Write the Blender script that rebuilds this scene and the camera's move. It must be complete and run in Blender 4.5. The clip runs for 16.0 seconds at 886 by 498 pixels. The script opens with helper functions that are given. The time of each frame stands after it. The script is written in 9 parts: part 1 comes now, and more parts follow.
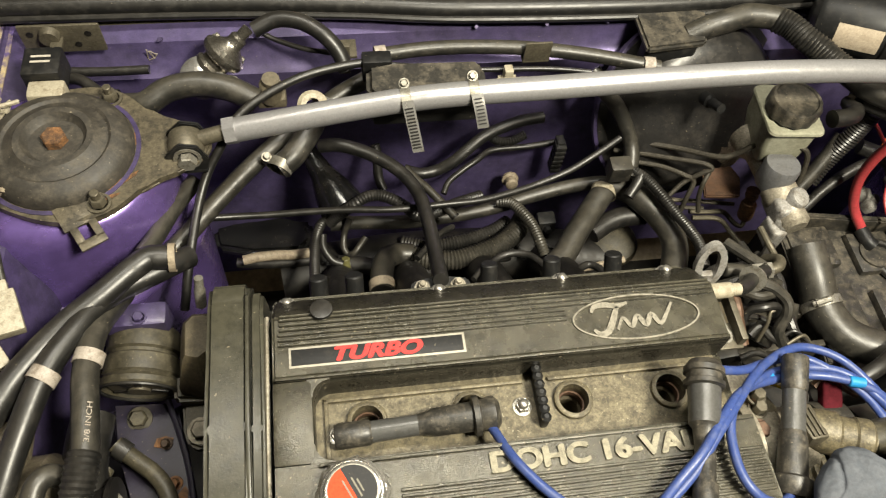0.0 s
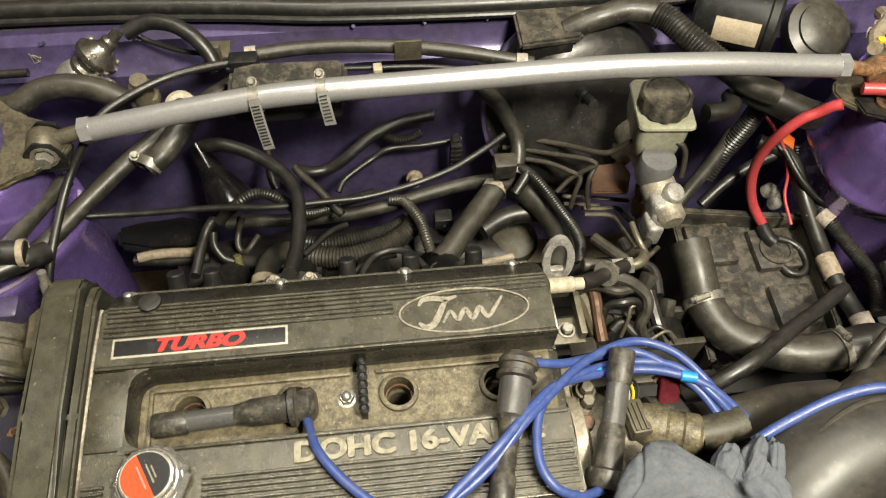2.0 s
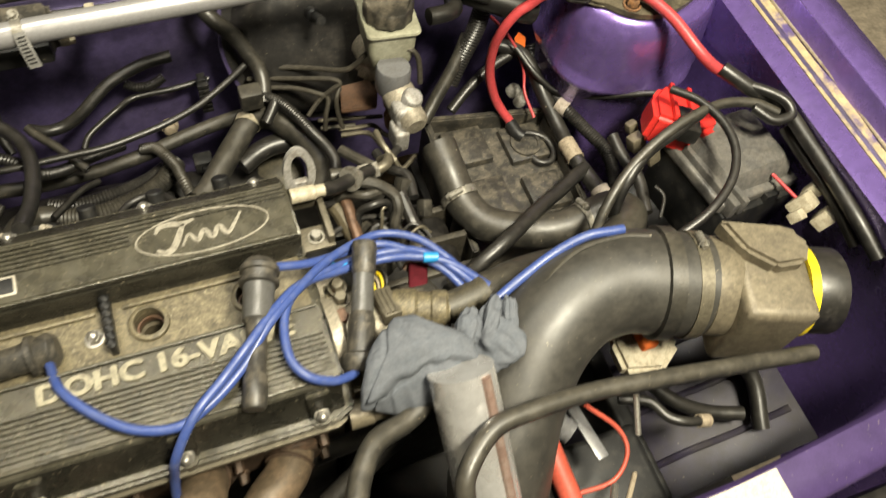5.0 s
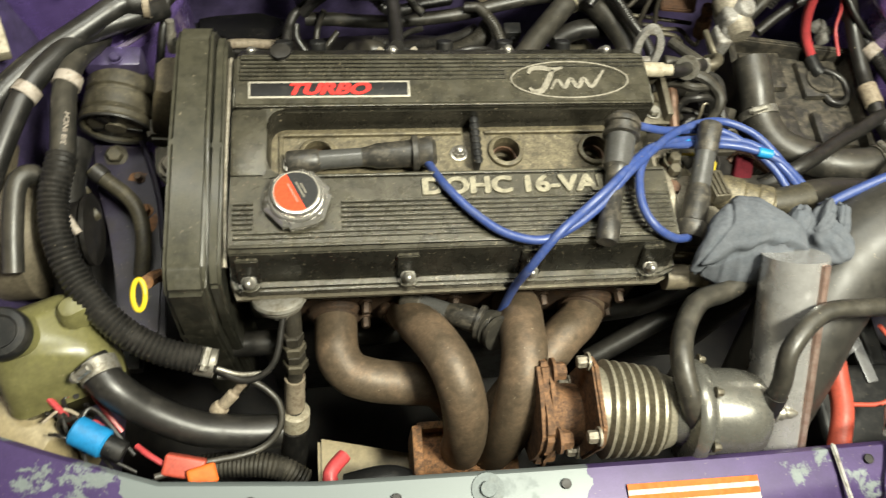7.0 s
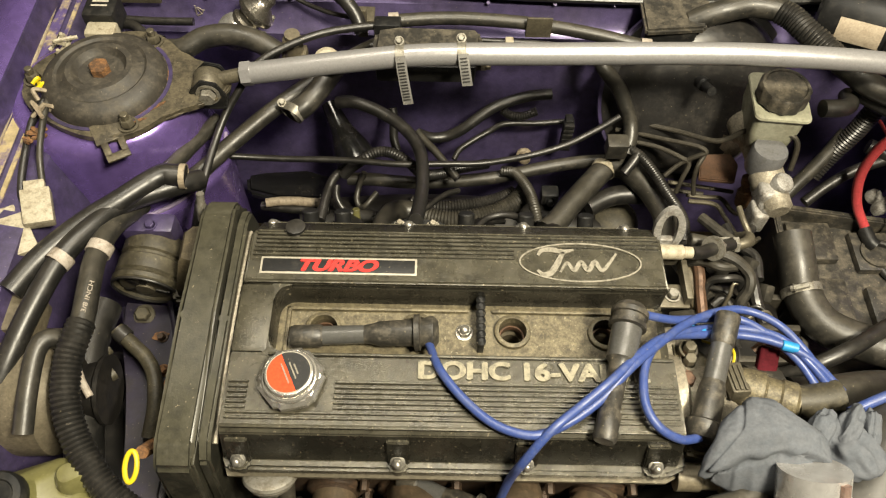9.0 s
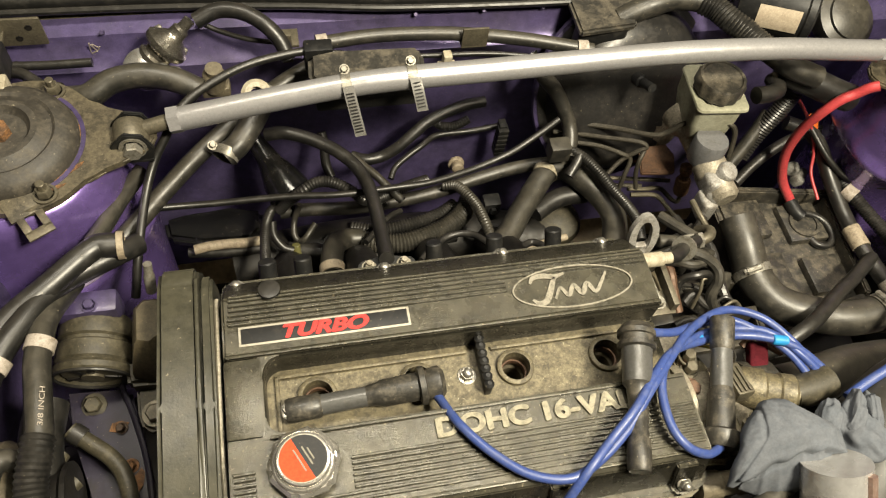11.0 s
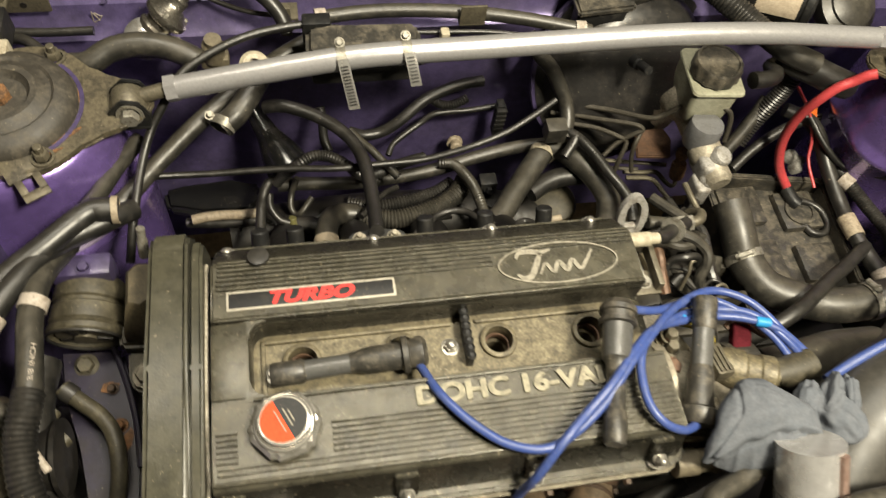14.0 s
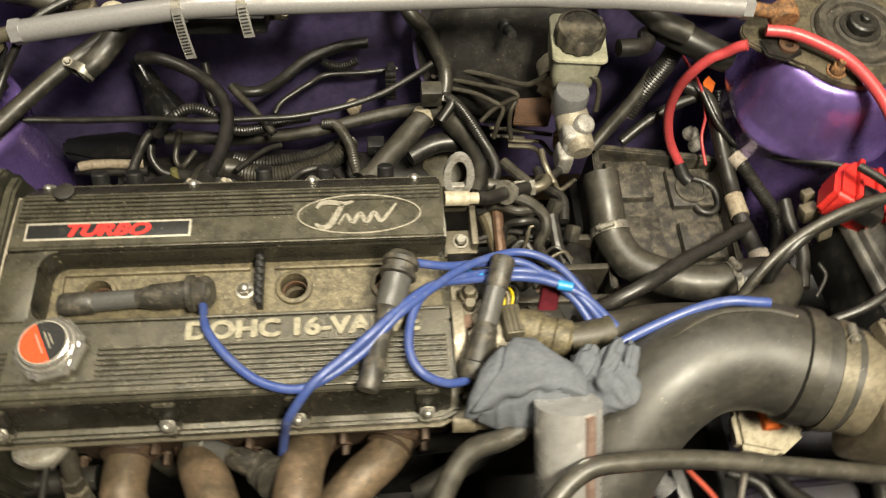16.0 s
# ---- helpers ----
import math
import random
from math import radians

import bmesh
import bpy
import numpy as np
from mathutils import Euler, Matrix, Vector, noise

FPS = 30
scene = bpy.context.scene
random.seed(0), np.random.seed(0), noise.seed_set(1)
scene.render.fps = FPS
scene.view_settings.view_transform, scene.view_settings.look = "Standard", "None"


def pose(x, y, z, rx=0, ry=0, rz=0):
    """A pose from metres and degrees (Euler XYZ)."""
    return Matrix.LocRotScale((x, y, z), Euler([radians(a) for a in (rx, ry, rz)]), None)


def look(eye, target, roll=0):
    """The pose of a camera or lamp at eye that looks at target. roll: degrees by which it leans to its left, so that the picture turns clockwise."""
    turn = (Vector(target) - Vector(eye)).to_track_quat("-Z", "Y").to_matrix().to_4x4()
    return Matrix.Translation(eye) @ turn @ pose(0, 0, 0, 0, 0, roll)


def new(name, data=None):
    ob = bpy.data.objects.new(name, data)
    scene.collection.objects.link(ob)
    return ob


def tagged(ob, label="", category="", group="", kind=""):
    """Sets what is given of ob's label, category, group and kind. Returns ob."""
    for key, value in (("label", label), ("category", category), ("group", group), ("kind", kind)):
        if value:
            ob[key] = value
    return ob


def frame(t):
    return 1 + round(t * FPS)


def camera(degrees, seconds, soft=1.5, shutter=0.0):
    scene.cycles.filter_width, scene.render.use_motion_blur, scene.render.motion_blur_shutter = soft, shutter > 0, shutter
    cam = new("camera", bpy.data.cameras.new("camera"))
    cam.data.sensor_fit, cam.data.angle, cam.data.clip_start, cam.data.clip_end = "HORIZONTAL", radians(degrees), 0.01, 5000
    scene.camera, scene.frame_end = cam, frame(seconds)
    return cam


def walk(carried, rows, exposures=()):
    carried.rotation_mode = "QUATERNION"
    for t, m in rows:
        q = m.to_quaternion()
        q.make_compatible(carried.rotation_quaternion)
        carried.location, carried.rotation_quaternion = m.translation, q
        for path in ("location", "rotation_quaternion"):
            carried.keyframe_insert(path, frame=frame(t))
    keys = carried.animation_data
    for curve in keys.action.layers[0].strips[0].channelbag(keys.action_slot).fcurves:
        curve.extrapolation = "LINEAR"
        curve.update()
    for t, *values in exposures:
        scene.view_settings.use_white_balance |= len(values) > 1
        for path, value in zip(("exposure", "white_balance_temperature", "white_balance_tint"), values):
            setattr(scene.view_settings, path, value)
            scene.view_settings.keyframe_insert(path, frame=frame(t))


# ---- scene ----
cam = camera(60.0, 16.0, 1.2, 0.5)
PATH = [
    (0, (-0.126, -0.203, 1.474), (0.138, 0.81, -0.23), 8.0),
    (0.5, (-0.121, -0.207, 1.47), (0.18, 0.809, -0.227), 8.8),
    (1, (-0.067, -0.226, 1.478), (0.247, 0.79, -0.217), 9.0),
    (1.5, (0.025, -0.243, 1.482), (0.242, 0.781, -0.222), 6.5),
    (2, (0.054, -0.238, 1.485), (0.219, 0.799, -0.217), 3.1),
    (2.5, (0.05, -0.221, 1.485), (0.266, 0.819, -0.209), 3.1),
    (3, (0.066, -0.216, 1.483), (0.341, 0.816, -0.208), 4.0),
    (3.5, (0.083, -0.219, 1.483), (0.407, 0.802, -0.205), 4.3),
    (4, (0.158, -0.235, 1.48), (0.576, 0.743, -0.214), 6.2),
    (4.2, (0.198, -0.247, 1.474), (0.683, 0.693, -0.224), 8.4),
    (6.3, (-0.043, -0.4, 1.488), (0.477, 0.417, -0.262), 16.7),
    (6.5, (-0.058, -0.384, 1.481), (0.374, 0.438, -0.291), 15.9),
    (7, (-0.09, -0.367, 1.471), (0.154, 0.437, -0.344), 13.4),
    (7.5, (-0.093, -0.364, 1.463), (0.068, 0.432, -0.365), 10.7),
    (8, (-0.066, -0.341, 1.496), (0.05, 0.554, -0.289), 6.4),
    (8.5, (-0.028, -0.324, 1.509), (0.006, 0.726, -0.194), 1.5),
    (9, (-0.007, -0.313, 1.5), (-0.002, 0.757, -0.19), 1.3),
    (9.5, (-0.025, -0.287, 1.493), (0.135, 0.764, -0.201), 6.0),
    (9.7, (-0.046, -0.271, 1.492), (0.163, 0.767, -0.205), 6.3),
    (11.8, (-0.118, -0.23, 1.486), (0.27, 0.746, -0.216), 12.1),
    (12, (-0.117, -0.23, 1.485), (0.263, 0.746, -0.219), 11.7),
    (12.5, (-0.117, -0.227, 1.485), (0.258, 0.744, -0.223), 11.7),
    (13, (-0.113, -0.219, 1.484), (0.254, 0.744, -0.23), 11.7),
    (13.5, (-0.109, -0.22, 1.484), (0.238, 0.742, -0.234), 11.5),
    (14, (-0.095, -0.252, 1.493), (0.23, 0.712, -0.229), 11.1),
    (14.5, (-0.021, -0.313, 1.502), (0.245, 0.672, -0.218), 10.0),
    (15, (-0.012, -0.322, 1.507), (0.131, 0.657, -0.231), 3.8),
    (15.5, (0.034, -0.306, 1.501), (0.306, 0.618, -0.251), 7.0),
    (16, (0.143, -0.314, 1.501), (0.302, 0.644, -0.248), 6.2),
]
walk(cam, [(t, look(eye, target, roll)) for t, eye, target, roll in PATH],
     exposures=[(0.0, -0.06, 6080, 10), (2.2, -0.09, 6150, 10), (3.3, -0.02, 6450, 10), (4.4, 0.06, 6450, 10), (6.2, 0.02, 5800, 4), (7.6, -0.02, 6050, 8), (8.6, -0.05, 6400, 10), (13.0, -0.03, 6420, 10), (14.5, -0.05, 6300, 10), (16.0, -0.02, 6350, 10)])

# ---- light ----
world = bpy.data.worlds.new("garage_air")
world.use_nodes = True
scene.world = world
world.node_tree.nodes["Background"].inputs[0].default_value = (0.9, 0.95, 1.0, 1)
world.node_tree.nodes["Background"].inputs[1].default_value = 0.0005


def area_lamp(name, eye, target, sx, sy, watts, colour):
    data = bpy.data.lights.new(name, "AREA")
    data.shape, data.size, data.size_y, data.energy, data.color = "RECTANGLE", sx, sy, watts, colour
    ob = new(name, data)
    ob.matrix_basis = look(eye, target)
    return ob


area_lamp("work_light", (0.52, -0.50, 2.25), (0.12, 0.05, 0.85), 0.30, 0.22, 71, (1.0, 0.900, 0.680))
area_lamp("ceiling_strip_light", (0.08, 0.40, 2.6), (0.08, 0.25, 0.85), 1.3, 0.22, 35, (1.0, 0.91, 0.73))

# ---- materials ----


def mat(name, col, rough=0.5, metal=0.0, dirt=None, amount=0.5, scale=18.0, grain=0.12, gscale=400.0,
        bump=0.15, coat=0.0, spec=0.5, alpha=1.0, sharp=0.07, transmission=0.0, specks=0.0, speck_col=(0.34, 0.29, 0.20), blotch=0.5, dust=None, dust_most=0.9):
    """A surface with a base colour, stains of a second colour in patches, fine grain and fine relief."""
    m = bpy.data.materials.new(name)
    m.use_nodes = True
    nt = m.node_tree
    bsdf = nt.nodes["Principled BSDF"]
    tex = nt.nodes.new("ShaderNodeTexCoord")

    def noise_node(s, detail, r=0.55):
        n = nt.nodes.new("ShaderNodeTexNoise")
        n.inputs["Scale"].default_value, n.inputs["Detail"].default_value = s, detail
        n.inputs["Roughness"].default_value = r
        nt.links.new(tex.outputs["Object"], n.inputs["Vector"])
        return n

    big, fine = noise_node(scale * 1.6, 9, 0.72), noise_node(gscale, 3)
    ramp = nt.nodes.new("ShaderNodeValToRGB")
    mid = 0.68 - 0.36 * amount
    ramp.color_ramp.elements[0].position, ramp.color_ramp.elements[1].position = max(0.0, mid - sharp), min(1.0, mid + sharp)
    nt.links.new(big.outputs["Fac"], ramp.inputs[0])
    mix = nt.nodes.new("ShaderNodeMix")
    mix.data_type = "RGBA"
    d = dirt if dirt else tuple(c * 0.75 for c in col)
    d = tuple(a + (e - a) * blotch for a, e in zip(col, d))
    mix.inputs[6].default_value, mix.inputs[7].default_value = (*col, 1), (*d, 1)
    nt.links.new(ramp.outputs[0], mix.inputs[0])
    ov = nt.nodes.new("ShaderNodeMix")
    ov.data_type, ov.blend_type = "RGBA", "OVERLAY"
    ov.inputs[0].default_value = min(1.0, grain * 1.6)
    nt.links.new(mix.outputs[2], ov.inputs[6])
    nt.links.new(fine.outputs["Fac"], ov.inputs[7])
    grime = noise_node(scale * 7.0, 5, 0.65)
    gr = nt.nodes.new("ShaderNodeMapRange")
    gr.inputs["From Min"].default_value, gr.inputs["From Max"].default_value = 0.3, 0.7
    gr.inputs["To Min"].default_value, gr.inputs["To Max"].default_value = 1.0 - 1.6 * grain, 1.0 + 1.3 * grain
    nt.links.new(grime.outputs["Fac"], gr.inputs["Value"])
    gm = nt.nodes.new("ShaderNodeMix")
    gm.data_type, gm.blend_type = "RGBA", "MULTIPLY"
    gm.inputs[0].default_value = 1.0
    nt.links.new(ov.outputs[2], gm.inputs[6])
    nt.links.new(gr.outputs[0], gm.inputs[7])
    colour = gm.outputs[2]
    settled = None
    if dust:
        # dust lies on faces that look up, thinner where it has been rubbed away
        geo, sep = nt.nodes.new("ShaderNodeNewGeometry"), nt.nodes.new("ShaderNodeSeparateXYZ")
        nt.links.new(geo.outputs["Normal"], sep.inputs[0])
        up, wear = nt.nodes.new("ShaderNodeMapRange"), nt.nodes.new("ShaderNodeMapRange")
        up.inputs["From Min"].default_value, up.inputs["From Max"].default_value = 0.35, 0.95
        nt.links.new(sep.outputs["Z"], up.inputs["Value"])
        rub = noise_node(scale * 2.3, 8, 0.7)
        wear.inputs["From Min"].default_value, wear.inputs["From Max"].default_value = 0.36, 0.58
        wear.inputs["To Min"].default_value, wear.inputs["To Max"].default_value = dust_most * 0.35, dust_most
        nt.links.new(rub.outputs["Fac"], wear.inputs["Value"])
        lay = nt.nodes.new("ShaderNodeMath")
        lay.operation = "MULTIPLY"
        nt.links.new(up.outputs[0], lay.inputs[0])
        nt.links.new(wear.outputs[0], lay.inputs[1])
        settled = lay.outputs[0]
        dm = nt.nodes.new("ShaderNodeMix")
        dm.data_type = "RGBA"
        nt.links.new(settled, dm.inputs[0])
        nt.links.new(colour, dm.inputs[6])
        dm.inputs[7].default_value = (*dust, 1)
        colour = dm.outputs[2]
    if specks:
        dots = noise_node(330.0, 2, 0.6)
        dr = nt.nodes.new("ShaderNodeValToRGB")
        dr.color_ramp.elements[0].position, dr.color_ramp.elements[1].position = 0.735 - 0.045 * specks, 0.775 - 0.045 * specks
        nt.links.new(dots.outputs["Fac"], dr.inputs[0])
        gate = nt.nodes.new("ShaderNodeMath")
        gate.operation = "MULTIPLY"
        nt.links.new(dr.outputs[0], gate.inputs[0])
        nt.links.new(big.outputs["Fac"], gate.inputs[1])
        sm = nt.nodes.new("ShaderNodeMix")
        sm.data_type = "RGBA"
        nt.links.new(gate.outputs[0], sm.inputs[0])
        nt.links.new(colour, sm.inputs[6])
        sm.inputs[7].default_value = (*speck_col, 1)
        colour = sm.outputs[2]
    nt.links.new(colour, bsdf.inputs["Base Color"])
    rr = nt.nodes.new("ShaderNodeMapRange")
    rr.inputs["To Min"].default_value, rr.inputs["To Max"].default_value = max(0.05, rough - 0.03), min(1.0, rough + 0.10)
    nt.links.new(ramp.outputs[0], rr.inputs["Value"])
    nt.links.new(rr.outputs[0], bsdf.inputs["Roughness"])
    bsdf.inputs["Metallic"].default_value = metal
    bsdf.inputs["Specular IOR Level"].default_value = spec
    bsdf.inputs["Coat Weight"].default_value = coat
    bsdf.inputs["Coat Roughness"].default_value = 0.2
    bsdf.inputs["Transmission Weight"].default_value = transmission
    bsdf.inputs["Alpha"].default_value = alpha
    if bump:
        b = nt.nodes.new("ShaderNodeBump")
        b.inputs["Strength"].default_value, b.inputs["Distance"].default_value = bump, 0.0006
        nt.links.new(fine.outputs["Fac"], b.inputs["Height"])
        nt.links.new(b.outputs[0], bsdf.inputs["Normal"])
    return m


M_COVER = mat("cast_cover_paint", (0.017, 0.0160, 0.0125), 0.30, 0.25, (0.034, 0.031, 0.023), 0.36, 26, 0.20, 900, 0.35, specks=1.5, blotch=0.55, dust=(0.090, 0.082, 0.057), dust_most=0.72)
M_VALLEY = mat("grimy_bare_casting", (0.132, 0.111, 0.065), 0.52, 0.15, (0.048, 0.039, 0.024), 0.44, 60, 0.26, 700, 0.45, specks=1.3, speck_col=(0.38, 0.34, 0.24), blotch=0.75)
M_LETTER = mat("worn_cream_paint", (0.25, 0.228, 0.162), 0.6, 0.05, (0.11, 0.097, 0.068), 0.40, 120, blotch=0.8)
M_TIMING = mat("dusty_black_plastic", (0.019, 0.0185, 0.014), 0.36, 0, (0.045, 0.041, 0.028), 0.36, 30, 0.2, 500, 0.25, specks=0.7, dust=(0.072, 0.067, 0.045), dust_most=0.62)
M_RUBBER = mat("black_rubber", (0.0085, 0.0083, 0.0078), 0.40, 0, (0.028, 0.025, 0.021), 0.30, 45, 0.16, 500, 0.14, specks=0.3, dust=(0.048, 0.043, 0.036), dust_most=0.42)
M_RUBBER_OLD = mat("dusty_grey_rubber", (0.017, 0.0162, 0.014), 0.42, 0, (0.045, 0.040, 0.031), 0.36, 38, 0.20, 500, 0.2, specks=0.5, blotch=0.7, dust=(0.072, 0.064, 0.048), dust_most=0.55)
M_PLASTIC = mat("black_plastic", (0.010, 0.010, 0.010), 0.46, 0, (0.034, 0.031, 0.026), 0.32, 40, 0.15, spec=0.32, specks=0.4)
M_DUSTYBOX = mat("dust_coated_black_plastic", (0.026, 0.024, 0.020), 0.48, 0, (0.105, 0.090, 0.065), 0.44, 30, 0.22, 350, 0.3, specks=1.0, blotch=0.7)
M_BAR = mat("satin_aluminium_tube", (0.38, 0.372, 0.375), 0.33, 0.55, (0.30, 0.29, 0.28), 0.28, 60, 0.08, 900, 0.05, specks=0.4, speck_col=(0.17, 0.16, 0.15))
M_CHROME = mat("chrome", (0.36, 0.352, 0.335), 0.22, 0.62, (0.22, 0.205, 0.18), 0.32, 60, 0.06, 600, 0.0, blotch=0.8)
M_MIRROR = mat("polished_cap_metal", (0.50, 0.48, 0.44), 0.18, 0.75, (0.28, 0.26, 0.22), 0.38, 90, 0.10, 600, 0.0, blotch=0.8)
M_BEAD = mat("pale_lavender_sealer", (0.27, 0.22, 0.34), 0.55, 0, (0.16, 0.125, 0.20), 0.45, 40)
M_SLEEVE = mat("grey_boot_sleeve", (0.075, 0.074, 0.070), 0.34, 0.1, (0.045, 0.042, 0.036), 0.34, 70, 0.12, 500, 0.1, specks=0.5)
M_LID = mat("scuffed_lid_plastic", (0.085, 0.082, 0.078), 0.34, 0, (0.140, 0.128, 0.108), 0.40, 26, 0.18, 350, 0.2, specks=0.6, blotch=0.7, sharp=0.14)
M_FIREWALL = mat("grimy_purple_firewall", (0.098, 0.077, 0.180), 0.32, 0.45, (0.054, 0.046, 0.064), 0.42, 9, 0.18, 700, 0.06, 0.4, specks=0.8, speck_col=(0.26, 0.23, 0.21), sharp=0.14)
M_LATCH = mat("corroded_grey_casting", (0.150, 0.145, 0.115), 0.6, 0.2, (0.070, 0.100, 0.074), 0.36, 50, 0.22, 500, 0.4, specks=0.8, blotch=0.9)
M_NUT = mat("bright_plated_nut", (0.38, 0.365, 0.33), 0.36, 0.8, (0.20, 0.175, 0.13), 0.36, 200, 0.1, 700, 0.05, blotch=0.8)
M_ZINC = mat("zinc_plated_steel", (0.30, 0.285, 0.245), 0.46, 0.65, (0.14, 0.12, 0.085), 0.38, 120, 0.12, 700, 0.1, blotch=0.8)
M_ALLOY = mat("grimy_cast_alloy", (0.30, 0.27, 0.21), 0.5, 0.4, (0.11, 0.09, 0.06), 0.45, 60, 0.2, 600, 0.35, specks=0.6)
M_PALEALLOY = mat("corroded_pale_alloy", (0.265, 0.255, 0.235), 0.55, 0.25, (0.13, 0.112, 0.088), 0.34, 70, 0.2, 500, 0.5, blotch=0.8)
M_GLOSSBLACK = mat("glossy_black_plastic", (0.006, 0.006, 0.006), 0.20, 0, (0.018, 0.016, 0.013), 0.35, 20, 0.1, 400, 0.05, specks=0.3)
M_NECK = mat("grey_moulded_neck", (0.135, 0.135, 0.138), 0.34, 0.2, (0.085, 0.080, 0.070), 0.30, 60, 0.1, 500, 0.05)
M_DARKALLOY = mat("oily_dark_casting", (0.060, 0.053, 0.040), 0.5, 0.4, (0.022, 0.019, 0.015), 0.5, 50, 0.2, 600, 0.35)
M_PIPE = mat("bright_alloy_pipe", (0.54, 0.53, 0.515), 0.26, 0.66, (0.38, 0.36, 0.335), 0.36, 16, 0.07, 500, 0.03, specks=0.2, blotch=0.6)
# Pinkish colour of the reflection drawn along the charge pipe.
M_TINT = mat("pink_reflection_streak", (0.40, 0.27, 0.22), 0.35, 0.7, (0.50, 0.42, 0.36), 0.4, 60, 0.1, 500, 0.1)
M_CAST = mat("satin_silver_housing", (0.200, 0.195, 0.172), 0.30, 0.65, (0.145, 0.130, 0.10), 0.30, 40, 0.08, 500, 0.05, blotch=0.5)
M_ELBOW = mat("moulded_black_rubber", (0.027, 0.0255, 0.022), 0.45, 0, (0.060, 0.054, 0.043), 0.36, 30, 0.12, 500, 0.08, spec=0.5, specks=0.5, blotch=0.5, sharp=0.15)
M_EXHAUST = mat("heat_browned_steel", (0.090, 0.067, 0.043), 0.52, 0.28, (0.150, 0.102, 0.062), 0.42, 22, 0.18, 500, 0.16, specks=0.6, blotch=0.7)
M_RUST = mat("rusted_iron", (0.165, 0.084, 0.036), 0.8, 0.1, (0.080, 0.045, 0.025), 0.5, 70, 0.22, 500, 0.5, blotch=1.0)
M_DARKRUST = mat("dark_rusted_iron", (0.045, 0.029, 0.018), 0.6, 0.3, (0.085, 0.048, 0.026), 0.36, 60, 0.25, 500, 0.5, blotch=0.9)
M_REDHOSE = mat("faded_red_silicone", (0.36, 0.062, 0.036), 0.5, 0, (0.24, 0.045, 0.03), 0.35, 50, specks=0.2)
M_DARKRED = mat("crimson_tape", (0.060, 0.006, 0.010), 0.85, 0, (0.035, 0.006, 0.008), 0.4, 60, spec=0.1)
M_ORUST = mat("orange_rust", (0.20, 0.095, 0.034), 0.8, 0.0, (0.08, 0.043, 0.021), 0.48, 90, 0.25, 500, 0.6, blotch=1.0)
M_BROWN = mat("brown_cast_iron", (0.078, 0.063, 0.036), 0.6, 0.2, (0.042, 0.033, 0.020), 0.42, 40, 0.22, 500, 0.4, specks=0.5)
M_PURPLE = mat("purple_metallic_paint", (0.200, 0.130, 0.410), 0.30, 0.6, (0.120, 0.085, 0.220), 0.30, 14, 0.10, 900, 0.03, 0.9, specks=0.5, speck_col=(0.32, 0.28, 0.27))
# Darker copy of M_PURPLE with shade put into the paint, plus dust specks.
M_PURPLE_DARK = mat("dusty_shaded_purple_paint", (0.066, 0.050, 0.122), 0.38, 0.3, (0.034, 0.029, 0.046), 0.44, 11, 0.20, 700, 0.08, 0.3, specks=0.8, speck_col=(0.24, 0.21, 0.20))
M_PURPLE_OILY = mat("oily_purple_paint", (0.016, 0.013, 0.026), 0.45, 0.1, (0.022, 0.018, 0.012), 0.45, 16, 0.2, 600, 0.2, 0.0, specks=0.6)
# Purple set darker than M_PURPLE to carry the nose's shade; worn to primer.
M_SCRAPED = mat("shaded_purple_over_pale_primer", (0.048, 0.030, 0.094), 0.46, 0.1, (0.145, 0.165, 0.165), 0.22, 5.5, 0.12, 600, 0.1, 0.0, spec=0.3, sharp=0.012, specks=0.7, speck_col=(0.26, 0.23, 0.18), blotch=1.0)
M_PRIMER = mat("pale_blue_grey_primer", (0.145, 0.165, 0.165), 0.65, 0, (0.19, 0.195, 0.18), 0.32, 40, 0.12, 600, 0.1, spec=0.25, specks=0.5)
M_BLUE = mat("blue_silicone", (0.034, 0.058, 0.195), 0.42, 0, (0.070, 0.090, 0.190), 0.36, 60, 0.10, 500, 0.05, specks=0.3)
M_BLUETAPE = mat("light_blue_sleeve", (0.02, 0.20, 0.45), 0.45)
M_RED = mat("red_insulation", (0.40, 0.048, 0.052), 0.40, 0, (0.26, 0.036, 0.038), 0.35, 50, specks=0.2)
M_REDCOVER = mat("red_plastic", (0.56, 0.030, 0.024), 0.42, 0, (0.42, 0.026, 0.022), 0.3, 40, spec=0.35)
M_LABELRED = mat("orange_red_print", (0.62, 0.058, 0.016), 0.6, 0, (0.48, 0.045, 0.018), 0.25, 60, spec=0.2)
M_ORANGE = mat("orange_plastic", (0.56, 0.115, 0.015), 0.6, spec=0.2)
M_YELLOW = mat("yellow_plastic", (0.62, 0.47, 0.01), 0.45)
M_AMBER = mat("aged_translucent_plastic", (0.130, 0.122, 0.048), 0.34, 0, (0.088, 0.080, 0.032), 0.40, 20, 0.10, 300, 0.05, spec=0.45, specks=0.5)
M_CREAM = mat("cream_tank_plastic", (0.24, 0.195, 0.105), 0.5, 0, (0.15, 0.12, 0.065), 0.4, 20, 0.1, 300, 0.05)
M_BOOT = mat("dusty_boot_rubber", (0.028, 0.026, 0.022), 0.44, 0, (0.092, 0.080, 0.060), 0.40, 60, 0.24, 500, 0.25, specks=0.8, blotch=0.7)
M_RESERVOIR = mat("milky_plastic", (0.27, 0.265, 0.195), 0.40, 0, (0.17, 0.16, 0.115), 0.36, 30, specks=0.4)
M_TAPE = mat("grubby_white_tape", (0.33, 0.29, 0.245), 0.55, 0, (0.17, 0.135, 0.10), 0.40, 90, blotch=0.8)
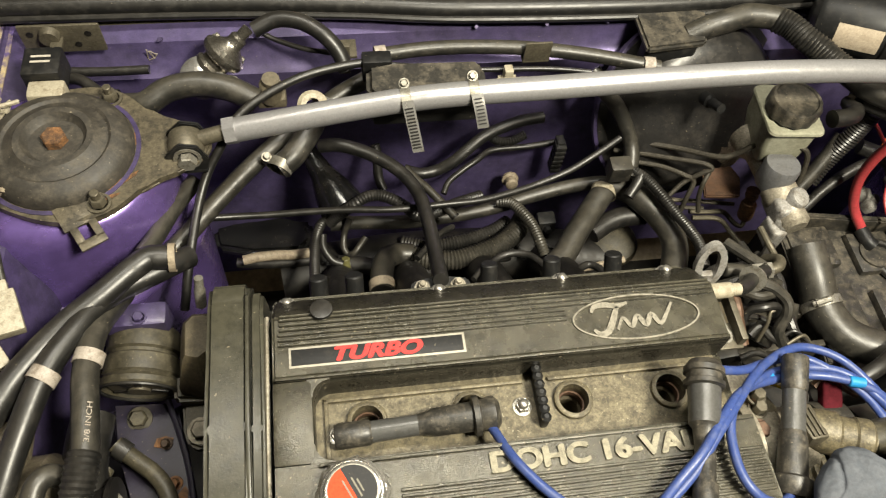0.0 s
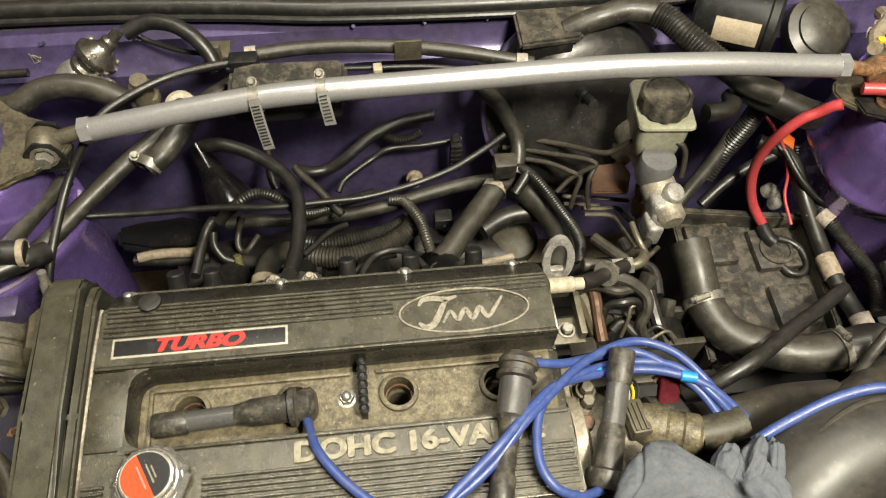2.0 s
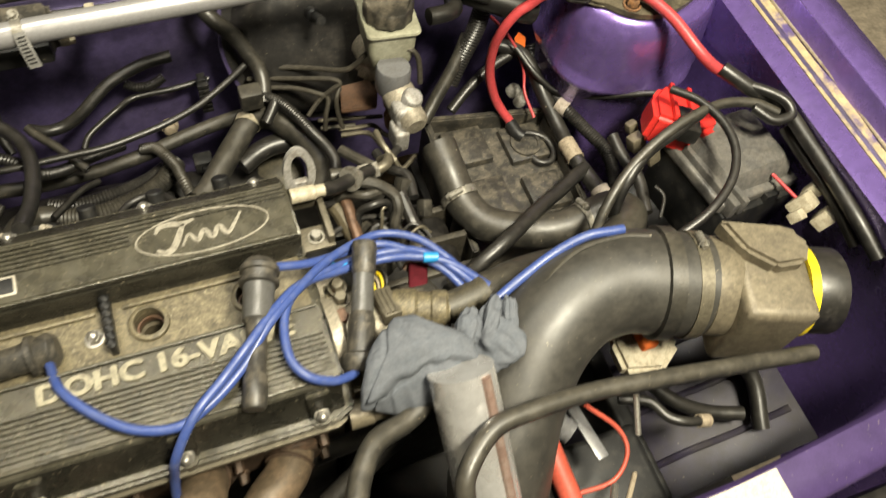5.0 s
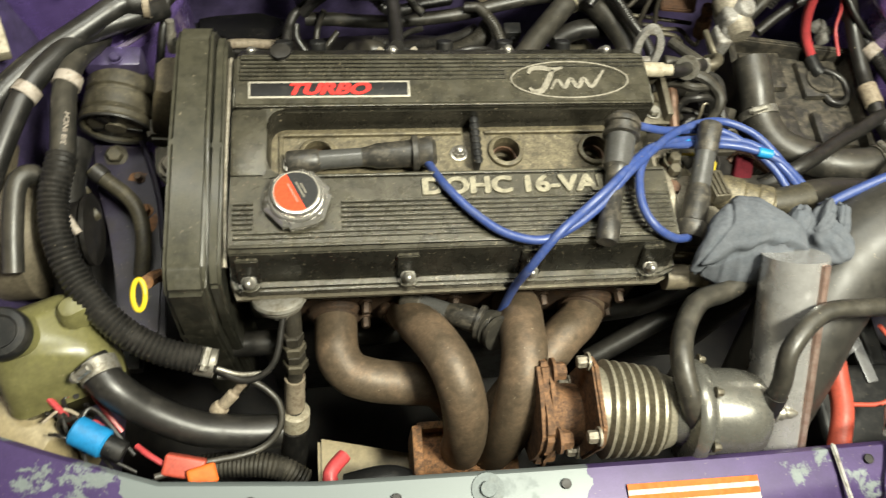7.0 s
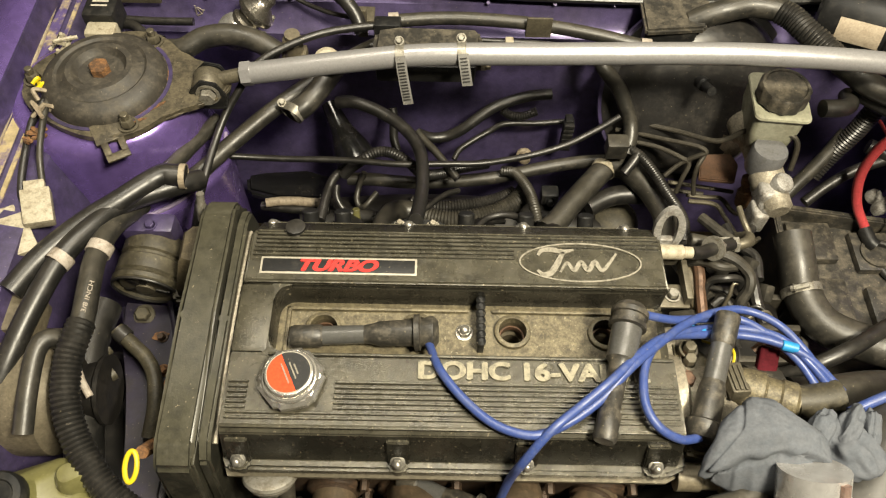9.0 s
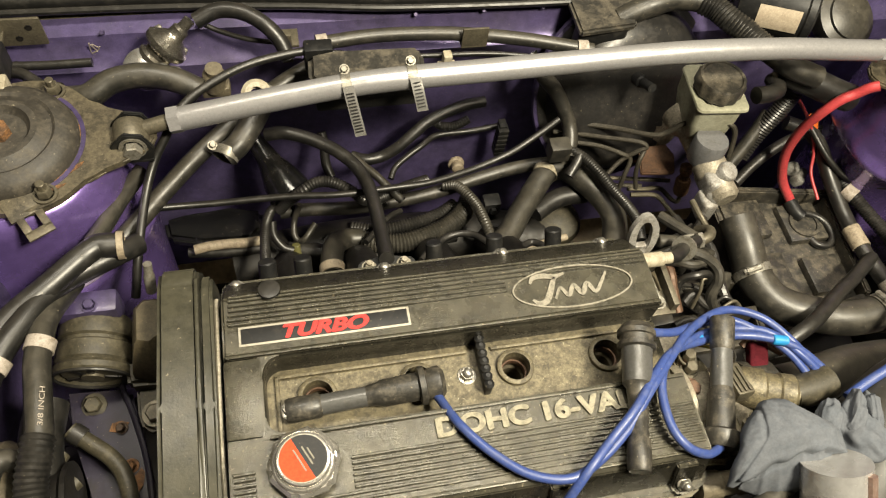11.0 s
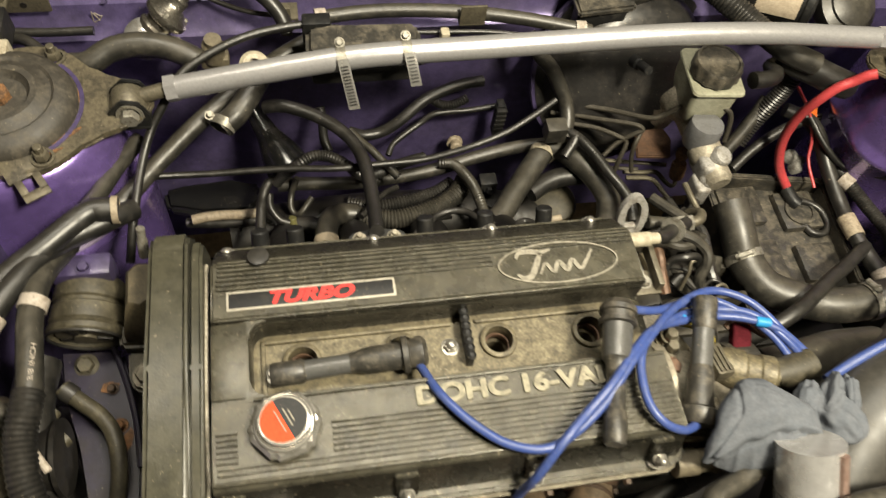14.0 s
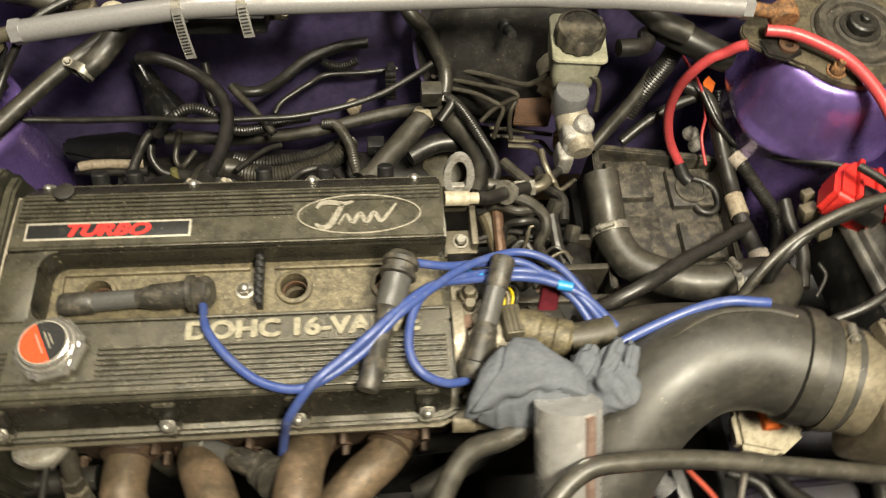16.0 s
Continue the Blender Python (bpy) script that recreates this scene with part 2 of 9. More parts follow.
M_WHITE = mat("off_white_plastic", (0.34, 0.305, 0.225), 0.55, 0, (0.19, 0.155, 0.10), 0.38, 90, blotch=0.8)
M_CLOTH = mat("blue_grey_cloth", (0.105, 0.112, 0.126), 0.95, 0, (0.080, 0.090, 0.106), 0.45, 50, 0.08, 1500, 0.35, spec=0.1)
M_LABELBLACK = mat("worn_black_label", (0.012, 0.012, 0.012), 0.5, 0, (0.045, 0.040, 0.034), 0.25, 120, spec=0.3, specks=0.7)
M_SILVER = mat("silver_print", (0.36, 0.335, 0.28), 0.55, 0.15, (0.20, 0.175, 0.13), 0.34, 160)
M_BADGE = mat("worn_silver_oval", (0.24, 0.22, 0.175), 0.6, 0.1, (0.10, 0.09, 0.065), 0.42, 160, blotch=0.8)
M_STEELCAP = mat("olive_grey_steel", (0.125, 0.110, 0.078), 0.45, 0.45, (0.055, 0.047, 0.033), 0.45, 50, 0.15, 500, 0.2, specks=0.5)
M_BELLOWS = mat("dull_bellows_steel", (0.25, 0.228, 0.172), 0.46, 0.35, (0.135, 0.117, 0.082), 0.40, 50, 0.18, 500, 0.2)
M_STRUT = mat("dusty_strut_plate", (0.115, 0.098, 0.066), 0.44, 0.25, (0.040, 0.034, 0.024), 0.42, 34, 0.22, 500, 0.35, specks=0.9, blotch=0.9)
M_DOME = mat("dusty_mount_rubber", (0.034, 0.030, 0.024), 0.6, 0, (0.085, 0.072, 0.052), 0.40, 40, 0.2, 500, 0.3, specks=0.8)
M_BOOSTER = mat("dull_black_booster_paint", (0.022, 0.021, 0.020), 0.36, 0.2, (0.048, 0.042, 0.035), 0.38, 30, 0.15, 500, 0.2, specks=0.7)
M_PAPER = mat("aged_paper_label", (0.36, 0.30, 0.22), 0.8, 0, (0.25, 0.20, 0.14), 0.4, 60)
M_STICKER = mat("white_sticker", (0.42, 0.385, 0.33), 0.6, 0, (0.30, 0.255, 0.20), 0.30, 50, spec=0.2)
M_LEAF = mat("dry_leaf", (0.36, 0.15, 0.055), 0.8, 0, (0.20, 0.08, 0.035), 0.45, 60, blotch=1.0)
M_LITTER = mat("leaf_litter", (0.22, 0.12, 0.06), 0.9, 0, (0.08, 0.05, 0.03), 0.5, 70, blotch=1.0)
M_MOSS = mat("mossy_grime", (0.050, 0.046, 0.038), 0.8, 0, (0.125, 0.100, 0.048), 0.34, 26, 0.28, 300, 0.6, specks=0.9, sharp=0.16, blotch=0.9)
M_DULLCHROME = mat("dull_plated_metal", (0.30, 0.28, 0.24), 0.30, 0.9, (0.10, 0.085, 0.065), 0.42, 70, 0.15, 500, 0.1, blotch=0.8)
M_MOUNT = mat("olive_mount_rubber", (0.036, 0.031, 0.019), 0.55, 0.05, (0.082, 0.070, 0.042), 0.4, 40, 0.24, 500, 0.3, specks=0.7)
M_DARK = mat("oily_dark_iron", (0.010, 0.009, 0.008), 0.5, 0.3, (0.026, 0.022, 0.017), 0.4, 40)
M_BEIGE = mat("beige_cast_housing", (0.150, 0.128, 0.088), 0.46, 0.25, (0.070, 0.058, 0.040), 0.44, 26, 0.18, 500, 0.3, specks=0.7)
M_CONCRETE = mat("concrete_floor", (0.52, 0.44, 0.33), 0.85, 0, (0.40, 0.34, 0.25), 0.5, 4, 0.2, 90, 0.5)
M_GUTTER = mat("peeling_sealer", (0.075, 0.052, 0.150), 0.6, 0, (0.33, 0.265, 0.145), 0.60, 9, 0.2, 500, 0.4, sharp=0.05, specks=0.8, blotch=1.0)
# For the unseen walls and ceiling; kept dark to cut bounce light.
M_WALL = mat("plaster_wall", (0.13, 0.12, 0.10), 0.9, 0, (0.10, 0.09, 0.075), 0.5, 3, 0.1, 200, 0.2)
M_COPPER = mat("brown_copper", (0.105, 0.058, 0.034), 0.55, 0.35, (0.05, 0.032, 0.022), 0.42, 80, 0.2)
M_PATCH = mat("peeled_tan_paint", (0.27, 0.225, 0.16), 0.65, 0, (0.14, 0.105, 0.070), 0.38, 80, blotch=0.8)



def nose_paint():
    """Purple paint, worn through to pale primer over the middle of the nose panel with a ragged edge."""
    m = M_SCRAPED.copy()
    m.name = "nose_panel_paint"
    nt = m.node_tree
    bsdf = nt.nodes["Principled BSDF"]
    tex = next(n for n in nt.nodes if n.type == "TEX_COORD")
    sep, nz = nt.nodes.new("ShaderNodeSeparateXYZ"), nt.nodes.new("ShaderNodeTexNoise")
    nz.inputs["Scale"].default_value, nz.inputs["Detail"].default_value = 11.0, 6.0
    nt.links.new(tex.outputs["Object"], sep.inputs[0])
    nt.links.new(tex.outputs["Object"], nz.inputs["Vector"])

    def math_node(op, a, b):
        n = nt.nodes.new("ShaderNodeMath")
        n.operation = op
        for k, v in enumerate((a, b)):
            if isinstance(v, (int, float)):
                n.inputs[k].default_value = v
            else:
                nt.links.new(v, n.inputs[k])
        return n.outputs[0]

    off = math_node("MULTIPLY", math_node("SUBTRACT", nz.outputs["Fac"], 0.5), 0.30)
    dist = math_node("ABSOLUTE", math_node("ADD", math_node("ADD", sep.outputs["X"], 0.075), off), 0.0)
    inside = math_node("LESS_THAN", dist, 0.165)
    old = bsdf.inputs["Base Color"].links[0].from_socket
    mix = nt.nodes.new("ShaderNodeMix")
    mix.data_type = "RGBA"
    nt.links.new(inside, mix.inputs[0])
    nt.links.new(old, mix.inputs[6])
    mix.inputs[7].default_value = (0.145, 0.165, 0.165, 1)
    nt.links.new(mix.outputs[2], bsdf.inputs["Base Color"])
    return m


M_NOSE = nose_paint()

# ---- shape helpers ----


def finish(bm, name, material, angle=35):
    bmesh.ops.recalc_face_normals(bm, faces=bm.faces)
    me = bpy.data.meshes.new(name)
    bm.to_mesh(me)
    bm.free()
    me.materials.append(material)
    me.polygons.foreach_set("use_smooth", [True] * len(me.polygons))
    me.set_sharp_from_angle(angle=radians(angle))
    return me


def thing(name, base, label, category, group="", kind=""):
    ob = new(name)
    ob.empty_display_size = 0.02
    ob.location = base
    return tagged(ob, label, category, group, kind)


def part(name, bm, material, parent, label="", angle=35):
    """One mesh object under a thing or part; shapes are given in world metres."""
    ob = new(name, finish(bm, name, material, angle))
    ob.parent = parent
    if parent.type == "EMPTY":
        ob.matrix_parent_inverse = Matrix.Translation(parent.location).inverted()
    return tagged(ob, label)


def shared(name, me, parent, m, label=""):
    """One more object on a mesh that is shared between alike pieces."""
    ob = new(name, me)
    ob.parent = parent
    if parent.type == "EMPTY":
        ob.matrix_parent_inverse = Matrix.Translation(parent.location).inverted()
    ob.matrix_basis = m
    return tagged(ob, label)


def single(name, bm, material, label, category, group="", kind="", angle=35):
    ob = new(name, finish(bm, name, material, angle))
    return tagged(ob, label, category, group, kind)


def box(bm, x0, x1, y0, y1, z0, z1, bevel=0.0, m=None, seg=2):
    vs = [bm.verts.new(Vector((x, y, z))) for x in (x0, x1) for y in (y0, y1) for z in (z0, z1)]
    fs = [bm.faces.new([vs[i] for i in q]) for q in
          ((0, 1, 3, 2), (4, 6, 7, 5), (0, 4, 5, 1), (2, 3, 7, 6), (0, 2, 6, 4), (1, 5, 7, 3))]
    if bevel:
        es = {e for f in fs for e in f.edges}
        r = bmesh.ops.bevel(bm, geom=list(es), offset=bevel, segments=seg, affect="EDGES", clamp_overlap=True, profile=0.6)
        vs = {v for f in r["faces"] for v in f.verts} | {v for v in vs if v.is_valid}
    if m:
        bmesh.ops.transform(bm, matrix=m, verts=list(vs))
    return bm


def prism(bm, outline, lo, hi, axis="z", bevel=0.0, seg=2):
    """An outline of (a, b) pairs drawn out between lo and hi along an axis."""
    put = {"z": lambda a, b, h: (a, b, h), "x": lambda a, b, h: (h, a, b), "y": lambda a, b, h: (a, h, b)}[axis]
    bot = [bm.verts.new(put(a, b, lo)) for a, b in outline]
    top = [bm.verts.new(put(a, b, hi)) for a, b in outline]
    n = len(outline)
    fs = [bm.faces.new(bot[::-1]), bm.faces.new(top)]
    fs += [bm.faces.new((bot[i], bot[(i + 1) % n], top[(i + 1) % n], top[i])) for i in range(n)]
    if bevel:
        bmesh.ops.bevel(bm, geom=list({e for f in fs for e in f.edges}), offset=bevel, segments=seg, affect="EDGES", clamp_overlap=True)
    return bm


def basis_for(direction):
    return Vector(direction).normalized().to_track_quat("Z", "Y").to_matrix().to_4x4()


def lathe(bm, origin, direction, profile, n=28):
    """A profile of (radius, height) turned round an axis."""
    m = Matrix.Translation(origin) @ basis_for(direction)
    rings = []
    for r, h in profile:
        if r <= 1e-6:
            rings.append([bm.verts.new(m @ Vector((0, 0, h)))])
        else:
            rings.append([bm.verts.new(m @ Vector((r * math.cos(2 * math.pi * i / n), r * math.sin(2 * math.pi * i / n), h))) for i in range(n)])
    for a, b in zip(rings, rings[1:]):
        for i in range(n):
            j = (i + 1) % n
            if len(a) == 1 and len(b) > 1:
                bm.faces.new((a[0], b[j], b[i]))
            elif len(b) == 1 and len(a) > 1:
                bm.faces.new((a[i], a[j], b[0]))
            elif len(a) > 1:
                bm.faces.new((a[i], a[j], b[j], b[i]))
    return bm


def rod(bm, p0, p1, r0, r1=None, n=16):
    r1 = r0 if r1 is None else r1
    d = Vector(p1) - Vector(p0)
    h, c = d.length, min(r0, r1) * 0.15
    return lathe(bm, p0, d, [(0, 0), (r0 - c, 0), (r0, c), (r1, h - c), (r1 - c, h), (0, h)], n)


def hexhead(bm, p, direction, r, h, n=6):
    d = Vector(direction).normalized()
    lathe(bm, p, d, [(0, 0), (r * 1.45, 0), (r * 1.45, h * 0.22), (r * 1.1, h * 0.22)], 20)
    return lathe(bm, Vector(p) + d * h * 0.2, d, [(r, 0), (r, h * 0.72), (r * 0.86, h * 0.85), (0, h * 0.85)], n)


def glide(points, steps=8):
    """A smooth line through points."""
    p = [Vector(q) for q in points]
    p = [p[0] * 2 - p[1]] + p + [p[-1] * 2 - p[-2]]
    out = []
    for i in range(1, len(p) - 2):
        a, b, c, d = p[i - 1:i + 3]
        for k in range(steps):
            t = k / steps
            out.append(0.5 * (2 * b + (c - a) * t + (2 * a - 5 * b + 4 * c - d) * t * t + (3 * b - a - 3 * c + d) * t ** 3))
    return out + [p[-2]]


def even(line, step):
    out, left = [line[0]], step
    for a, b in zip(line, line[1:]):
        d, pos = (b - a).length, 0.0
        while d - pos >= left:
            pos += left
            out.append(a.lerp(b, pos / d))
            left = step
        left -= d - pos
    return out


def tube(bm, points, r, n=12, ribs=0.0, r_end=None, hollow=False, smooth=True, steps=8):
    """A hose along a smooth line; ribs is the pitch of a corrugated one."""
    line = glide(points, steps) if smooth else [Vector(q) for q in points]
    if ribs:
        line = even(line, ribs / 2)
    rings, up = [], None
    for i, p in enumerate(line):
        d = (line[min(i + 1, len(line) - 1)] - line[max(i - 1, 0)]).normalized()
        if up is None:
            up = d.orthogonal().normalized()
        up = (up - d * up.dot(d)).normalized()
        side = d.cross(up)
        f = i / max(1, len(line) - 1)
        q = r if r_end is None else r + (r_end - r) * f
        if ribs:
            q *= 1.0 if i % 2 else 0.89
        rings.append([bm.verts.new(p + (up * math.cos(2 * math.pi * k / n) + side * math.sin(2 * math.pi * k / n)) * q) for k in range(n)])
    for a, b in zip(rings, rings[1:]):
        for k in range(n):
            bm.faces.new((a[k], a[(k + 1) % n], b[(k + 1) % n], b[k]))
    for ring in (rings[0], rings[-1]):
        bm.faces.new(ring)
    return bm


def band(bm, p, direction, r, width, thick=0.0012, n=28):
    """A strap closed round a hose."""
    w = width / 2
    return lathe(bm, p, direction, [(r, -w), (r + thick, -w), (r + thick, w), (r, w), (r, -w)], n)


def clamp_part(parent, p, direction, r, width=0.009, screw=(0, 0, 1), material=None, label="steel hose clamp"):
    """A worm-drive clamp: strap with a screw housing and a hex screw."""
    bm = bmesh.new()
    band(bm, p, direction, r, width)
    c = part("hose_clamp" if screw else "tape_band", bm, material or M_ZINC, parent, label)
    if screw is None:
        return c
    d, s = Vector(direction).normalized(), Vector(screw)
    s = (s - d * s.dot(d)).normalized()
    t = d.cross(s)
    q = Vector(p) + s * (r + 0.003)
    bm = bmesh.new()
    rod(bm, q - t * 0.009, q + t * 0.007, 0.0038, n=10)
    hexhead(bm, q + t * 0.007, t, 0.0035, 0.005)
    part("clamp_screw", bm, M_ZINC, c)
    return c


def lettering(text, height, m, material, parent, name, depth=0.0008, shear=0.0, width=None, label="", bold=0.0):
    """Words in the built-in font; bold lays shifted copies over one another to broaden the strokes."""
    cu = bpy.data.curves.new(name, "FONT")
    cu.body, cu.size, cu.extrude, cu.shear = text, height / 0.70, depth, shear
    ob = new(name, cu)
    bpy.context.view_layer.update()
    me = bpy.data.meshes.new_from_object(ob.evaluated_get(bpy.context.evaluated_depsgraph_get()))
    bpy.data.objects.remove(ob)
    xs = [v.co.x for v in me.vertices]
    s = width / (max(xs) - min(xs)) if width else 1.0
    me.transform(Matrix.Diagonal((s, 1, 1, 1)) @ Matrix.Translation((-min(xs), 0, 0)))
    bm = bmesh.new()
    for k, (dx, dy) in enumerate(((0, 0), (1, 0), (-1, 0), (0, 0.6), (0, -0.6), (0.7, 0.5), (-0.7, -0.5)) if bold else ((0, 0),)):
        q = me.copy()
        q.transform(m @ Matrix.Translation((dx * bold, dy * bold, 0.00006 * k)))
        bm.from_mesh(q)
        bpy.data.meshes.remove(q)
    return part(name, bm, material, parent, label)


def hose(name, points, r, material, label, category="hose", ribs=0.0, n=14, group=""):
    """A top-level hose, pipe or cable; returns it so that clamps and ends can go under it."""
    bm = bmesh.new()
    tube(bm, points, r, n, ribs)
    return single(name, bm, material, label, category, group)

# ---- the garage round the car; walls and ceiling added out of view ----
bm = bmesh.new()
box(bm, -3.2, 3.4, -3.0, 3.4, -0.1, 0.0)
single("floor", bm, M_CONCRETE, "bare beige concrete garage floor", "floor", kind="structure")
for nm, (x0, x1, y0, y1) in {"wall_north": (-3.2, 3.4, 3.4, 3.52), "wall_south": (-3.2, 3.4, -3.12, -3.0),
                             "wall_east": (3.4, 3.52, -3.0, 3.4), "wall_west": (-3.32, -3.2, -3.0, 3.4)}.items():
    bm = bmesh.new()
    box(bm, x0, x1, y0, y1, 0.0, 2.7)
    single(nm, bm, M_WALL, "plain dark garage wall, added out of view", "wall", kind="structure")
bm = bmesh.new()
box(bm, -3.2, 3.4, -3.0, 3.4, 2.7, 2.8)
single("ceiling", bm, M_WALL, "plain dark garage ceiling, added out of view", "ceiling", kind="structure")

# ---- car body ----
MID = 0.157
car = thing("car_body", (MID, 0.1, 0.0), "purple car body with open engine bay, scraped nose panel", "car")


def sheet(bm, rows):
    """A skin through rows of points, all rows alike in length."""
    vs = [[bm.verts.new(p) for p in row] for row in rows]
    for a, b in zip(vs, vs[1:]):
        for i in range(len(a) - 1):
            bm.faces.new((a[i], a[i + 1], b[i + 1], b[i]))
    return vs


def thicken(bm, t):
    bmesh.ops.recalc_face_normals(bm, faces=bm.faces)
    bmesh.ops.solidify(bm, geom=bm.faces[:], thickness=t)
    return bm


# firewall: upper channel, ledge, dished lower wall
bm = bmesh.new()
prof = [(0.470, 0.868), (0.448, 0.862), (0.440, 0.835), (0.428, 0.828), (0.424, 0.79), (0.418, 0.70), (0.408, 0.60), (0.395, 0.45)]
xs = [-0.50 + 0.06 * i for i in range(23)]
sheet(bm, [[(x, y + 0.010 * math.exp(-((x - 0.05) / 0.2) ** 2) * (1 if z < 0.8 else 0), z) for y, z in prof] for x in xs])
thicken(bm, 0.004)
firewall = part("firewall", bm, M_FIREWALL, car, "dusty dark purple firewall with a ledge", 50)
for x in (-0.30, -0.20, 0.045, 0.127, 0.20):
    bm = bmesh.new()
    rod(bm, (x, 0.452, 0.862), (x, 0.443, 0.870), 0.0024, n=10)
    part("stud", bm, M_PURPLE_DARK, car)

me_scratch = finish(box(bmesh.new(), -0.0006, 0.0006, -0.0004, 0.0004, -0.009, 0.009), "scratch", M_TAPE)
for x, z, a, k in ((-0.316, 0.852, 8, 1.0), (-0.312, 0.851, -14, 0.8), (-0.308, 0.849, 30, 0.6), (-0.313, 0.845, 55, 0.5), (-0.310, 0.854, -35, 0.5)):
    shared("scratch", me_scratch, car, pose(x, 0.4405, z, 14, a, 0) @ Matrix.Diagonal((1, 1, k, 1)), "pale scratch in the paint")

# cowl tray behind the firewall with its rubber seal
bm = bmesh.new()
sheet(bm, [[(x, 0.470, 0.868), (x, 0.50, 0.866), (x, 0.52, 0.850), (x, 0.62, 0.850), (x, 0.80, 0.90)] for x in (-0.55, -0.2, 0.15, 0.5, 0.86)])
thicken(bm, 0.004)
part("cowl_panel", bm, M_MOSS, car, "mossy grimy cowl panel", 50)
bm = bmesh.new()
line = [(-0.52, 0.476, 0.892), (-0.25, 0.478, 0.886), (-0.10, 0.470, 0.885), (0.03, 0.458, 0.884), (0.25, 0.452, 0.884), (0.45, 0.462, 0.882), (0.62, 0.476, 0.882), (0.84, 0.470, 0.89)]
tube(bm, line, 0.0112, 14)
part("hood_seal", bm, M_RUBBER, car, "black rubber hood seal")
part("seal_lip", tube(bmesh.new(), [(x, y - 0.0115, z - 0.006) for x, y, z in line], 0.0042, 10), M_RUBBER, car, "thin lip of the hood seal")
part("seal_lip", tube(bmesh.new(), [(x, y + 0.0125, z - 0.003) for x, y, z in line], 0.0036, 10), M_RUBBER, car, "thin lip of the hood seal")


def strut_tower(cx, cy, top, side):
    """A round-shouldered inner wing dome; side is +1 on the right."""
    bm = bmesh.new()
    n = 48
    rings = []
    wall = [(0.050, 0.012), (0.083, 0.012), (0.089, 0.014), (0.094, 0.020), (0.098, 0.032), (0.1005, 0.055), (0.1020, 0.080), (0.1035, 0.097)]
    wall += [(0.107, 0.109), (0.112, 0.116), (0.116, 0.119), (0.118, 0.124), (0.1165, 0.131), (0.116, 0.20), (0.122, 0.40)] if side < 0 else [(0.1055, 0.108), (0.1075, 0.114), (0.1080, 0.119), (0.1060, 0.124), (0.098, 0.134), (0.096, 0.20), (0.100, 0.40)]
    for k, (r, z) in enumerate((r, top - d) for r, d in wall):
        ring = []
        for i in range(n):
            a = 2 * math.pi * i / n
            q = r * (1 + 0.05 * math.cos(2 * a)) + (0.0025 * math.cos(3 * a + 0.6) if 3 < k < 8 else 0.004 * math.cos(5 * a) if k > 8 else 0)
            ring.append(bm.verts.new((cx + q * math.cos(a) + side * 0.02 * (top - z) / 0.40, cy + q * math.sin(a), z)))
        rings.append(ring)
    for a, b in zip(rings, rings[1:]):
        for i in range(n):
            bm.faces.new((a[i], a[(i + 1) % n], b[(i + 1) % n], b[i]))
    part("strut_tower", bm, M_PURPLE, car, "glossy purple strut tower", 60)
    if side < 0:
        bm = bmesh.new()
        tube(bm, [(cx + (0.1125 + 0.0025 * math.sin(4 * a)) * (1 + 0.05 * math.cos(2 * a)) * math.cos(a) - 0.006, cy + (0.1125 + 0.0025 * math.sin(4 * a)) * (1 + 0.05 * math.cos(2 * a)) * math.sin(a), top - 0.1135) for a in [radians(-150 + 9 * i) for i in range(19)]], 0.0026, 8)
        part("sealer_bead", bm, M_BEAD, car, "pale lavender sealer bead round the tower")


strut_tower(-0.385, 0.283, 0.89, -1)
strut_tower(0.686, 0.283, 0.89, 1)


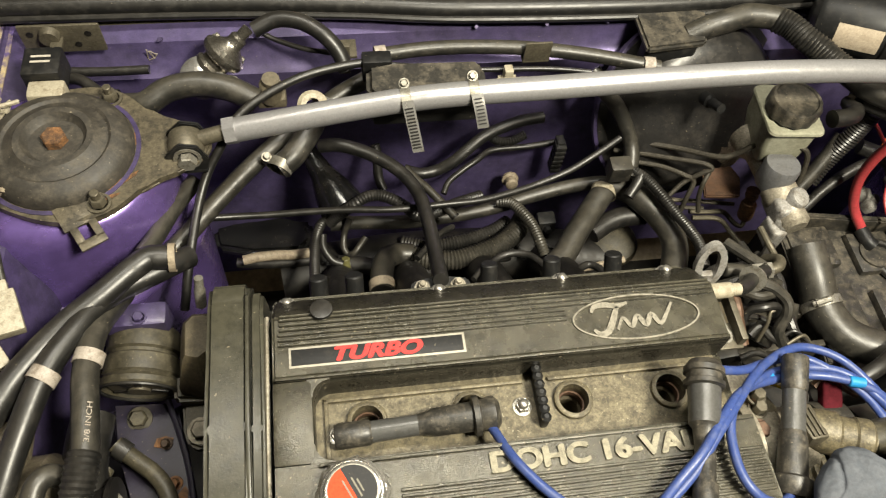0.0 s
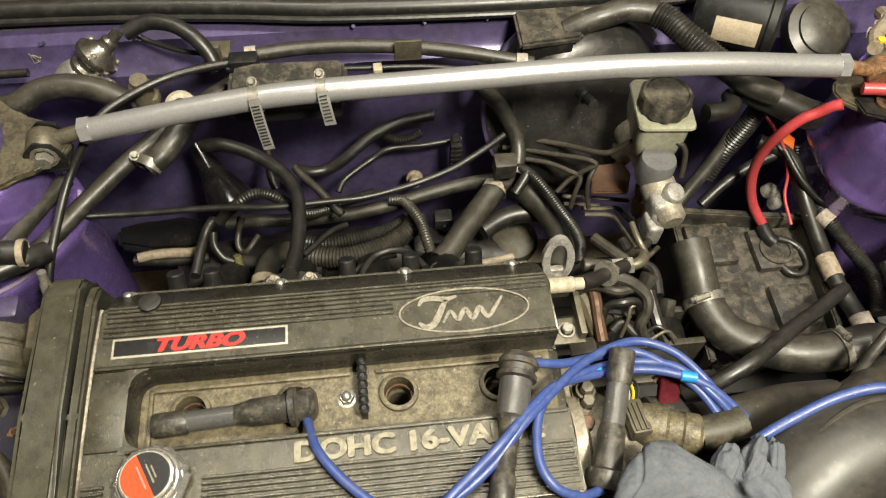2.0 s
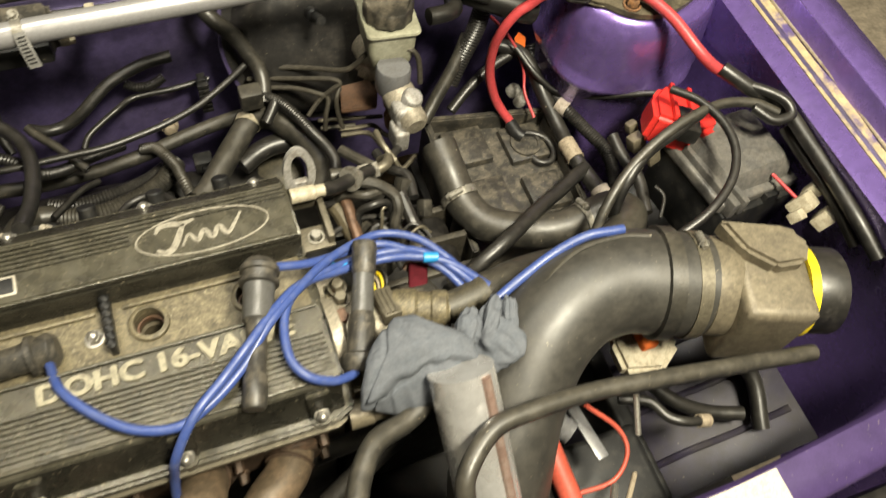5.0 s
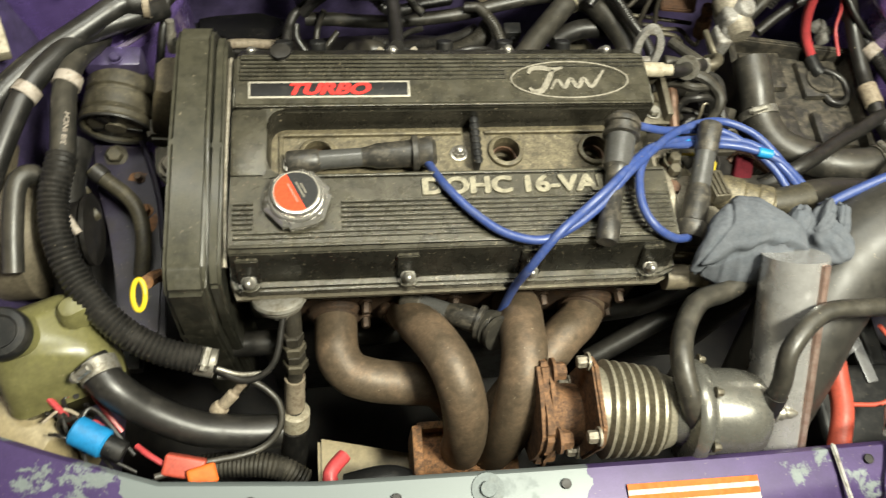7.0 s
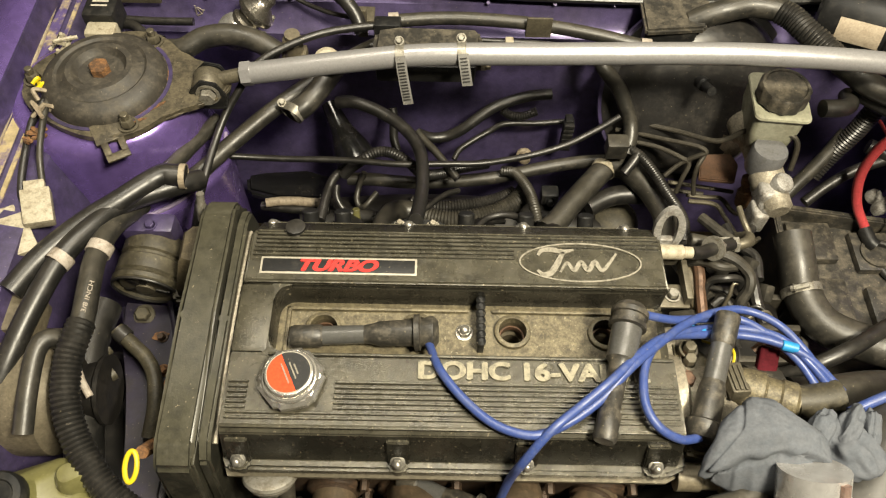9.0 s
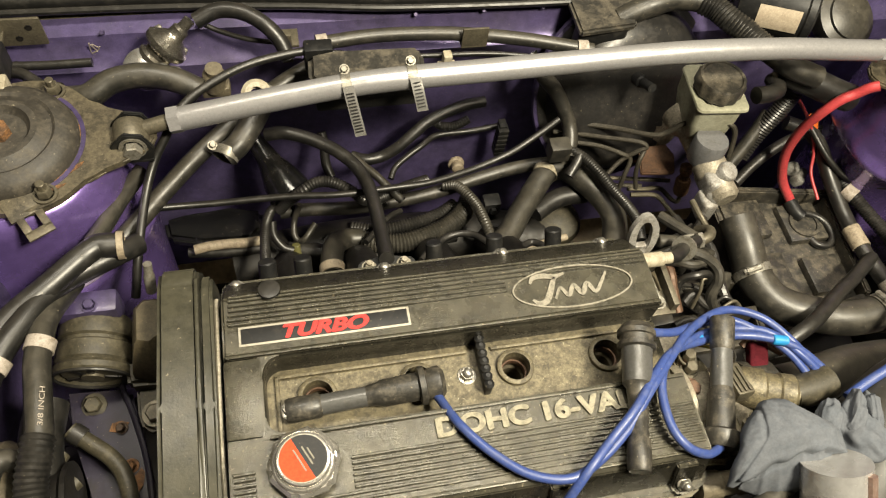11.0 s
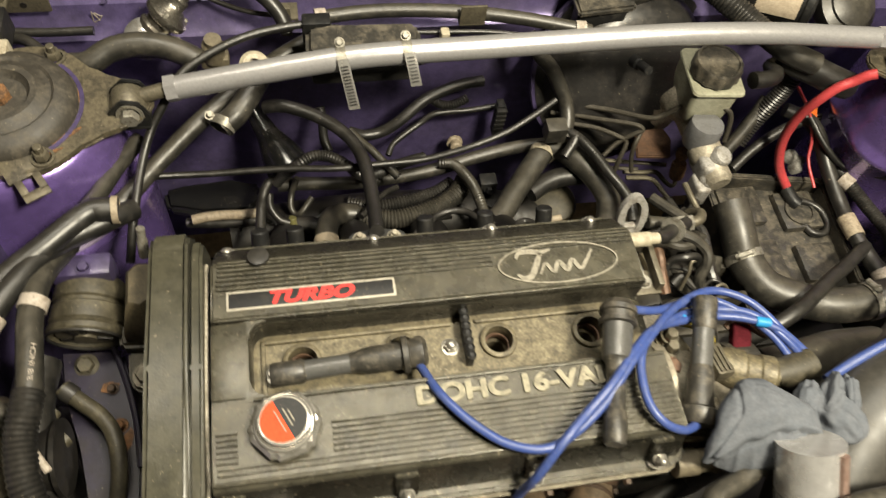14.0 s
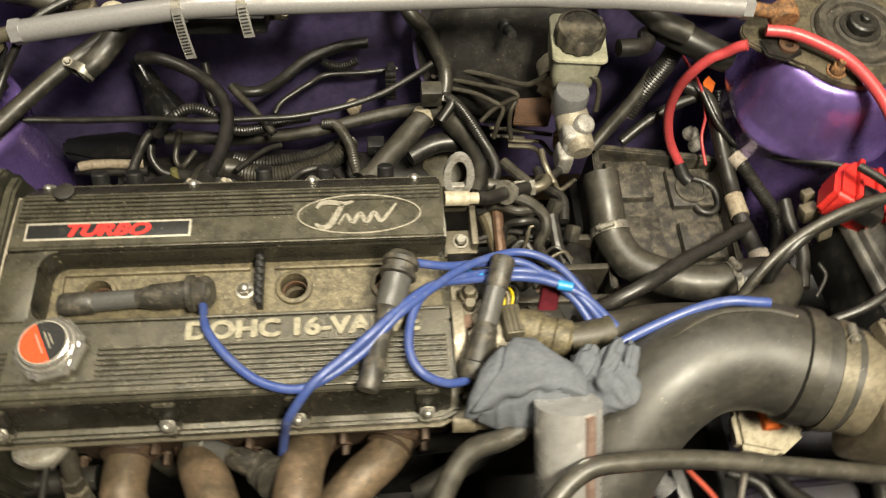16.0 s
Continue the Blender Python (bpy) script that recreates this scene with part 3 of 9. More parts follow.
def inner_fender(side):
    """The inner wing from firewall to nose with its gutter and the fender's edge."""
    s, x0 = side, MID + side * (0.60 if side < 0 else 0.645)
    bm = bmesh.new()
    rows = []
    for y in (0.50, 0.40, 0.28, 0.15, 0.0, -0.12, -0.24, -0.34):
        b = 0.03 if y > 0.1 else (0.0 if y > -0.15 else 0.02)
        if s < 0 and y < 0.2:
            b = 0.04
        if s > 0:
            b = 0.06 if y > 0.2 else 0.10
        rows.append([(x0 - s * (0.10 - b), y, 0.45), (x0 - s * (0.085 - b), y, 0.70), (x0 - s * (0.060 - b * 0.6), y, 0.80), (x0 - s * 0.020, y, 0.862), (x0, y, 0.868),
                     (x0 + s * 0.030, y, 0.868), (x0 + s * 0.036, y, 0.90)])
    sheet(bm, rows)
    thicken(bm, 0.003)
    # The left wall takes the darker purple in place of its shade.
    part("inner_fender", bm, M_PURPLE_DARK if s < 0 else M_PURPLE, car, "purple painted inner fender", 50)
    bm = bmesh.new()
    tube(bm, [(x0 + s * 0.012, y, 0.870) for y in (0.48, 0.3, 0.1, -0.1, -0.3)], 0.0045, 8)
    part("sealer_bead", bm, M_PURPLE_DARK, car, "painted seam sealer bead")
    bm = bmesh.new()
    tube(bm, [(x0 + s * (0.030 + 0.0012 * math.sin(50 * y)), y, 0.8745) for y in (0.50, 0.42, 0.34, 0.27, 0.19, 0.12, 0.04, -0.04, -0.13, -0.22, -0.31)], 0.0028, 8)
    part("sealer_bead", bm, M_PATCH, car, "dried tan sealer bead")
    bm = bmesh.new()
    sheet(bm, [[(x0 + s * 0.004, y, 0.8730), (x0 + s * (0.027 + 0.002 * math.sin(40 * y)), y, 0.8733)] for y in [0.50 - 0.04 * i for i in range(21)]])
    part("sealer_strip", thicken(bm, 0.0015), M_GUTTER, car, "peeling yellowed sealer strip")
    bm = bmesh.new()
    sheet(bm, [[(x0 + s * 0.036, y, 0.90), (x0 + s * 0.05, y, 0.905), (x0 + s * 0.10, y, 0.885), (x0 + s * 0.16, y, 0.80), (x0 + s * 0.18, y, 0.55)] for y in (0.55, 0.25, -0.05, -0.35)])
    thicken(bm, 0.003)
    part("fender", bm, M_PURPLE, car, "dark purple outer fender", 50)


inner_fender(-1)
inner_fender(1)

# nose panel across the front, swept back on the left
bm = bmesh.new()
nose = [(-0.50, -0.185), (-0.40, -0.222), (-0.32, -0.252), (-0.24, -0.279), (-0.12, -0.287), (0.05, -0.288), (0.22, -0.288), (0.36, -0.286), (0.50, -0.284), (0.66, -0.272), (0.80, -0.245)]
narrow = [min(1.0, max(0.66, 1.0 - 2.2 * (x - 0.16))) for x, y in nose]
sheet(bm, [[(x, y + 0.004, 0.79), (x, y + 0.003, 0.845), (x, y - 0.001, 0.850), (x, y - 0.030 * k, 0.850), (x, y - 0.058 * k, 0.847), (x, y - 0.063 * k, 0.842), (x, y - 0.064 * k, 0.80), (x, y - 0.066 * k, 0.785)] for (x, y), k in zip(nose, narrow)])
thicken(bm, 0.003)
nose_panel = part("front_crossmember", bm, M_NOSE, car, "scraped purple nose panel over pale primer", 50)
me_hole = finish(lathe(bmesh.new(), (0, 0, 0), (0, 0, 1), [(0, 0.0004), (0.0034, 0.0004), (0.0036, 0.0008), (0.0040, 0.0008), (0.0042, 0)], 18), "hole", M_DARK)
for x, y in ((-0.215, -0.300), (-0.17, -0.297), (-0.06, -0.302), (0.075, -0.300), (-0.36, -0.258), (0.335, -0.298)):
    shared("hole", me_hole, car, pose(x, y, 0.8525))
bm = bmesh.new()
lathe(bm, (0.012, -0.300, 0.8515), (0, 0, 1), [(0, 0.004), (0.006, 0.004), (0.0065, 0), (0.013, 0), (0.013, -0.003)], 24)
part("bolt", bm, M_PRIMER, car)
bm = bmesh.new()
prism(bm, [(0.303, -0.284), (0.307, -0.284), (0.3105, -0.338), (0.3065, -0.338)], 0.8532, 0.8562, "z", 0.001)
part("strap", bm, M_PALEALLOY, car, "pale strap over the nose panel")
# dark subframe and sump area below the engine
bm = bmesh.new()
box(bm, -0.46, 0.78, -0.32, 0.42, 0.30, 0.34, 0.01)
part("undertray", bm, M_DARK, car, "oily dark undertray")
bm = bmesh.new()
box(bm, -0.46, 0.78, -0.345, -0.33, 0.34, 0.79, 0.004)
part("radiator_support", bm, M_DARK, car, "black radiator support")

me_wheel = finish(lathe(bmesh.new(), (0, 0, 0), (1, 0, 0), [(0.20, -0.09), (0.27, -0.09), (0.29, -0.06), (0.29, 0.06), (0.27, 0.09), (0.20, 0.09), (0.05, 0.06), (0, 0.06)], 48), "tyre", M_RUBBER)
for x in (-0.50, 0.815):
    shared("tyre", me_wheel, car, pose(x, 0.20, 0.29), "black rubber tyre")

# warning sticker and taped patch on the nose panel
st = thing("warning_sticker", (0.165, -0.3175, 0.8515), "white warning sticker with orange bars on nose panel", "sticker")
bm = bmesh.new()
bm_tilt = pose(0.179, -0.3175, 0.8498, 3.0, 0, 0)
box(bm, -0.055, 0.055, -0.0135, 0.0135, 0.0016, 0.0022, 0, bm_tilt)
part("paper", bm, M_STICKER, st)
me_bar = finish(box(bmesh.new(), -0.055, 0.055, -0.0023, 0.0023, 0, 0.0005), "bar", M_ORANGE)
for y in (0.0112, 0.0025, -0.0112):
    shared("bar", me_bar, st, bm_tilt @ pose(0, y, 0.0021))
bm = bmesh.new()
prism(bm, [(0.430, -0.287), (0.475, -0.2865), (0.530, -0.284), (0.530, -0.312), (0.500, -0.318), (0.478, -0.312), (0.457, -0.318), (0.446, -0.309), (0.437, -0.307)], 0.8512, 0.8519, "z")
single("paper_patch", bm, M_STICKER, "blank white paper patch on nose panel", "label")

# ---- engine ----
eng = thing("engine_block", (0.0, 0.0, 0.34), "oily dark engine block and cylinder head", "engine")
bm = bmesh.new()
box(bm, -0.20, 0.20, -0.085, 0.12, 0.34, 0.72, 0.01)
part("block", bm, M_DARK, eng)
bm = bmesh.new()
box(bm, -0.19, 0.205, -0.098, -0.018, 0.70, 0.838, 0.005)
part("cylinder_head", bm, M_ALLOY, eng, "grimy cast cylinder head")
bm = bmesh.new()
box(bm, -0.19, 0.205, 0.028, 0.125, 0.70, 0.838, 0.005)
part("cylinder_head", bm, M_ALLOY, eng, "grimy cast cylinder head")
bm = bmesh.new()
box(bm, -0.15, 0.175, -0.108, -0.097, 0.715, 0.775, 0.003)
part("exhaust_flange", bm, M_DARKRUST, eng, "rusted exhaust flange")
for x in (-0.105, -0.036, 0.068, 0.150):
    bm = bmesh.new()
    rod(bm, (x, -0.118, 0.745), (x, -0.097, 0.745), 0.028, n=20)
    part("port_ring", bm, M_DARKRUST, eng)
me_stud = finish(hexhead(bmesh.new(), (0, 0, 0), (0, 0, 1), 0.0045, 0.012), "stud_nut", M_DARKRUST)
for x in (-0.155, -0.075, 0.012, 0.10, 0.178):
    for z in (0.725, 0.768):
        shared("stud_nut", me_stud, eng, pose(x, -0.108, z, 90))

# valve cover: two ridged cam housings joined at the left, valley between
vc = thing("valve_cover", (0.0, 0.0, 0.838), "dark ribbed cast valve cover with a grimy plug valley", "valve cover")


def ridge(bm, x0, x1, outline):
    prism(bm, outline, x0, x1, "x", 0.0035, 3)


bm = bmesh.new()
ridge(bm, -0.188, 0.203, [(0.033, 0.850), (0.125, 0.850), (0.122, 0.858), (0.092, 0.886), (0.036, 0.888), (0.033, 0.884)])
part("rear_cam_housing", bm, M_COVER, vc)
bm = bmesh.new()
ridge(bm, -0.188, 0.198, [(-0.033, 0.850), (-0.033, 0.886), (-0.100, 0.888), (-0.106, 0.884), (-0.117, 0.852), (-0.117, 0.850)])
part("front_cam_housing", bm, M_COVER, vc)
bm = bmesh.new()
box(bm, -0.1885, -0.157, -0.034, 0.034, 0.851, 0.8875, 0.0035)
part("end_bridge", bm, M_COVER, vc)
bm = bmesh.new()
prism(bm, [(-0.192, -0.030), (-0.192, -0.112), (-0.186, -0.125), (0.19, -0.125), (0.206, -0.118), (0.206, -0.030)], 0.836, 0.850, "z", 0.003)
part("flange", bm, M_COVER, vc)
bm = bmesh.new()
prism(bm, [(0.206, 0.032), (0.206, 0.118), (0.198, 0.130), (-0.186, 0.130), (-0.192, 0.122), (-0.192, 0.032)], 0.836, 0.850, "z", 0.003)
part("flange", bm, M_COVER, vc)
for x0, x1 in ((-0.192, -0.150), (0.172, 0.206)):
    bm = bmesh.new()
    box(bm, x0, x1, -0.031, 0.033, 0.836, 0.850, 0.002)
    part("flange_end", bm, M_COVER, vc)
bm = bmesh.new()
prism(bm, [(-0.193, -0.060), (-0.193, -0.113), (-0.187, -0.1275), (0.19, -0.1275), (0.2075, -0.119), (0.2075, -0.060)], 0.8325, 0.8365, "z")
part("gasket_edge", bm, M_STEELCAP, vc, "bright machined lower edge")
WELLS = (-0.115, -0.0275, 0.061, 0.148)


def holed_floor(bm, xs, cy, r, x0, x1, y0, y1, z, n=32):
    """A level plate with round openings cut through."""
    edge = x0
    for cx in xs:
        a, b = cx - 0.024, cx + 0.024
        vs = [bm.verts.new(p) for p in ((edge, y0, z), (a, y0, z), (a, y1, z), (edge, y1, z))]
        bm.faces.new(vs)
        inner, outer = [], []
        for i in range(n):
            t = 2 * math.pi * i / n + 0.001
            dx, dy = math.cos(t), math.sin(t)
            k = min(0.024 / abs(dx), ((y1 - cy) if dy > 0 else (cy - y0)) / max(1e-6, abs(dy)))
            inner.append(bm.verts.new((cx + r * dx, cy + r * dy, z)))
            outer.append(bm.verts.new((cx + k * dx, cy + k * dy, z)))
        for i in range(n):
            bm.faces.new((inner[i], inner[(i + 1) % n], outer[(i + 1) % n], outer[i]))
        for sx in (a, b):
            for sy in (y0, y1):
                near = sorted(outer, key=lambda v: (v.co.x - sx) ** 2 + (v.co.y - sy) ** 2)[:2]
                bm.faces.new((near[0], bm.verts.new((sx, sy, z)), near[1]))
        edge = b
    vs = [bm.verts.new(p) for p in ((edge, y0, z), (x1, y0, z), (x1, y1, z), (edge, y1, z))]
    bm.faces.new(vs)
    return bm


bm = bmesh.new()
holed_floor(bm, WELLS, 0.005, 0.0128, -0.159, 0.197, -0.034, 0.034, 0.8535)
bmesh.ops.remove_doubles(bm, verts=bm.verts[:], dist=0.0004)
valley = part("valley_floor", bm, M_VALLEY, vc, "dirty bare metal plug valley")
for x, y, sx, sy in ((-0.157, 0.033, 1, -1), (-0.157, -0.033, 1, 1)):
    bm = bmesh.new()
    arc = [(x + sx * 0.014 * (1 - math.sin(a)), y + sy * 0.014 * (1 - math.cos(a))) for a in [math.pi / 2 * i / 8 for i in range(9)]]
    prism(bm, [(x - sx * 0.004, y - sy * 0.004), (x - sx * 0.004, y + sy * 0.014)] + arc[::-1] + [(x + sx * 0.014, y - sy * 0.004)], 0.852, 0.8868, "z")
    part("corner", bm, M_COVER, vc)
for x0, x1, y0, y1 in ((-0.150, 0.020, 0.024, 0.0275), (0.042, 0.19, 0.024, 0.0275), (-0.150, -0.1465, -0.028, 0.0275)):
    bm = bmesh.new()
    box(bm, x0, x1, y0, y1, 0.8535, 0.8575, 0.0012)
    part("lip", bm, M_VALLEY, vc)
me_rim = finish(lathe(bmesh.new(), (0, 0, 0), (0, 0, 1), [(0.0170, 0), (0.0168, 0.004), (0.0155, 0.0048), (0.0130, 0.0048), (0.0126, 0.003), (0.0124, -0.004)], 32), "plug_well", M_VALLEY)
me_bore = finish(lathe(bmesh.new(), (0, 0, 0), (0, 0, 1), [(0.0124, -0.003), (0.0122, -0.022), (0.0100, -0.024), (0.0100, -0.075), (0, -0.075)], 24), "plug_bore", M_BROWN)
me_seal = finish(lathe(bmesh.new(), (0, 0, 0), (0, 0, 1), [(0.0121, -0.014), (0.0121, -0.009), (0.0106, -0.009), (0.0104, -0.014)], 28), "plug_seal", M_COPPER)
for x in WELLS:
    shared("plug_well", me_rim, vc, pose(x, 0.005, 0.8535))
    shared("plug_bore", me_bore, vc, pose(x, 0.005, 0.8535), "oily dark plug bore")
    shared("plug_seal", me_seal, vc, pose(x, 0.005, 0.8535), "coppery inner ring")
# ribs cast into both housings
RIBS = [(-0.182 if i > 2 else -0.183, 0.200 if i > 2 else 0.062, 0.0655 + 0.0046 * i) for i in range(7)]
RIBS += [(-0.095 if i < 6 else -0.184, 0.195, -0.0615 - 0.0046 * i) for i in range(8)]
RIBS += [(-0.185, -0.168, -0.0615 - 0.0046 * i) for i in range(6)]
for x0, x1, y in RIBS:
    z = 0.8865 if y < 0.0905 else 0.8865 - (y - 0.0905) * 0.93
    z = z + 0.0005 if y < 0 else z
    bm = bmesh.new()
    box(bm, x0, x1, y - 0.00125, y + 0.00125, z - 0.001, z + 0.0024, 0.0006, seg=1)
    part("rib", bm, M_COVER, vc)
for x0, x1, y0, y1 in ((-0.186, 0.201, 0.0345, 0.0372), (-0.186, 0.196, -0.1025, -0.1000), (-0.155, 0.196, -0.0375, -0.0345)):
    bm = bmesh.new()
    box(bm, x0, x1, y0, y1, 0.886, 0.8893, 0.0009)
    part("edge_bead", bm, M_COVER, vc)
# cover bolts in their ears
me_ear = finish(prism(bmesh.new(), [(-0.0145, -0.012), (-0.0095, -0.0185), (0.0095, -0.0185), (0.0145, -0.012), (0.0125, 0.022), (-0.0125, 0.022)], -0.012, 0.0100, "z", 0.0025), "bolt_ear", M_COVER)
me_ledge = finish(prism(bmesh.new(), [(-0.0098, 0.014), (-0.0098, -0.002), (-0.0078, -0.0075), (-0.004, -0.0100), (0.004, -0.0100), (0.0078, -0.0075), (0.0098, -0.002), (0.0098, 0.014)], -0.012, 0.0080, "z", 0.0018), "bolt_ear", M_COVER)
me_tab = finish(prism(bmesh.new(), [(-0.0095, -0.004), (0.0095, -0.004), (0.0098, 0.024), (0.0090, 0.026), (-0.0090, 0.026), (-0.0098, 0.024)], -0.003, 0.004, "y", 0.0012), "bolt_tab", M_COVER)


def acorn(bm):
    """A washer, a hexagon and a round dome."""
    lathe(bm, (0, 0, -0.001), (0, 0, 1), [(0, 0), (0.0082, 0), (0.0082, 0.0016), (0.0062, 0.0020), (0, 0.0020)], 24)
    lathe(bm, (0, 0, 0.0008), (0, 0, 1), [(0.0064, 0), (0.0066, 0.0008), (0.0066, 0.0040), (0.0058, 0.0050), (0, 0.0050)], 6)
    return lathe(bm, (0, 0, 0.0050), (0, 0, 1), [(0.0048, 0), (0.0047, 0.0020), (0.0040, 0.0036), (0.0024, 0.0047), (0, 0.0050)], 20)


me_bolt = finish(acorn(bmesh.new()), "bolt", M_NUT)
for x, y, turn in ((-0.177, 0.120, 180), (-0.040, 0.121, 180), (0.076, 0.122, 180), (0.178, 0.121, 180), (-0.174, -0.112, 0), (-0.040, -0.112, 0), (0.068, -0.112, 0), (0.177, -0.114, 0)):
    if turn:
        shared("bolt_ear", me_ear, vc, pose(x, y - 0.004, 0.839, 0, 0, turn) @ Matrix.Diagonal((0.8, 0.7, 1, 1)))
    else:
        shared("bolt_ear", me_ledge, vc, pose(x, -0.1165, 0.8475, 6, 0, 0))
        shared("bolt_tab", me_tab, vc, pose(x, -0.1168, 0.8550, -19, 0, 0), "upright cast tab behind the bolt")
    shared("bolt", me_bolt, vc, pose(x, y, 0.8522) if turn else pose(x, -0.1205, 0.8595, 38, 0, 0) @ Matrix.Diagonal((0.78, 0.78, 0.9, 1)), "shiny hex bolt")
for x, y in ((-0.139, -0.004), (0.016, 0.004)):
    shared("bolt", me_bolt, vc, pose(x, y, 0.854), "shiny hex bolt")
# raised words and badge
lettering("DOHC 16-VALVE", 0.0155, pose(-0.0235, -0.0565, 0.8879), M_LETTER, vc, "lettering", 0.0009, 0.0, 0.196, "raised cream letters", 0.0014)
bm = bmesh.new()
lathe(bm, (-0.131, -0.062, 0.9085), (0, 0, 1), [(0.0180, 0), (0.0180, 0.0009), (0.0186, 0.0009), (0.0186, 0)], 40)
CAP_RING = bm
tb = thing("engine_badge", (-0.1, 0.05, 0.888), "black badge with silver border and red lettering", "badge")
bm = bmesh.new()
box(bm, -0.1745, -0.029, 0.0445, 0.0625, 0.8878, 0.8884, 0.0003)
part("border", bm, M_SILVER, tb, "worn silver border")
bm = bmesh.new()
box(bm, -0.1725, -0.031, 0.0465, 0.0605, 0.8882, 0.8888, 0.0002)
part("plate", bm, M_LABELBLACK, tb)
lettering("TURBO", 0.0118, pose(-0.1365, 0.0478, 0.8889), M_REDCOVER, tb, "lettering", 0.0003, 0.30, 0.071, "red slanted letters", 0.0012)


def oval_ring(bm, cx, cy, z, a, b, w, h, n=56):
    loops = []
    for da, dz in ((0, 0), (0, h), (-w, h), (-w, 0)):
        loops.append([bm.verts.new((cx + (a + da) * math.cos(2 * math.pi * i / n), cy + (b + da) * math.sin(2 * math.pi * i / n), z + dz)) for i in range(n)])
    for p, q in zip(loops, loops[1:] + loops[:1]):
        for i in range(n):
            bm.faces.new((p[i], p[(i + 1) % n], q[(i + 1) % n], q[i]))
    return bm


ob = thing("oval_badge", (0.123, 0.062, 0.888), "worn silver oval badge outline with plain strokes", "badge")
bm = bmesh.new()
oval_ring(bm, 0.1235, 0.0620, 0.8872, 0.0575, 0.0215, 0.0016, 0.0018)
part("ring", bm, M_BADGE, ob)
def brush(name, points, width, parent):
    """A flat flowing stroke that swells in the middle and thins to its ends."""
    line = glide([(x, y, 0.0) for x, y in points], 6)
    left, right = [], []
    for i, p in enumerate(line):
        d = (line[min(i + 1, len(line) - 1)] - line[max(i - 1, 0)]).normalized()
        w = width * (0.45 + 0.55 * math.sin(math.pi * i / (len(line) - 1)))
        left.append((p.x - d.y * w, p.y + d.x * w))
        right.append((p.x + d.y * w, p.y - d.x * w))
    bm = bmesh.new()
    rows = [[bm.verts.new((x, y, z)) for x, y in side] for side in (left, right) for z in (0.8872, 0.8888)]
    for a, b in ((0, 1), (1, 3), (3, 2), (2, 0)):
        for i in range(len(left) - 1):
            bm.faces.new((rows[a][i], rows[a][i + 1], rows[b][i + 1], rows[b][i]))
    for i in (0, -1):
        bm.faces.new([rows[k][i] for k in (0, 1, 3, 2)])
    part(name, bm, M_BADGE, parent)


brush("stroke", [(0.084, 0.0690), (0.088, 0.0745), (0.098, 0.0755), (0.108, 0.0735), (0.118, 0.0760)], 0.0026, ob)
brush("stroke", [(0.083, 0.0530), (0.088, 0.0485), (0.095, 0.0500), (0.101, 0.0590), (0.106, 0.0690), (0.109, 0.0725)], 0.0029, ob)
brush("stroke", [(0.104, 0.0510), (0.111, 0.0615), (0.117, 0.0530), (0.124, 0.0625), (0.130, 0.0535), (0.137, 0.0630), (0.143, 0.0535), (0.152, 0.0640), (0.158, 0.0725)], 0.0023, ob)

# oil filler cap
oc = thing("oil_filler_cap", (-0.131, -0.062, 0.888), "bright metal oil cap with half red label", "oil cap")
bm = bmesh.new()
lathe(bm, (-0.131, -0.062, 0.888), (0, 0, 1), [(0.0260, 0), (0.0298, 0.0015), (0.0306, 0.003), (0.0306, 0.0090), (0.0275, 0.0125), (0.0240, 0.0132)], 6)
bmesh.ops.rotate(bm, cent=(-0.131, -0.062, 0.888), matrix=Matrix.Rotation(radians(12), 3, "Z"), verts=bm.verts)
bmesh.ops.bevel(bm, geom=[e for e in bm.edges if abs(e.verts[0].co.z - e.verts[1].co.z) > 0.001], offset=0.004, segments=3, affect="EDGES")
part("flange", bm, M_MIRROR, oc, "faceted bright flange")
bm = bmesh.new()
lathe(bm, (-0.131, -0.062, 0.888), (0, 0, 1), [(0.0242, 0.006), (0.0243, 0.0128), (0.0237, 0.0145), (0.0229, 0.0152), (0.0222, 0.0148), (0.0212, 0.0150), (0.0208, 0.0190), (0.0200, 0.0203), (0.0190, 0.0205), (0, 0.0205)], 64)
part("cap", bm, M_MIRROR, oc)


def half_disc(bm, cx, cy, z, r, a0, h=0.0006, n=24):
    ang = [radians(a0 + 180 * i / n) for i in range(n + 1)]
    prism(bm, [(cx + r * math.cos(a), cy + r * math.sin(a)) for a in ang], z, z + h)


bm = bmesh.new()
half_disc(bm, -0.131, -0.062, 0.9087, 0.0179, 116)
part("label", bm, M_LABELRED, oc, "red half of the label")
bm = bmesh.new()
half_disc(bm, -0.131, -0.062, 0.9087, 0.0179, 296)
part("label", bm, M_LABELBLACK, oc, "black half of the label")
me_line = finish(box(bmesh.new(), -0.5, 0.5, -0.0006, 0.0006, 0, 0.0003), "bar", M_BADGE)
for k, (off, ln) in enumerate(((-0.0030, 0.019), (0.0036, 0.016), (0.0066, 0.010))):
    a = radians(116)
    shared("bar", me_line, oc, pose(-0.131 + off * math.sin(a), -0.062 - off * math.cos(a), 0.9094, 0, 0, 116) @ Matrix.Diagonal((ln, 1, 1, 1)))

part("label_edge", CAP_RING, M_SILVER, oc)

# timing belt cover
tc = thing("timing_belt_cover", (-0.213, 0.0, 0.55), "tall dusty black plastic timing belt cover", "timing cover")
bm = bmesh.new()
prism(bm, [(-0.150, 0.60), (-0.146, 0.80), (-0.134, 0.872), (-0.115, 0.884), (0.0, 0.890), (0.110, 0.890), (0.130, 0.882), (0.140, 0.85), (0.140, 0.60)], -0.240, -0.206, "x", 0.004, 3)
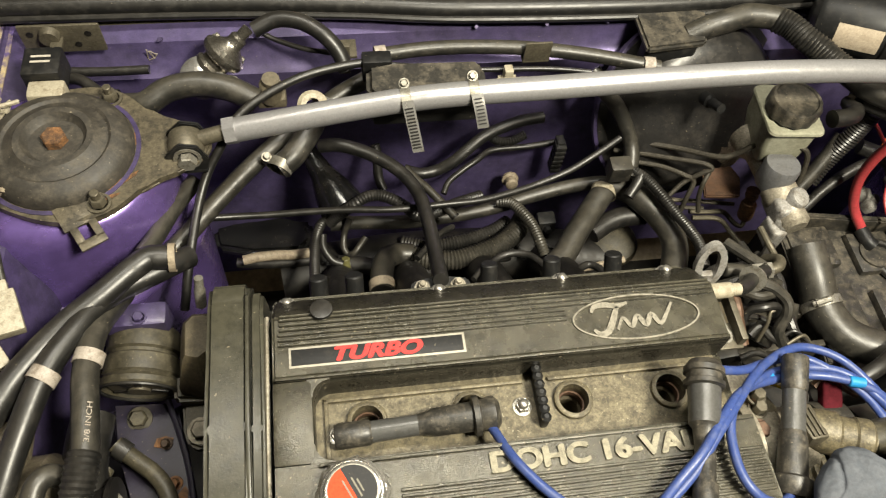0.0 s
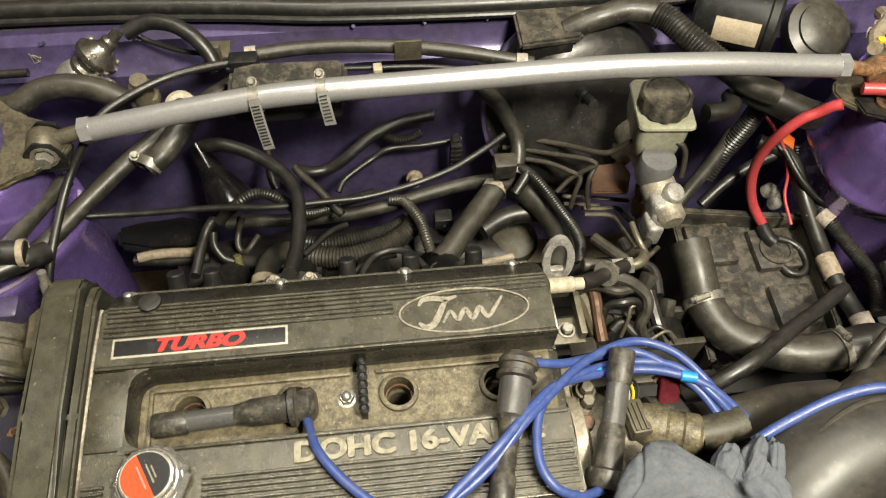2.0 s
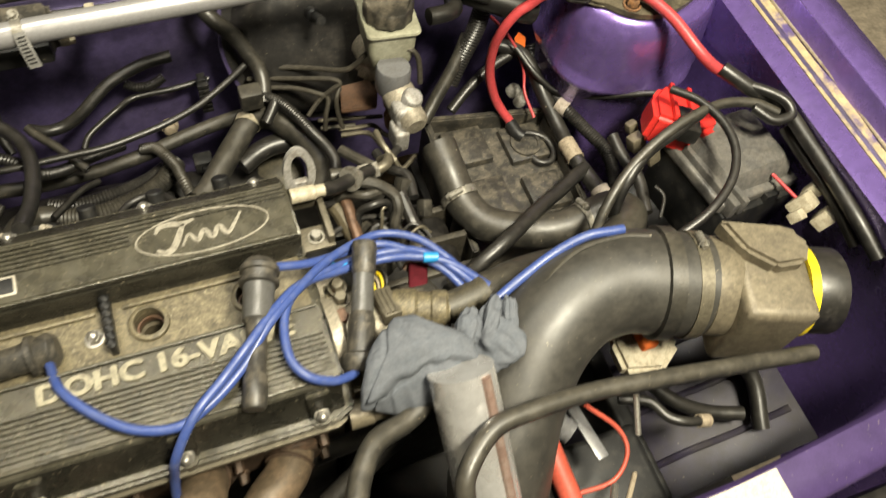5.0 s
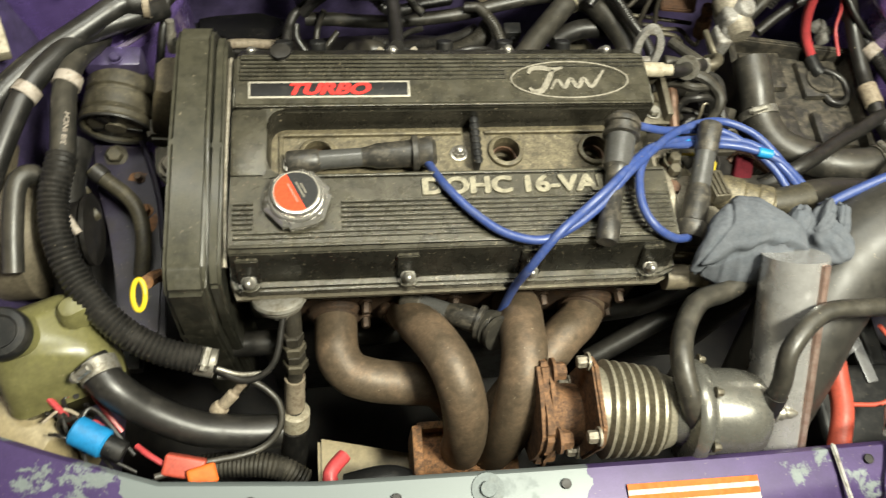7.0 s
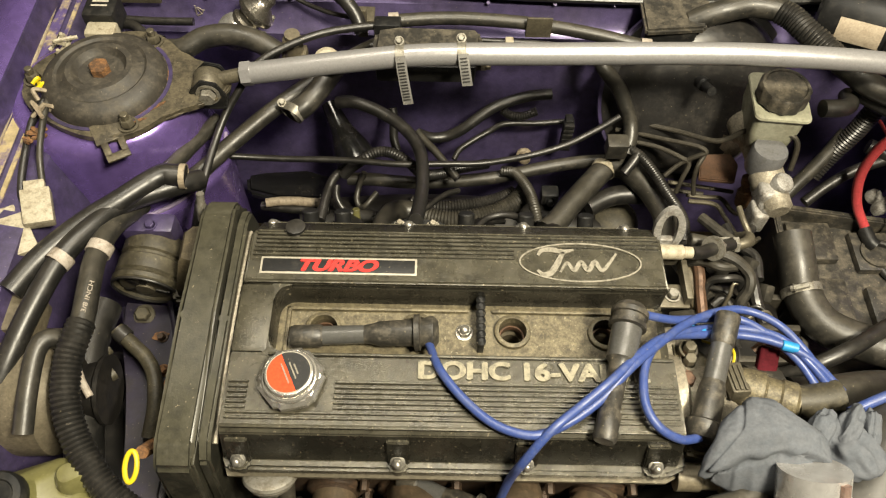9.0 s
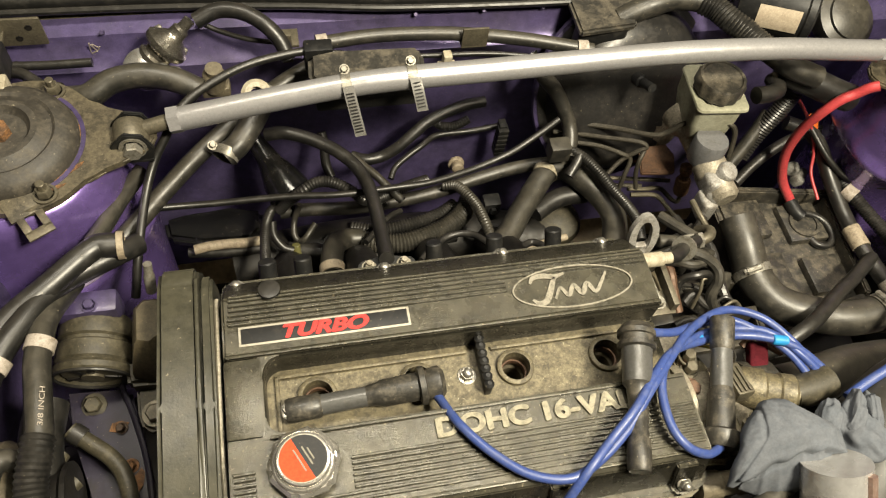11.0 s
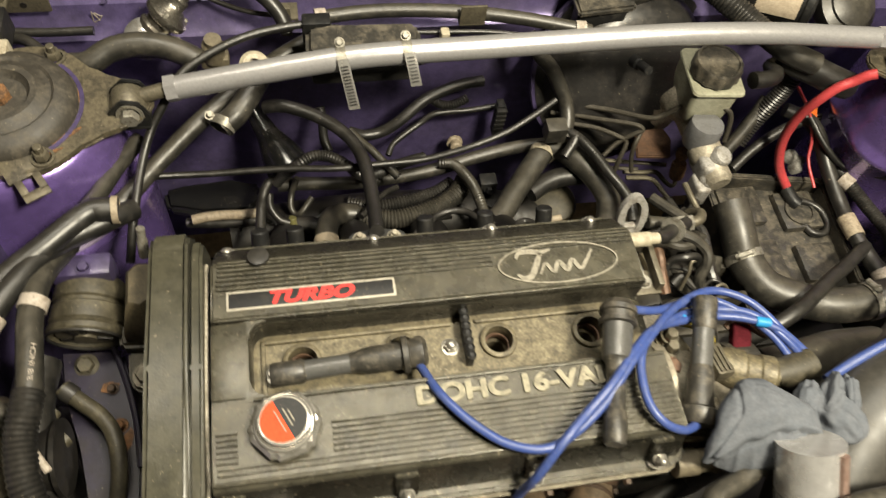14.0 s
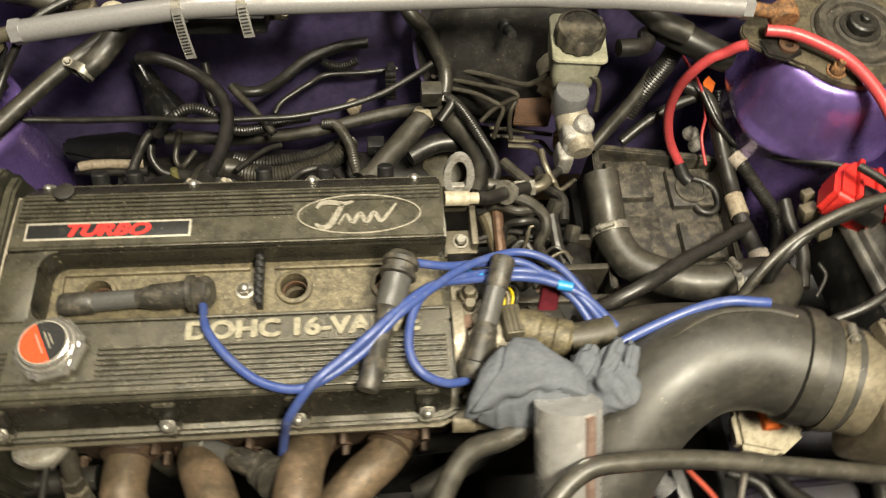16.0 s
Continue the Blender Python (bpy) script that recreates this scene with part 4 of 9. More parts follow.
part("outer_shell", bm, M_TIMING, tc)
bm = bmesh.new()
prism(bm, [(-0.140, 0.60), (-0.138, 0.80), (-0.126, 0.866), (-0.110, 0.878), (0.0, 0.883), (0.105, 0.883), (0.124, 0.875), (0.132, 0.84), (0.132, 0.60)], -0.207, -0.195, "x", 0.003)
part("inner_shell", bm, M_TIMING, tc)
bm = bmesh.new()
prism(bm, [(-0.146, 0.62), (-0.142, 0.81), (-0.130, 0.874), (0.0, 0.8935), (0.112, 0.8935), (0.137, 0.86), (0.137, 0.62)], -0.2085, -0.2055, "x", 0.0008, 1)
part("seam", bm, M_TIMING, tc)
bm = bmesh.new()
tube(bm, [(-0.193, -0.11, 0.868), (-0.1935, -0.03, 0.874), (-0.193, 0.05, 0.876), (-0.193, 0.10, 0.872)], 0.0022, 6)
part("gasket", bm, M_ALLOY, tc, "bare metal edge")

# exhaust manifold: four runners into a collector
em = thing("exhaust_manifold", (0.02, -0.2, 0.6), "heat-browned tubular steel exhaust manifold", "manifold")
for pts in ([(-0.105, -0.098, 0.745), (-0.105, -0.124, 0.750), (-0.105, -0.143, 0.752), (-0.102, -0.160, 0.752), (-0.091, -0.174, 0.750), (-0.070, -0.181, 0.747), (-0.044, -0.184, 0.742), (-0.009, -0.187, 0.732), (0.015, -0.205, 0.705)],
            [(-0.036, -0.105, 0.745), (-0.034, -0.118, 0.758), (-0.029, -0.134, 0.780), (-0.014, -0.163, 0.802), (-0.002, -0.191, 0.812), (0.007, -0.218, 0.796), (0.012, -0.238, 0.755), (0.014, -0.245, 0.690)],
            [(0.068, -0.108, 0.750), (0.069, -0.128, 0.788), (0.065, -0.152, 0.810), (0.062, -0.186, 0.820), (0.056, -0.216, 0.806), (0.050, -0.240, 0.765), (0.042, -0.248, 0.690)],
            [(0.150, -0.099, 0.745), (0.147, -0.114, 0.750), (0.138, -0.131, 0.755), (0.117, -0.150, 0.760), (0.098, -0.169, 0.757), (0.070, -0.195, 0.745), (0.045, -0.220, 0.710)]):
    bm = bmesh.new()
    tube(bm, pts, 0.0208, 24)
    part("runner", bm, M_EXHAUST, em)
me_weld = finish(lathe(bmesh.new(), (0, 0, 0), (0, 0, 1), [(0.0200, -0.0035), (0.0226, -0.001), (0.0228, 0.001), (0.0200, 0.0035)], 24), "weld", M_DARKRUST)
for p, d in (((-0.105, -0.118, 0.749), (0, -1, 0.15)), ((0.143, -0.122, 0.7525), (-0.4, -0.9, 0.2)), ((-0.0365, -0.112, 0.751), (0.1, -0.7, 0.7)), ((0.0685, -0.116, 0.764), (0, -0.5, 0.85))):
    shared("weld", me_weld, em, Matrix.Translation(p) @ basis_for(d))
bm = bmesh.new()
box(bm, -0.036, 0.070, -0.272, -0.222, 0.690, 0.704, 0.004)
box(bm, -0.036, -0.026, -0.270, -0.222, 0.66, 0.728, 0.003)
box(bm, -0.030, 0.064, -0.226, -0.218, 0.66, 0.722, 0.003)
part("collector_flange", bm, M_ORUST, em, "orange rusted collector flange")

# wastegate with bellows
wg = thing("wastegate", (0.19, -0.24, 0.70), "ribbed steel bellows and polished cast compressor on manifold", "wastegate")
ax = Vector((0.98, -0.10, 0.0)).normalized()
bm = bmesh.new()
prism(bm, [(-0.250, 0.748), (-0.222, 0.742), (-0.206, 0.752), (-0.202, 0.778), (-0.196, 0.800), (-0.190, 0.830), (-0.200, 0.846), (-0.220, 0.838), (-0.242, 0.842), (-0.262, 0.834), (-0.272, 0.815), (-0.266, 0.790), (-0.274, 0.768)], 0.066, 0.080, "x", 0.004)
part("flange", bm, M_RUST, wg, "rusted lobed flange")
bm = bmesh.new()
prism(bm, [(-0.274, 0.790), (-0.262, 0.780), (-0.206, 0.784), (-0.196, 0.796), (-0.198, 0.858), (-0.210, 0.868), (-0.262, 0.866), (-0.274, 0.852)], 0.1065, 0.1125, "x", 0.002)
part("end_plate", bm, M_RUST, wg, "rusty bellows end plate")
for y, z in ((-0.204, 0.860), (-0.265, 0.788), (-0.206, 0.792), (-0.266, 0.858)):
    bm = bmesh.new()
    hexhead(bm, (0.107, y, z), (-1, 0, 0), 0.0055, 0.010)
    part("bolt", bm, M_ALLOY, wg)
for y, z in ((-0.205, 0.838), (-0.262, 0.760), (-0.262, 0.828)):
    bm = bmesh.new()
    hexhead(bm, (0.079, y, z), (1, 0, 0), 0.008, 0.012)
    part("nut", bm, M_RUST, wg)
bm = bmesh.new()
lathe(bm, (0.080, -0.232, 0.80), ax, [(0.0, 0), (0.028, 0), (0.026, 0.012), (0.026, 0.026), (0.030, 0.034), (0, 0.034)], 28)
part("neck", bm, M_RUST, wg, "rusted neck")
prof = [(0.0, 0.0), (0.036, 0.0), (0.036, 0.006)]
for i in range(6):
    h = 0.008 + i * 0.0085
    prof += [(0.036 - 0.001 * i, h), (0.0425 - 0.0008 * i, h + 0.0025), (0.0425 - 0.0008 * i, h + 0.0050), (0.036 - 0.001 * i, h + 0.0078)]
prof += [(0.034, 0.060), (0.030, 0.070), (0, 0.070)]
bm = bmesh.new()
lathe(bm, (0.112, -0.236, 0.825), ax, prof, 40)
part("bellows", bm, M_BELLOWS, wg, "ribbed dull steel bellows", 50)
bm = bmesh.new()
lathe(bm, (0.178, -0.243, 0.832), ax, [(0, 0), (0.026, 0), (0.030, 0.010), (0.043, 0.012), (0.0455, 0.015), (0.0455, 0.022), (0.0435, 0.025), (0.0405, 0.0262), (0.0415, 0.028), (0.0415, 0.031), (0.0375, 0.033), (0.0382, 0.045), (0.0382, 0.058), (0.0372, 0.068), (0.0340, 0.077), (0.026, 0.083), (0.012, 0.085), (0, 0.085)], 56)
part("housing", bm, M_CAST, wg, "polished cast housing", 40)
bm = bmesh.new()
lathe(bm, (0.261, -0.2505, 0.835), ax, [(0.009, 0), (0.009, 0.012), (0.006, 0.014), (0.007, 0.018), (0.0045, 0.021), (0.005, 0.026), (0.002, 0.032), (0, 0.032)], 16)
part("nipple", bm, M_ZINC, wg)
for i in range(6):
    a = 2 * math.pi * i / 6 + 0.4
    q = basis_for(ax)
    p = Vector((0.2025, -0.2455, 0.833)) + q @ Vector((0.0445 * math.cos(a), 0.0445 * math.sin(a), 0))
    bm = bmesh.new()
    hexhead(bm, p, ax, 0.0032, 0.006)
    part("bolt", bm, M_STEELCAP, wg)

# polished charge pipe under the cloth
bm = bmesh.new()
tube(bm, [(0.289, -0.132, 0.903), (0.290, -0.185, 0.858), (0.291, -0.225, 0.823), (0.292, -0.272, 0.780), (0.293, -0.305, 0.73), (0.293, -0.312, 0.66)], 0.0275, 40)
pp = single("charge_pipe", bm, M_PIPE, "polished alloy charge pipe stuffed with a cloth", "pipe")
# The pipe's pink reflection is built as a thin coloured tube.
bm = bmesh.new()
tube(bm, [(0.3005, -0.1505, 0.9215), (0.3015, -0.203, 0.8765), (0.3025, -0.243, 0.8415), (0.3035, -0.290, 0.7985)], 0.0042, 10)
part("pink_streak", bm, M_TINT, pp, "pinkish streak standing in for a reflection")

# big intake elbow and airflow housing
ie = thing("intake_elbow", (0.44, -0.1, 0.80), "large semi-gloss black rubber intake elbow", "intake pipe")
bm = bmesh.new()
tube(bm, [(0.312, -0.225, 0.745), (0.322, -0.190, 0.795), (0.345, -0.150, 0.822), (0.380, -0.112, 0.846), (0.425, -0.088, 0.860), (0.470, -0.085, 0.864), (0.505, -0.095, 0.864), (0.545, -0.110, 0.862)], 0.047, 32, r_end=0.050)
part("duct", bm, M_ELBOW, ie)
bm = bmesh.new()
tube(bm, [(0.328, -0.165, 0.850), (0.350, -0.125, 0.872), (0.383, -0.085, 0.893), (0.425, -0.062, 0.904), (0.470, -0.060, 0.907), (0.50, -0.068, 0.908)], 0.0022, 6)
part("mould_seam", bm, M_RUBBER_OLD, ie)
dirE = Vector((0.94, -0.33, 0.0))
clamp_part(ie, (0.535, -0.106, 0.862), dirE, 0.0505, 0.012, (0.1, 0.4, 1), M_STEELCAP, "dull steel hose clamp")
bm = bmesh.new()
lathe(bm, (0.505, -0.095, 0.863), dirE, [(0.049, -0.004), (0.054, -0.002), (0.054, 0.012), (0.049, 0.014)], 40)
part("cuff", bm, M_RUBBER_OLD, ie, "thick end cuff")

mh = thing("airflow_housing", (0.62, -0.14, 0.80), "dusty beige cast airflow meter housing with yellow ring", "airflow meter")
bm = bmesh.new()
lathe(bm, (0.545, -0.110, 0.862), dirE, [(0.044, 0), (0.048, 0.002), (0.048, 0.02), (0.044, 0.03)], 36)
part("inlet_neck", bm, M_BEIGE, mh)
bm = bmesh.new()
box(bm, -0.036, 0.034, -0.052, 0.046, -0.055, 0.045, 0.010, Matrix.Translation((0.598, -0.130, 0.862)) @ pose(0, 0, 0, 0, 0, -19), 3)
part("body", bm, M_BEIGE, mh)
bm = bmesh.new()
prism(bm, [(0.562, -0.076), (0.622, -0.100), (0.634, -0.122), (0.620, -0.140), (0.590, -0.136), (0.570, -0.112)], 0.900, 0.922, "z", 0.004)
part("lid", bm, M_BEIGE, mh)
bm = bmesh.new()
lathe(bm, (0.630, -0.141, 0.862), dirE, [(0.040, 0), (0.045, 0), (0.045, 0.009), (0.040, 0.009)], 36)
part("ring", bm, M_YELLOW, mh, "yellow sealing ring")
bm = bmesh.new()
lathe(bm, (0.639, -0.144, 0.862), dirE, [(0.041, 0), (0.042, 0.002), (0.042, 0.03), (0, 0.034)], 36)
part("outlet", bm, M_RUBBER, mh)

# strut brace
sb = thing("strut_brace", (0.14, 0.283, 0.9), "aluminium strut brace bar bolted between both towers", "strut brace")
bm = bmesh.new()
tube(bm, [(-0.218, 0.288, 0.898), (-0.10, 0.292, 0.916), (-0.02, 0.292, 0.9265), (0.10, 0.292, 0.9305), (0.25, 0.292, 0.935), (0.33, 0.291, 0.936), (0.42, 0.289, 0.933), (0.50, 0.287, 0.926), (0.545, 0.285, 0.923)], 0.0118, 28)
part("bar", bm, M_BAR, sb)
for p, d in (((-0.221, 0.2878, 0.8978), (1, 0.07, 0.1)), ((0.541, 0.285, 0.923), (1, -0.03, -0.07))):
    bm = bmesh.new()
    lathe(bm, p, d, [(0.008, -0.005), (0.0135, -0.005), (0.0135, 0.006), (0.008, 0.006)], 6)
    part("lock_nut", bm, M_BAR, sb)
bm = bmesh.new()
rod(bm, (-0.252, 0.284, 0.893), (-0.222, 0.288, 0.898), 0.0075)
lathe(bm, (-0.262, 0.2705, 0.888), (-0.05, 1, 0.15), [(0, 0), (0.015, 0), (0.0165, 0.004), (0.0165, 0.018), (0.015, 0.022), (0, 0.022)], 24)
part("rod_end", bm, M_STEELCAP, sb)
bm = bmesh.new()
hexhead(bm, (-0.261, 0.2665, 0.888), (0.05, -1, 0.1), 0.0088, 0.010)
part("bolt", bm, M_ZINC, sb)
bm = bmesh.new()
rod(bm, (0.540, 0.285, 0.923), (0.578, 0.282, 0.918), 0.0075)
lathe(bm, (0.586, 0.272, 0.914), (0, 1, 0.1), [(0, 0), (0.014, 0), (0.016, 0.004), (0.016, 0.016), (0.014, 0.02), (0, 0.02)], 24)
part("rod_end", bm, M_ORUST, sb, "rusty rod end")
# joint clamps round the bar, with long loose strap ends
me_slot = finish(box(bmesh.new(), -0.0036, 0.0036, -0.0006, 0.0006, -0.0007, 0.0003), "slot", M_DARK)
for p, a, b in (((-0.053, 0.292, 0.9225), (-0.0535, 0.2815, 0.9335), (-0.0445, 0.2525, 0.893)), ((0.012, 0.292, 0.928), (0.0120, 0.2815, 0.9385), (0.0175, 0.2595, 0.9145))):
    c = clamp_part(sb, p, (1, 0.0, 0.12), 0.0122, 0.0095, (0, 0.85, 0.6))
    a, b = Vector(a), Vector(b)
    side = Vector((1, 0, 0.12)).normalized()
    d = b - a
    nrm = d.cross(side).normalized()
    if nrm.y > 0:
        nrm = -nrm
    bm = bmesh.new()
    sheet(bm, [[a + d * f - side * 0.0055 + nrm * 0.003 * math.sin(3.0 * f), a + d * f + side * 0.0055 + nrm * 0.003 * math.sin(3.0 * f)] for f in [i / 12 for i in range(13)]])
    thicken(bm, 0.0010)
    part("strap_tail", bm, M_CHROME, sb, "loose slotted strap end")
    q = Matrix((side, d.normalized(), nrm)).transposed().to_4x4()
    count = int(d.length / 0.0036) - 1
    for i in range(count):
        f = 0.14 + 0.82 * i / count
        shared("slot", me_slot, sb, Matrix.Translation(a + d * f + nrm * (0.0014 + 0.003 * math.sin(3.0 * f))) @ q)


def strut_plate(cx, cy, z, s, rusty):
    """A three-eared top mount with a stepped dome and nuts; s is +1 on the right."""
    t = thing("strut_mount", (cx, cy, z), "dusty steel strut top mount plate " + ("with rusty centre nut" if rusty else "with rubber centre"), "strut mount", "strut mounts")
    bm = bmesh.new()
    n = 60
    out = []
    for i in range(n):
        a = 2 * math.pi * i / n
        r = 0.084 + 0.006 * math.cos(3 * (a - (1.05 if s < 0 else 0))) + 0.058 * max(0.0, math.cos(a - (math.pi if s > 0 else 0))) ** 14
        out.append((cx + r * math.cos(a), cy + r * math.sin(a) * 0.93))
    prism(bm, out, z - 0.010, z - 0.003, "z", 0.002)
    part("plate", bm, M_STRUT, t)
    bm = bmesh.new()
    k = 1.0 if s < 0 else 0.74
    if s < 0:
        cup = [(0.066, 0), (0.0655, 0.006), (0.063, 0.013), (0.057, 0.018), (0.049, 0.020), (0.046, 0.018), (0.040, 0.020), (0.035, 0.024), (0.029, 0.024), (0.026, 0.019), (0.024, 0.017), (0, 0.016)]
    else:
        cup = [(0.066, 0), (0.0655, 0.007), (0.0630, 0.0095), (0.0560, 0.0100), (0.0520, 0.0085), (0.0500, 0.0030), (0.0380, 0.0022), (0.0360, 0.0060), (0.0300, 0.0075), (0, 0.0075)]
    lathe(bm, (cx, cy, z - 0.004), (0, 0, 1), [(r * k, h) for r, h in cup], 48)
    part("dome", bm, M_DOME, t, "dusty dark rubber dome")
    bm = bmesh.new()
    lathe(bm, (cx, cy, z - 0.004), (0, 0, 1), [(r * k, h) for r, h in [(0.0670, 0.0), (0.0670, 0.0022), (0.0710, 0.0018), (0.0710, 0.0)]], 48)
    part("ring", bm, M_PURPLE_DARK if s < 0 else M_DOME, t, "dark ring round the dome")
    bm = bmesh.new()
    hexhead(bm, (cx, cy, z + (0.008 if s < 0 else 0.002)), (0, 0, 1), 0.011 if s < 0 else 0.016, 0.014 if s < 0 else 0.012, 6 if s < 0 else 28)
    rod(bm, (cx, cy, z + 0.012), (cx, cy, z + 0.021), 0.006, n=14)
    part("centre_nut", bm, M_ORUST if rusty else M_RUBBER, t)
    for a in (60, 180, 300) if s < 0 else (0, 115, 235):
        bm = bmesh.new()
        p = (cx + 0.078 * math.cos(radians(a)), cy + 0.072 * math.sin(radians(a)), z - 0.003)
        hexhead(bm, p, (0, 0, 1), 0.0075, 0.010)
        rod(bm, p, (p[0], p[1], p[2] + 0.018), 0.0042, n=10)
        part("nut", bm, M_STEELCAP if s < 0 else M_ORUST, t)
    return t


sl = strut_plate(-0.375, 0.283, 0.89, -1, True)
for y in (0.2685, 0.296):
    bm = bmesh.new()
    prism(bm, [(-0.292, 0.866), (-0.246, 0.868), (-0.242, 0.884), (-0.250, 0.902), (-0.266, 0.906), (-0.280, 0.892)], y - 0.002, y + 0.002, "y", 0.001)
    part("clevis_cheek", bm, M_PLASTIC, sl, "black painted clevis cheek")
bm = bmesh.new()
box(bm, -0.292, -0.246, 0.2665, 0.298, 0.864, 0.868, 0.001)
part("clevis_base", bm, M_PLASTIC, sl)
me_rustpatch = finish(prism(bmesh.new(), [(-0.016, -0.002), (-0.004, -0.0035), (0.012, -0.002), (0.017, 0.001), (0.004, 0.003), (-0.010, 0.0025)], 0, 0.0004), "rust_patch", M_ORUST)
for x, y, a, k in ((-0.318, 0.245, 35, 1.0), (-0.330, 0.227, 20, 0.7), (-0.311, 0.292, 80, 0.9)):
    shared("rust_patch", me_rustpatch, sl, pose(x, y, 0.8872, 0, 0, a) @ Matrix.Diagonal((k, k, 1, 1)), "orange rust patch")
bm = bmesh.new()
tm = Matrix.Translation((-0.349, 0.201, 0.885)) @ pose(0, 0, 0, 8, 0, 30)
for x0, x1, y0, y1 in ((-0.016, 0.016, 0.000, 0.026), (-0.012, -0.005, -0.018, 0.001), (0.005, 0.012, -0.018, 0.001), (-0.012, 0.012, -0.024, -0.015)):
    box(bm, x0, x1, y0, y1, -0.0012, 0.0012, 0.0005, tm)
part("hose_bracket", bm, M_STRUT, sl, "notched steel bracket tab")
sr = strut_plate(0.686, 0.283, 0.89, 1, False)
# ---- hoses, cables and pipes ----
h = hose("vacuum_hose", [(-0.140, 0.354, 0.785), (-0.124, 0.351, 0.790), (-0.107, 0.346, 0.790), (-0.084, 0.338, 0.785), (-0.061, 0.324, 0.780), (-0.043, 0.305, 0.775), (-0.033, 0.278, 0.775), (-0.030, 0.238, 0.785), (-0.031, 0.191, 0.805), (-0.034, 0.141, 0.838)], 0.0078, M_RUBBER, "thick black vacuum hose arching down to valve cover", "hose", n=12)
h = hose("vacuum_hose", [(-0.041, 0.353, 0.735), (-0.030, 0.340, 0.730), (-0.017, 0.327, 0.726), (-0.003, 0.311, 0.720), (0.012, 0.292, 0.715)], 0.0052, M_RUBBER_OLD, "cut-off black vacuum hose hanging open", "hose", n=12)
part("open_end", lathe(bmesh.new(), (0.0120, 0.2920, 0.7150), (0.620, -0.732, -0.282), [(0.0053, -0.001), (0.0054, 0.0012), (0.003, 0.0012), (0.0028, -0.004), (0, -0.004)], 16), M_DARK, h, "dark open bore")
hose("wiring_loom", [(-0.136, 0.305, 0.700), (-0.126, 0.305, 0.715), (-0.108, 0.304, 0.735), (-0.092, 0.310, 0.742), (-0.076, 0.311, 0.742), (-0.061, 0.305, 0.740), (-0.047, 0.297, 0.735), (-0.033, 0.290, 0.725), (-0.010, 0.303, 0.710), (0.019, 0.321, 0.700), (0.054, 0.337, 0.690)], 0.0072, M_RUBBER, "black corrugated wiring loom behind the engine", "wiring loom", n=12, ribs=0.0036, group="corrugated looms")
hose("wiring_loom", [(-0.133, 0.308, 0.700), (-0.142, 0.309, 0.700), (-0.148, 0.302, 0.700), (-0.154, 0.284, 0.700), (-0.156, 0.257, 0.705), (-0.157, 0.221, 0.715)], 0.0062, M_RUBBER, "black corrugated loom dropping beside timing cover", "wiring loom", n=12, ribs=0.0034, group="corrugated looms")
hose("fuel_pipe", [(-0.136, 0.326, 0.665), (-0.103, 0.326, 0.665), (-0.067, 0.323, 0.665), (-0.033, 0.322, 0.665), (0.008, 0.323, 0.668), (0.049, 0.325, 0.672), (0.085, 0.330, 0.676), (0.121, 0.336, 0.682), (0.169, 0.341, 0.690), (0.208, 0.337, 0.700), (0.241, 0.329, 0.705)], 0.0088, M_RUBBER_OLD, "dusty black fuel pipe along firewall", "pipe", n=12)
hose("wiring_loom", [(-0.051, 0.277, 0.662), (-0.021, 0.265, 0.665), (0.011, 0.260, 0.667), (0.043, 0.266, 0.668), (0.072, 0.277, 0.668), (0.095, 0.294, 0.668), (0.106, 0.312, 0.666)], 0.0132, M_RUBBER_OLD, "thick dusty corrugated loom behind the engine", "wiring loom", n=14, ribs=0.0042, group="corrugated looms")
hose("wiring_loom", [(-0.049, 0.304, 0.645), (-0.016, 0.294, 0.648), (0.025, 0.296, 0.650), (0.066, 0.306, 0.650), (0.093, 0.321, 0.650)], 0.01, M_RUBBER, "black corrugated loom behind the engine", "wiring loom", n=12, ribs=0.004, group="corrugated looms")
h = hose("coolant_hose", [(-0.083, 0.207, 0.698), (-0.082, 0.225, 0.694), (-0.079, 0.243, 0.688), (-0.073, 0.262, 0.678), (-0.060, 0.274, 0.668), (-0.040, 0.275, 0.663)], 0.0135, M_RUBBER_OLD, "black rubber elbow hose behind valve cover", "hose", n=16)
clamp_part(h, (-0.082, 0.215, 0.697), (0.0, 1, -0.1), 0.0139, width=0.012, screw=None, material=M_PATCH, label="tan hose clamp")
hose("coolant_hose", [(-0.130, 0.281, 0.645), (-0.106, 0.277, 0.645), (-0.080, 0.270, 0.645), (-0.048, 0.264, 0.645), (-0.016, 0.255, 0.650)], 0.011, M_RUBBER, "black hose low behind the cover", "hose", n=12)
hose("wiring_loom", [(0.072, 0.325, 0.690), (0.088, 0.319, 0.695), (0.100, 0.298, 0.700), (0.108, 0.279, 0.700), (0.112, 0.256, 0.700), (0.116, 0.238, 0.695)], 0.0072, M_RUBBER_OLD, "grey corrugated loom bent over the manifold", "wiring loom", n=12, ribs=0.0036, group="corrugated looms")
h = hose("coolant_hose", [(0.124, 0.223, 0.700), (0.140, 0.239, 0.700), (0.157, 0.262, 0.702), (0.182, 0.291, 0.706), (0.201, 0.312, 0.710), (0.212, 0.321, 0.712)], 0.0148, M_RUBBER_OLD, "thick dusty black coolant hose with white clip", "hose", n=18)
clamp_part(h, (0.204, 0.315, 0.711), (0.45, 0.75, 0.1), 0.0152, width=0.008, screw=None, material=M_WHITE, label="white clip")
